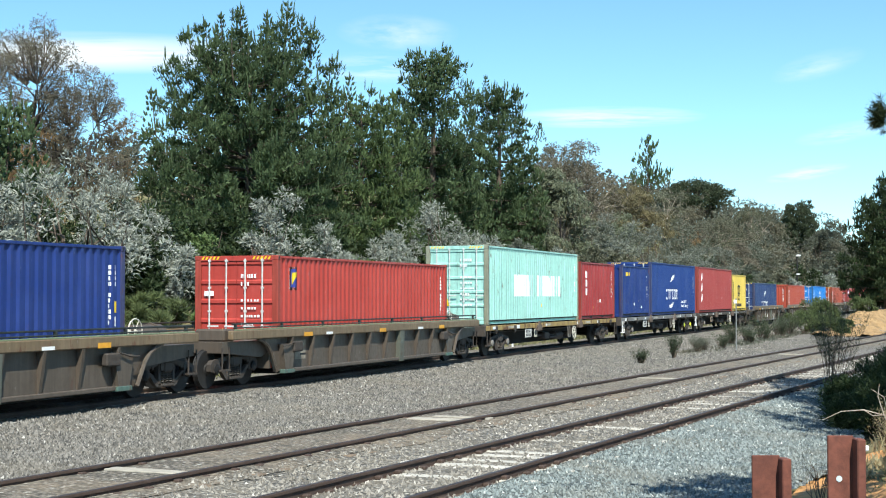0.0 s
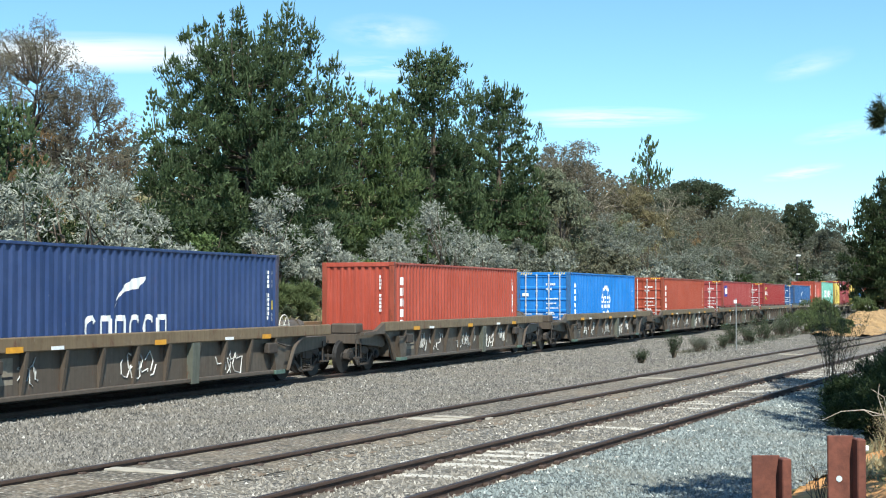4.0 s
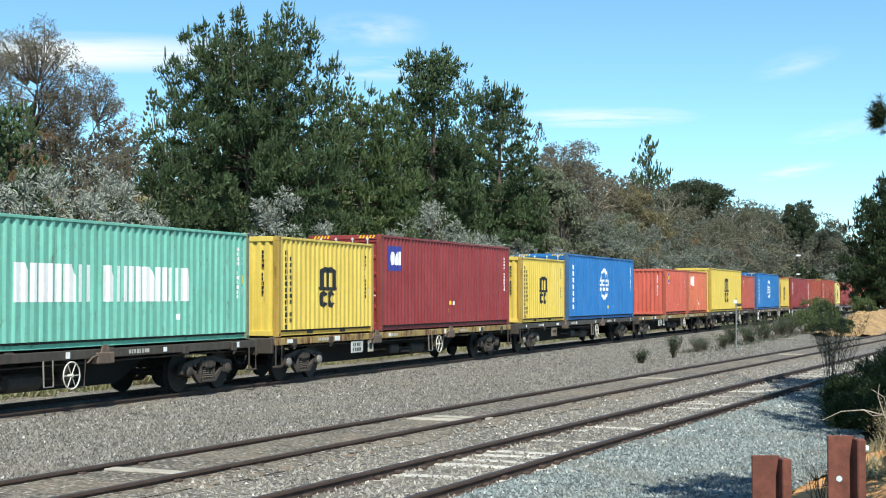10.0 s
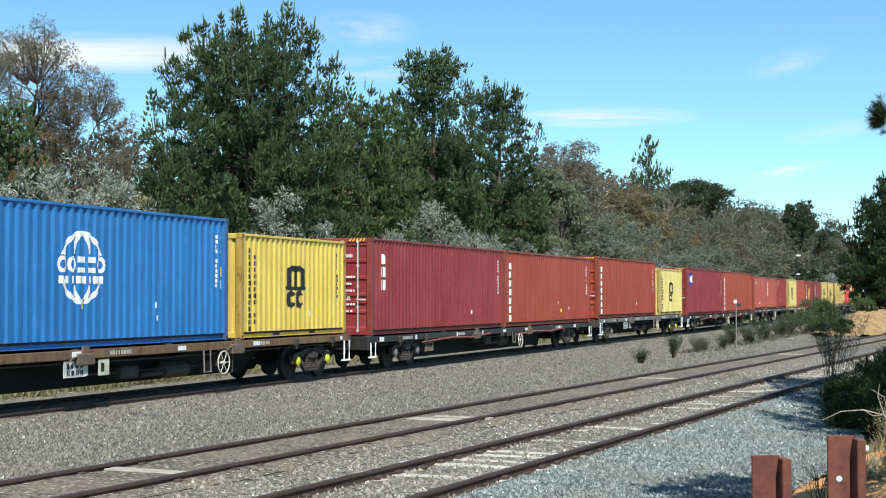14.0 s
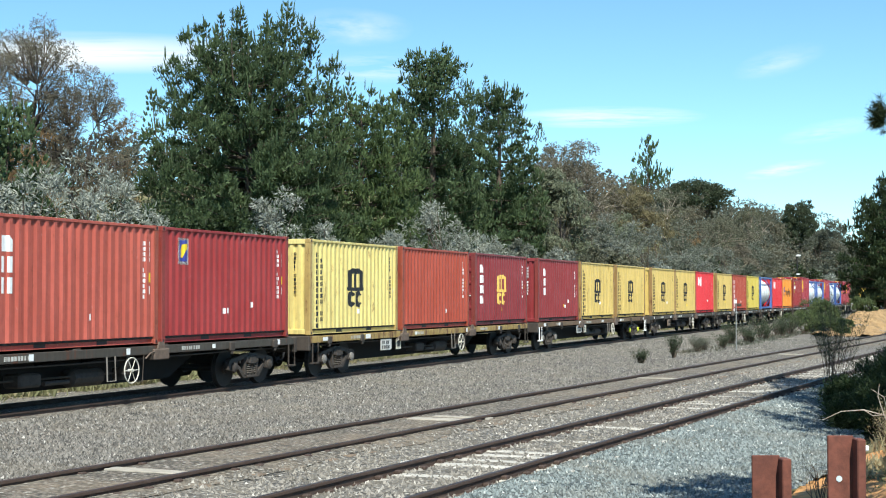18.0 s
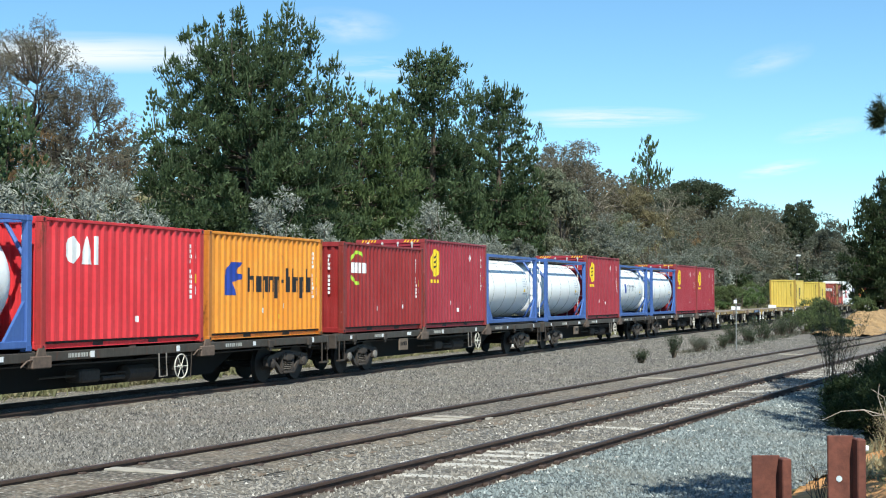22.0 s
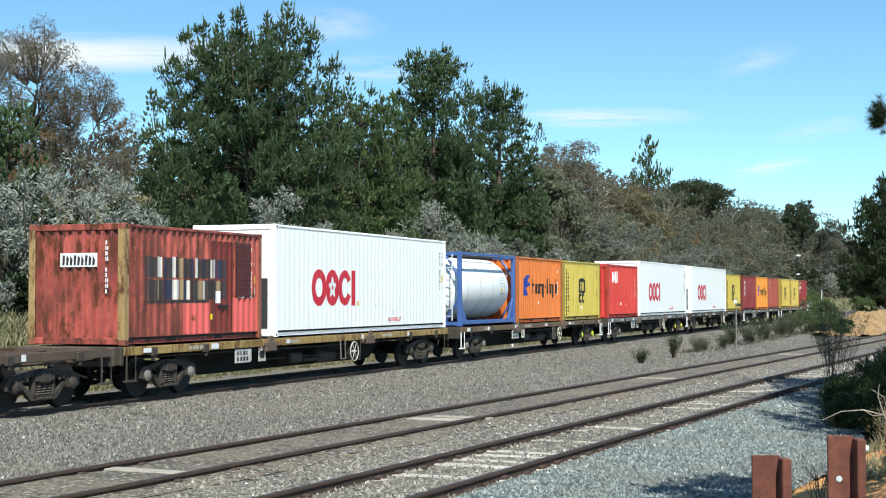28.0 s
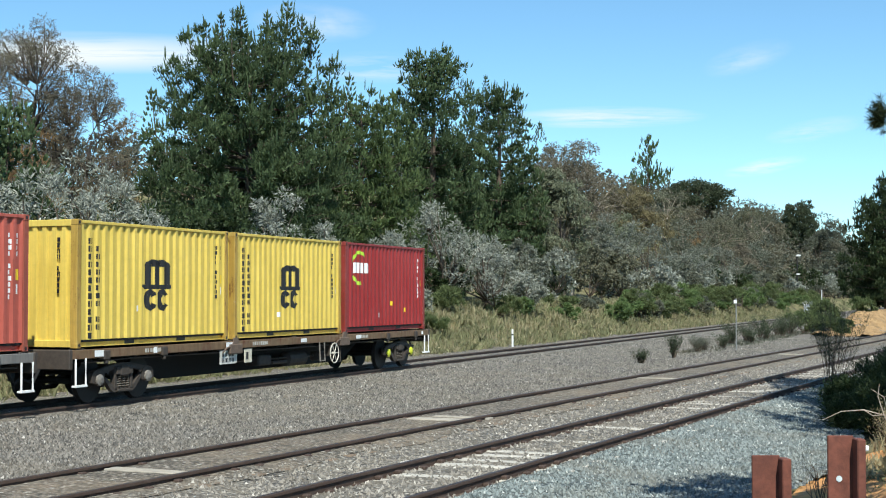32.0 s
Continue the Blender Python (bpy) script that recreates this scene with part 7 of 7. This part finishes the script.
            part("bare_posts", Build().box(1.05, 1.2175, 0.0, 0.16, 0.12, H - 0.12).box(-1.2175, -1.05, 0.0, 0.16, 0.12, H - 0.12), paint("rusty_ochre_post", (176, 146, 96), 1.2), ob, "rust-eaten ochre corner posts")
    TRAIN.append((ob, y, z))

# Wagons: (middle of the wagon, prototype)
OLD_DECK = paint("ochre_flat_sill", (170, 142, 82), 1.25)
GREY_DECK = paint("grey_flat_sill", (116, 112, 108), 0.4)
BROWN_DECK = paint("brown_flat_sill", (116, 92, 66), 1.0)
FLATS = {
    "ochre": flat_wagon(19.2, DECK, OLD_DECK, STEEL, STEEL, True, "ochre container flat wagon with grey running gear", seed=3),
    "grey": flat_wagon(19.2, DECK, GREY_DECK, LIME, WHITE, True, "grey container flat wagon with lime axle caps", seed=5),
    "dark": flat_wagon(19.2, DECK, paint("black_flat_sill", (70, 63, 55), 0.8), STEEL, STEEL, False, "dark grimy container flat wagon", seed=8),
    "brown": flat_wagon(19.2, DECK, BROWN_DECK, LIME, WHITE, True, "brown container flat wagon with lime axle caps", seed=12),
    "skeletal": flat_wagon(19.2, DECK, paint("brown_skeletal_frame", (92, 76, 64), 0.5), STEEL, STEEL, False, "dark brown open-framed container wagon", "skeletal", 15),
    "empty": flat_wagon(19.2, DECK, OLD_DECK, paint("teal_primer", (96, 130, 118), 0.4), WHITE, True, "empty ochre container wagon with braced open frame", "empty", 31),
    "long": flat_wagon(24.9, LOW_DECK, paint("soot_black_sill", (42, 40, 38), 0.4), STEEL, WHITE, False, "long low dark container wagon", "long", 18, 9.2),
    "well_rim": well_wagon("brown well wagon with ribbed sides and guide rails", 21, "rim"),
    "well_tagged": well_wagon("brown well wagon with guide rails and sprayed scrawls", 27, "rim", ((-4.2, -3.5, 0), (2.5, 3.3, 1))),
    "well_plain": well_wagon("brown well wagon with graffiti on its ribbed sides", 22, "plain", ((-4.4, -3.7, 0), (-3.2, -2.2, 1), (-0.8, 0.9, 0), (2.3, 3.2, 1), (3.8, 4.5, 1))),
    "well_low": well_wagon("brown well wagon with an ochre chord", 24, "low", ((-4.5, -3.8, 0), (-1.0, 0.2, 1), (3.0, 3.9, 1)))}
WAGONS = [("well_rim", 19.5), ("well_rim", 38.56), ("ochre", 58.16), ("grey", 78.43), ("dark", 98.2), ("well_low", 117.77), ("well_plain", 137.5), ("well_plain", 157.0),
          ("well_plain", 176.08), ("well_tagged", 195.2), ("well_tagged", 214.3), ("well_rim", 233.3), ("dark", 253.1), ("ochre", 273.2), ("dark", 293.4), ("ochre", 313.6),
          ("dark", 333.8), ("brown", 354.0), ("long", 377.4), ("grey", 400.9), ("long", 424.4), ("dark", 447.6), ("ochre", 467.7), ("brown", 488.3), ("dark", 508.6),
          ("dark", 528.4), ("dark", 548.2), ("dark", 568.0), ("dark", 587.8), ("dark", 607.5), ("empty", 627.3), ("empty", 647.6), ("empty", 668.2), ("skeletal", 688.9),
          ("ochre", 708.5), ("brown", 728.8), ("grey", 749.1), ("dark", 769.1), ("grey", 789.0), ("brown", 809.4)]
used = set()
for kind_name, y in WAGONS:
    proto = FLATS[kind_name]
    ob = proto if kind_name not in used else copy_thing(proto, pose(0, 0, 0))
    used.add(kind_name)
    TRAIN.append((ob, y, 0.0))


# ---- the near bank and lineside things ----
RUST = plain("flaking_rust_brown", (112, 64, 50), 0.85, 0.0, 0.45, 14.0, 0.6, 0.004)
CLAY = plain("orange_clay", (206, 150, 92), 0.95, 0.0, 0.3, 5.0, 0.8, 0.04)
SAND = plain("sandy_cut_earth", (158, 128, 88), 0.95, 0.0, 0.5, 1.6, 0.9, 0.1)


def steel_post(x, y, top, wide, label):
    """An upright rusty channel post let into the bank: a broad web and a thick flange standing forward."""
    g = ground_z(x, y) - 0.2
    H = top - g
    ob = thing("steel_post", pose(x, y, g, 0, 0, 22), label, "post", "rusty posts on the near bank")
    part("web", Build().box(-0.5 * wide, 0.28 * wide, 0.0, 0.02, 0, H, 0.004), RUST, ob)
    part("flange", Build().box(0.24 * wide, 0.5 * wide, -0.085, 0.02, 0, H - 0.012, 0.006), RUST, ob)
    return ob


steel_post(-1.16, 8.13, 1.31, 0.20, "rusty brown steel channel post on the near bank")
tall_post = steel_post(-0.72, 7.75, 1.47, 0.175, "taller rusty steel channel post with a pale spot")
part("pale_spot", Build().tube([(-0.03, -0.0035, 1.245 - tall_post.matrix_world.translation.z), (-0.03, 0.004, 1.245 - tall_post.matrix_world.translation.z)], 0.016, 14), plain("pale_blue_spot", (196, 206, 208), 0.5), tall_post)
g0 = ground_z(-0.45, 7.7)
rail_post = thing("guard_rail", pose(-0.45, 7.7, g0), "rusty pipe rail on the near bank", "railing")
part("pipe", Build().tube([(-0.2, 0.02, 1.13 - g0), (1.6, 0.3, 1.08 - g0)], 0.016, 8), RUST, rail_post)
part("upright", Build().tube([(1.5, 0.29, -0.2), (1.5, 0.29, 1.09 - g0)], 0.02, 8), RUST, rail_post)
pole = thing("marker_pole", pose(-0.625, 7.82, g0 - 0.1), "thin white metal pole with a cap", "pole")
part("shaft", Build().tube([(-0.03, 0, 0), (0.0, 0, 1.50 - g0)], 0.006, 8), WHITE, pole)
part("cap", Build().box(-0.018, 0.022, -0.012, 0.012, 1.485 - g0, 1.515 - g0, 0.006), WHITE, pole)

clay = sheet("clay_bank", lambda y: [-2.35 + 0.25 * noise.noise((y * 0.8, 3.0, 0.0)) + 0.35 * i for i in range(12)], [8 + 0.5 * i for i in range(31)],
             lambda x, y: ground_z(x, y) + 0.03 + 0.05 * noise.noise((x * 2.3, y * 2.3, 2.0)), CLAY)
tagged(clay, "bare orange clay on the near bank", "earth", kind="structure")
cut = sheet("sandy_bank", lambda y: [-10.2 + 0.045 * (y - 100) + 0.4 * noise.noise((y * 0.3, 8.0, 0.0)) + 0.175 * i for i in range(25)], [91 + 0.4 * i for i in range(84)],
            lambda x, y: ground_z(x, y) + 0.10 + 0.22 * noise.noise((x * 0.9, y * 0.6, 2.0)) + 0.2 * abs(noise.noise((x * 2.4, y * 1.9, 5.0))) + 0.14 * noise.noise((x * 6.1, y * 4.3, 1.0)), SAND, False)
tagged(cut, "pale sandy mound between the tracks", "earth", kind="structure")

sign = thing("track_sign", pose(-10.92, 66.2, ground_z(-10.92, 66.2)), "small white lineside sign on a thin grey post", "sign")
part("post", Build().tube([(0, 0, -0.2), (0, 0, 2.45)], 0.03, 8), plain("galvanised_post", (150, 150, 146), 0.5, 0.5), sign)
part("panel", Build().box(-0.10, 0.04, -0.05, -0.03, 2.22, 2.38, 0.006), WHITE, sign)
part("lamp_box", Build().box(0.04, 0.24, -0.06, 0.08, 2.08, 2.22, 0.02), STEEL, sign)
peg = thing("marker_post", pose(-22.1, 67.2, ground_z(-22.1, 67.2)), "short white lineside marker post", "post")
part("post", Build().box(-0.045, 0.045, -0.03, 0.03, -0.2, 0.92, 0.012), WHITE, peg)
part("band", Build().box(-0.047, 0.047, -0.032, 0.032, 0.62, 0.70, 0.012), BLACK, peg)

mast = thing("street_lamp", pose(-26.6, 216.0, ground_z(-26.6, 216)), "tall thin dark lamp mast above the trees", "lamp post")
part("mast", Build().tube([(0, 0, -0.2), (0, 0, 6.6)], [0.13, 0.09], 8), DARK, mast)
part("lamp_head", Build().box(-0.1, 0.5, -0.2, 0.2, 6.55, 6.8, 0.05), WHITE, mast)
part("lower_lamp", Build().box(-0.1, 0.4, -0.15, 0.15, 3.8, 4.0, 0.04), WHITE, mast)
hut = thing("relay_hut", pose(-21.6, 190.0, ground_z(-21.6, 190)), "small pale equipment hut beside the line", "hut")
part("wall", Build().box(-0.9, 0.9, -0.7, 0.7, -0.1, 1.5, 0.03), plain("pale_grey_panel", (190, 196, 198), 0.6), hut)
part("roof", Build().prism([(-1.05, 1.5), (1.05, 1.5), (1.0, 1.62), (0.0, 1.85), (-1.0, 1.62)], -0.85, 0.85), plain("grey_roof_sheet", (150, 156, 160), 0.5), hut)
part("mast", Build().tube([(1.3, 0, -0.1), (1.3, 0, 3.4)], 0.05, 6), WHITE, hut)
disc_sign = thing("round_sign", pose(-22.2, 188.0, ground_z(-22.2, 188)), "round white sign on a short post", "sign")
part("post", Build().tube([(0, 0, -0.1), (0, 0, 1.6)], 0.04, 6), STEEL, disc_sign)
part("disc", Build().tube([(0, -0.03, 1.7), (0, 0.0, 1.7)], 0.32, 16), WHITE, disc_sign)

# Weathered planks laid between the siding rails
siding = bpy.data.objects["track_siding"]
PLANK = plain("bleached_plank", (166, 158, 144), 0.9, 0.0, 0.25, 8.0, 0.5, 0.01)
for along, off, wide in ((16.0, -0.05, 0.26), (24.6, 0.1, 0.36), (25.2, 0.3, 0.2), (39.0, 0.0, 0.2), (57.0, 0.1, 0.35)):
    part("plank", Build().box(off - 0.62, off + 0.55, along - wide / 2, along + wide / 2, -0.10, -0.045, 0.01), PLANK, siding, "bleached plank between the rails")

# Loose stones that lie proud on the near ballast
def loose_stones(name, seed, n, xr, yr, size, mat, label, lift=0.055, crowd=1.4):
    """Angular stones half sunk in the bed: four uneven faces round a blunt top, the foot below the surface."""
    rng = np.random.default_rng(seed)
    y = yr[0] + (yr[1] - yr[0]) * rng.random(n) ** crowd
    x = np.array([xr(rng, v) for v in y])
    z = np.array([ground_z(u, v) for u, v in zip(x, y)]) + lift
    s = size * rng.uniform(0.55, 1.3, n)
    turn = rng.uniform(0, 6.28, n)
    ring = []
    for k in range(4):
        a = turn + 1.571 * k + rng.normal(size=n) * 0.25
        r = s * rng.uniform(0.75, 1.35, n)
        ring.append(np.stack([x + r * np.cos(a), y + r * np.sin(a), z - s * rng.uniform(0.1, 0.7, n)], axis=1))
    top = np.stack([x + rng.normal(size=n) * 0.3 * s, y + rng.normal(size=n) * 0.3 * s, z + s * rng.uniform(0.55, 1.05, n)], axis=1)
    q = np.stack([np.stack([ring[k], ring[(k + 1) % 4], top], axis=1) for k in range(4)], axis=1).reshape(-1, 3)
    return tagged(new(name, quick_mesh(name, q, 3, mat)), label, "stones", kind="stuff")


def stone(name, a, b, c):
    """Stones that differ one by one in tint, a few of them pale."""
    n = Nodes(name)
    rnd = n.t.nodes.new("ShaderNodeNewGeometry").outputs["Random Per Island"]
    col = n.mix(rnd, lin(*a), lin(*b))
    col = n.mix(n.ramp(rnd, 0.95, 0.98), col, lin(*c))
    col = n.mix(n.math("MULTIPLY", n.ramp(n.noise(0.6, 4, 0.6), 0.45, 0.65), 0.35), col, lin(112, 104, 90))
    return n.done(col, 0.85)


loose_stones("loose_gravel", 5, 26000, lambda r, y: SIDINGS[1] + SKEW * y + 0.95 + r.random() * (3.2 - 1.6 * smooth(22, 36, y)), (14, 42), 0.030,
             stone("blue_grey_stone", (140, 148, 145), (66, 73, 72), (184, 186, 180)), "loose blue-grey stones on the gravel shoulder", 0.095, 1.1)
loose_stones("loose_ballast", 6, 76000, lambda r, y: -17.0 + r.random() * (SIDINGS[0] + SKEW * y - 1.2 + 17.0), (15, 84), 0.043,
             stone("grey_stone", (132, 127, 119), (38, 37, 35), (172, 167, 158)), "loose grey stones on the ballast", 0.05, 1.25)
loose_stones("loose_track_ballast", 7, 12000, lambda r, y: SIDINGS[0] + SKEW * y + 1.0 + r.random() * 4.3, (13, 56), 0.032,
             stone("brown_grey_stone", (158, 151, 140), (72, 68, 62), (194, 188, 177)), "loose grey stones between the siding tracks", 0.058)


def cloud_sheet(name, x, y, z, w, d, seed, label, strength, stretch, low=0.40, high=0.66):
    """A thin flat veil of cloud high up, its sunlit white put in as glow."""
    n = Nodes(name)
    e = n.node("ShaderNodeBsdfDiffuse")
    e.inputs["Color"].default_value = (0.95, 0.95, 0.97, 1)
    t = n.node("ShaderNodeBsdfTransparent")
    em = n.node("ShaderNodeEmission", Strength=0.85)
    em.inputs["Color"].default_value = (0.93, 0.96, 1.0, 1)
    m = n.node("ShaderNodeMixShader")
    mp = n.t.nodes.new("ShaderNodeMapping")
    mp.inputs["Scale"].default_value = stretch
    mp.inputs["Location"].default_value = (seed * 3.7, seed * 1.3, seed)
    n.link(n.co, mp.inputs["Vector"])
    dist = n.t.nodes.new("ShaderNodeVectorMath")
    dist.operation = "LENGTH"
    sc = n.t.nodes.new("ShaderNodeMapping")
    sc.inputs["Scale"].default_value = (2 / w, 2 / d, 0)
    n.link(n.co, sc.inputs["Vector"])
    n.link(sc.outputs[0], dist.inputs[0])
    edge = n.ramp(dist.outputs["Value"], 0.25, 1.0, 1.0, 0.0)
    fac = n.math("MULTIPLY", n.ramp(n.noise(1.0, 5, 0.6, mp.outputs[0]), low, high), edge)
    n.link(n.math("MULTIPLY", fac, strength), m.inputs["Fac"])
    n.link(t.outputs[0], m.inputs[1])
    n.link(em.outputs[0], m.inputs[2])
    n.link(m.outputs[0], n.t.nodes["Material Output"].inputs["Surface"])
    me = bpy.data.meshes.new(name)
    me.from_pydata([(-w / 2, -d / 2, 0), (w / 2, -d / 2, 0), (w / 2, d / 2, 0), (-w / 2, d / 2, 0)], [], [(0, 1, 2, 3)])
    me.materials.append(n.m)
    ob = new(name, me)
    ob.location = (x, y, z)
    ob.rotation_euler = (0, 0, YAW)
    return tagged(ob, label, "cloud", kind="structure")


cloud_sheet("cloud_veil", -1400, 1950, 400, 800, 430, 1, "thin white streak of high cloud", 1.0, (0.003, 0.012, 1), 0.22, 0.50)
cloud_sheet("cloud_veil", -1002, 2268, 400, 230, 380, 2, "faint white streak of high cloud", 0.5, (0.008, 0.012, 1))
cloud_sheet("cloud_veil", -800, 3080, 400, 470, 420, 3, "faint white streak of high cloud", 0.9, (0.005, 0.010, 1), 0.32, 0.6)
DRIFTING = []
for seed, w, d, strength, start, end in ((4, 190, 320, 0.45, (-831, 1976), (-916, 1860)), (5, 130, 420, 0.32, (-276, 2526), (-378, 2408)),
                                         (6, 200, 620, 0.38, (-325, 3584), (-389, 3497)), (7, 200, 800, 0.65, (-554, 4726), (-648, 4440))):
    puff = cloud_sheet("cloud_puff", *start, 400, w, d, seed, "small faint puff of drifting cloud", strength, (0.012, 0.006, 1), 0.34, 0.62)
    DRIFTING.append((puff, start, end))


# ---- the moving train ----
def travelled(t):
    """Metres that the train has rolled after t seconds; it gains speed slowly."""
    return 22.629 * t + 0.0507 * t * t


TIMES = [0.0, 1.0] + [2.0 * k for k in range(1, 16)] + [31.0, 32.0]


def motions():
    for ob, y, z in TRAIN:
        walk(ob, [(t, pose(MAIN_X, y - travelled(t), z)) for t in TIMES])
    for ob, a, b in DRIFTING:
        walk(ob, [(0.0, pose(*a, 400, 0, 0, math.degrees(YAW))), (DURATION, pose(*b, 400, 0, 0, math.degrees(YAW)))])


motions()
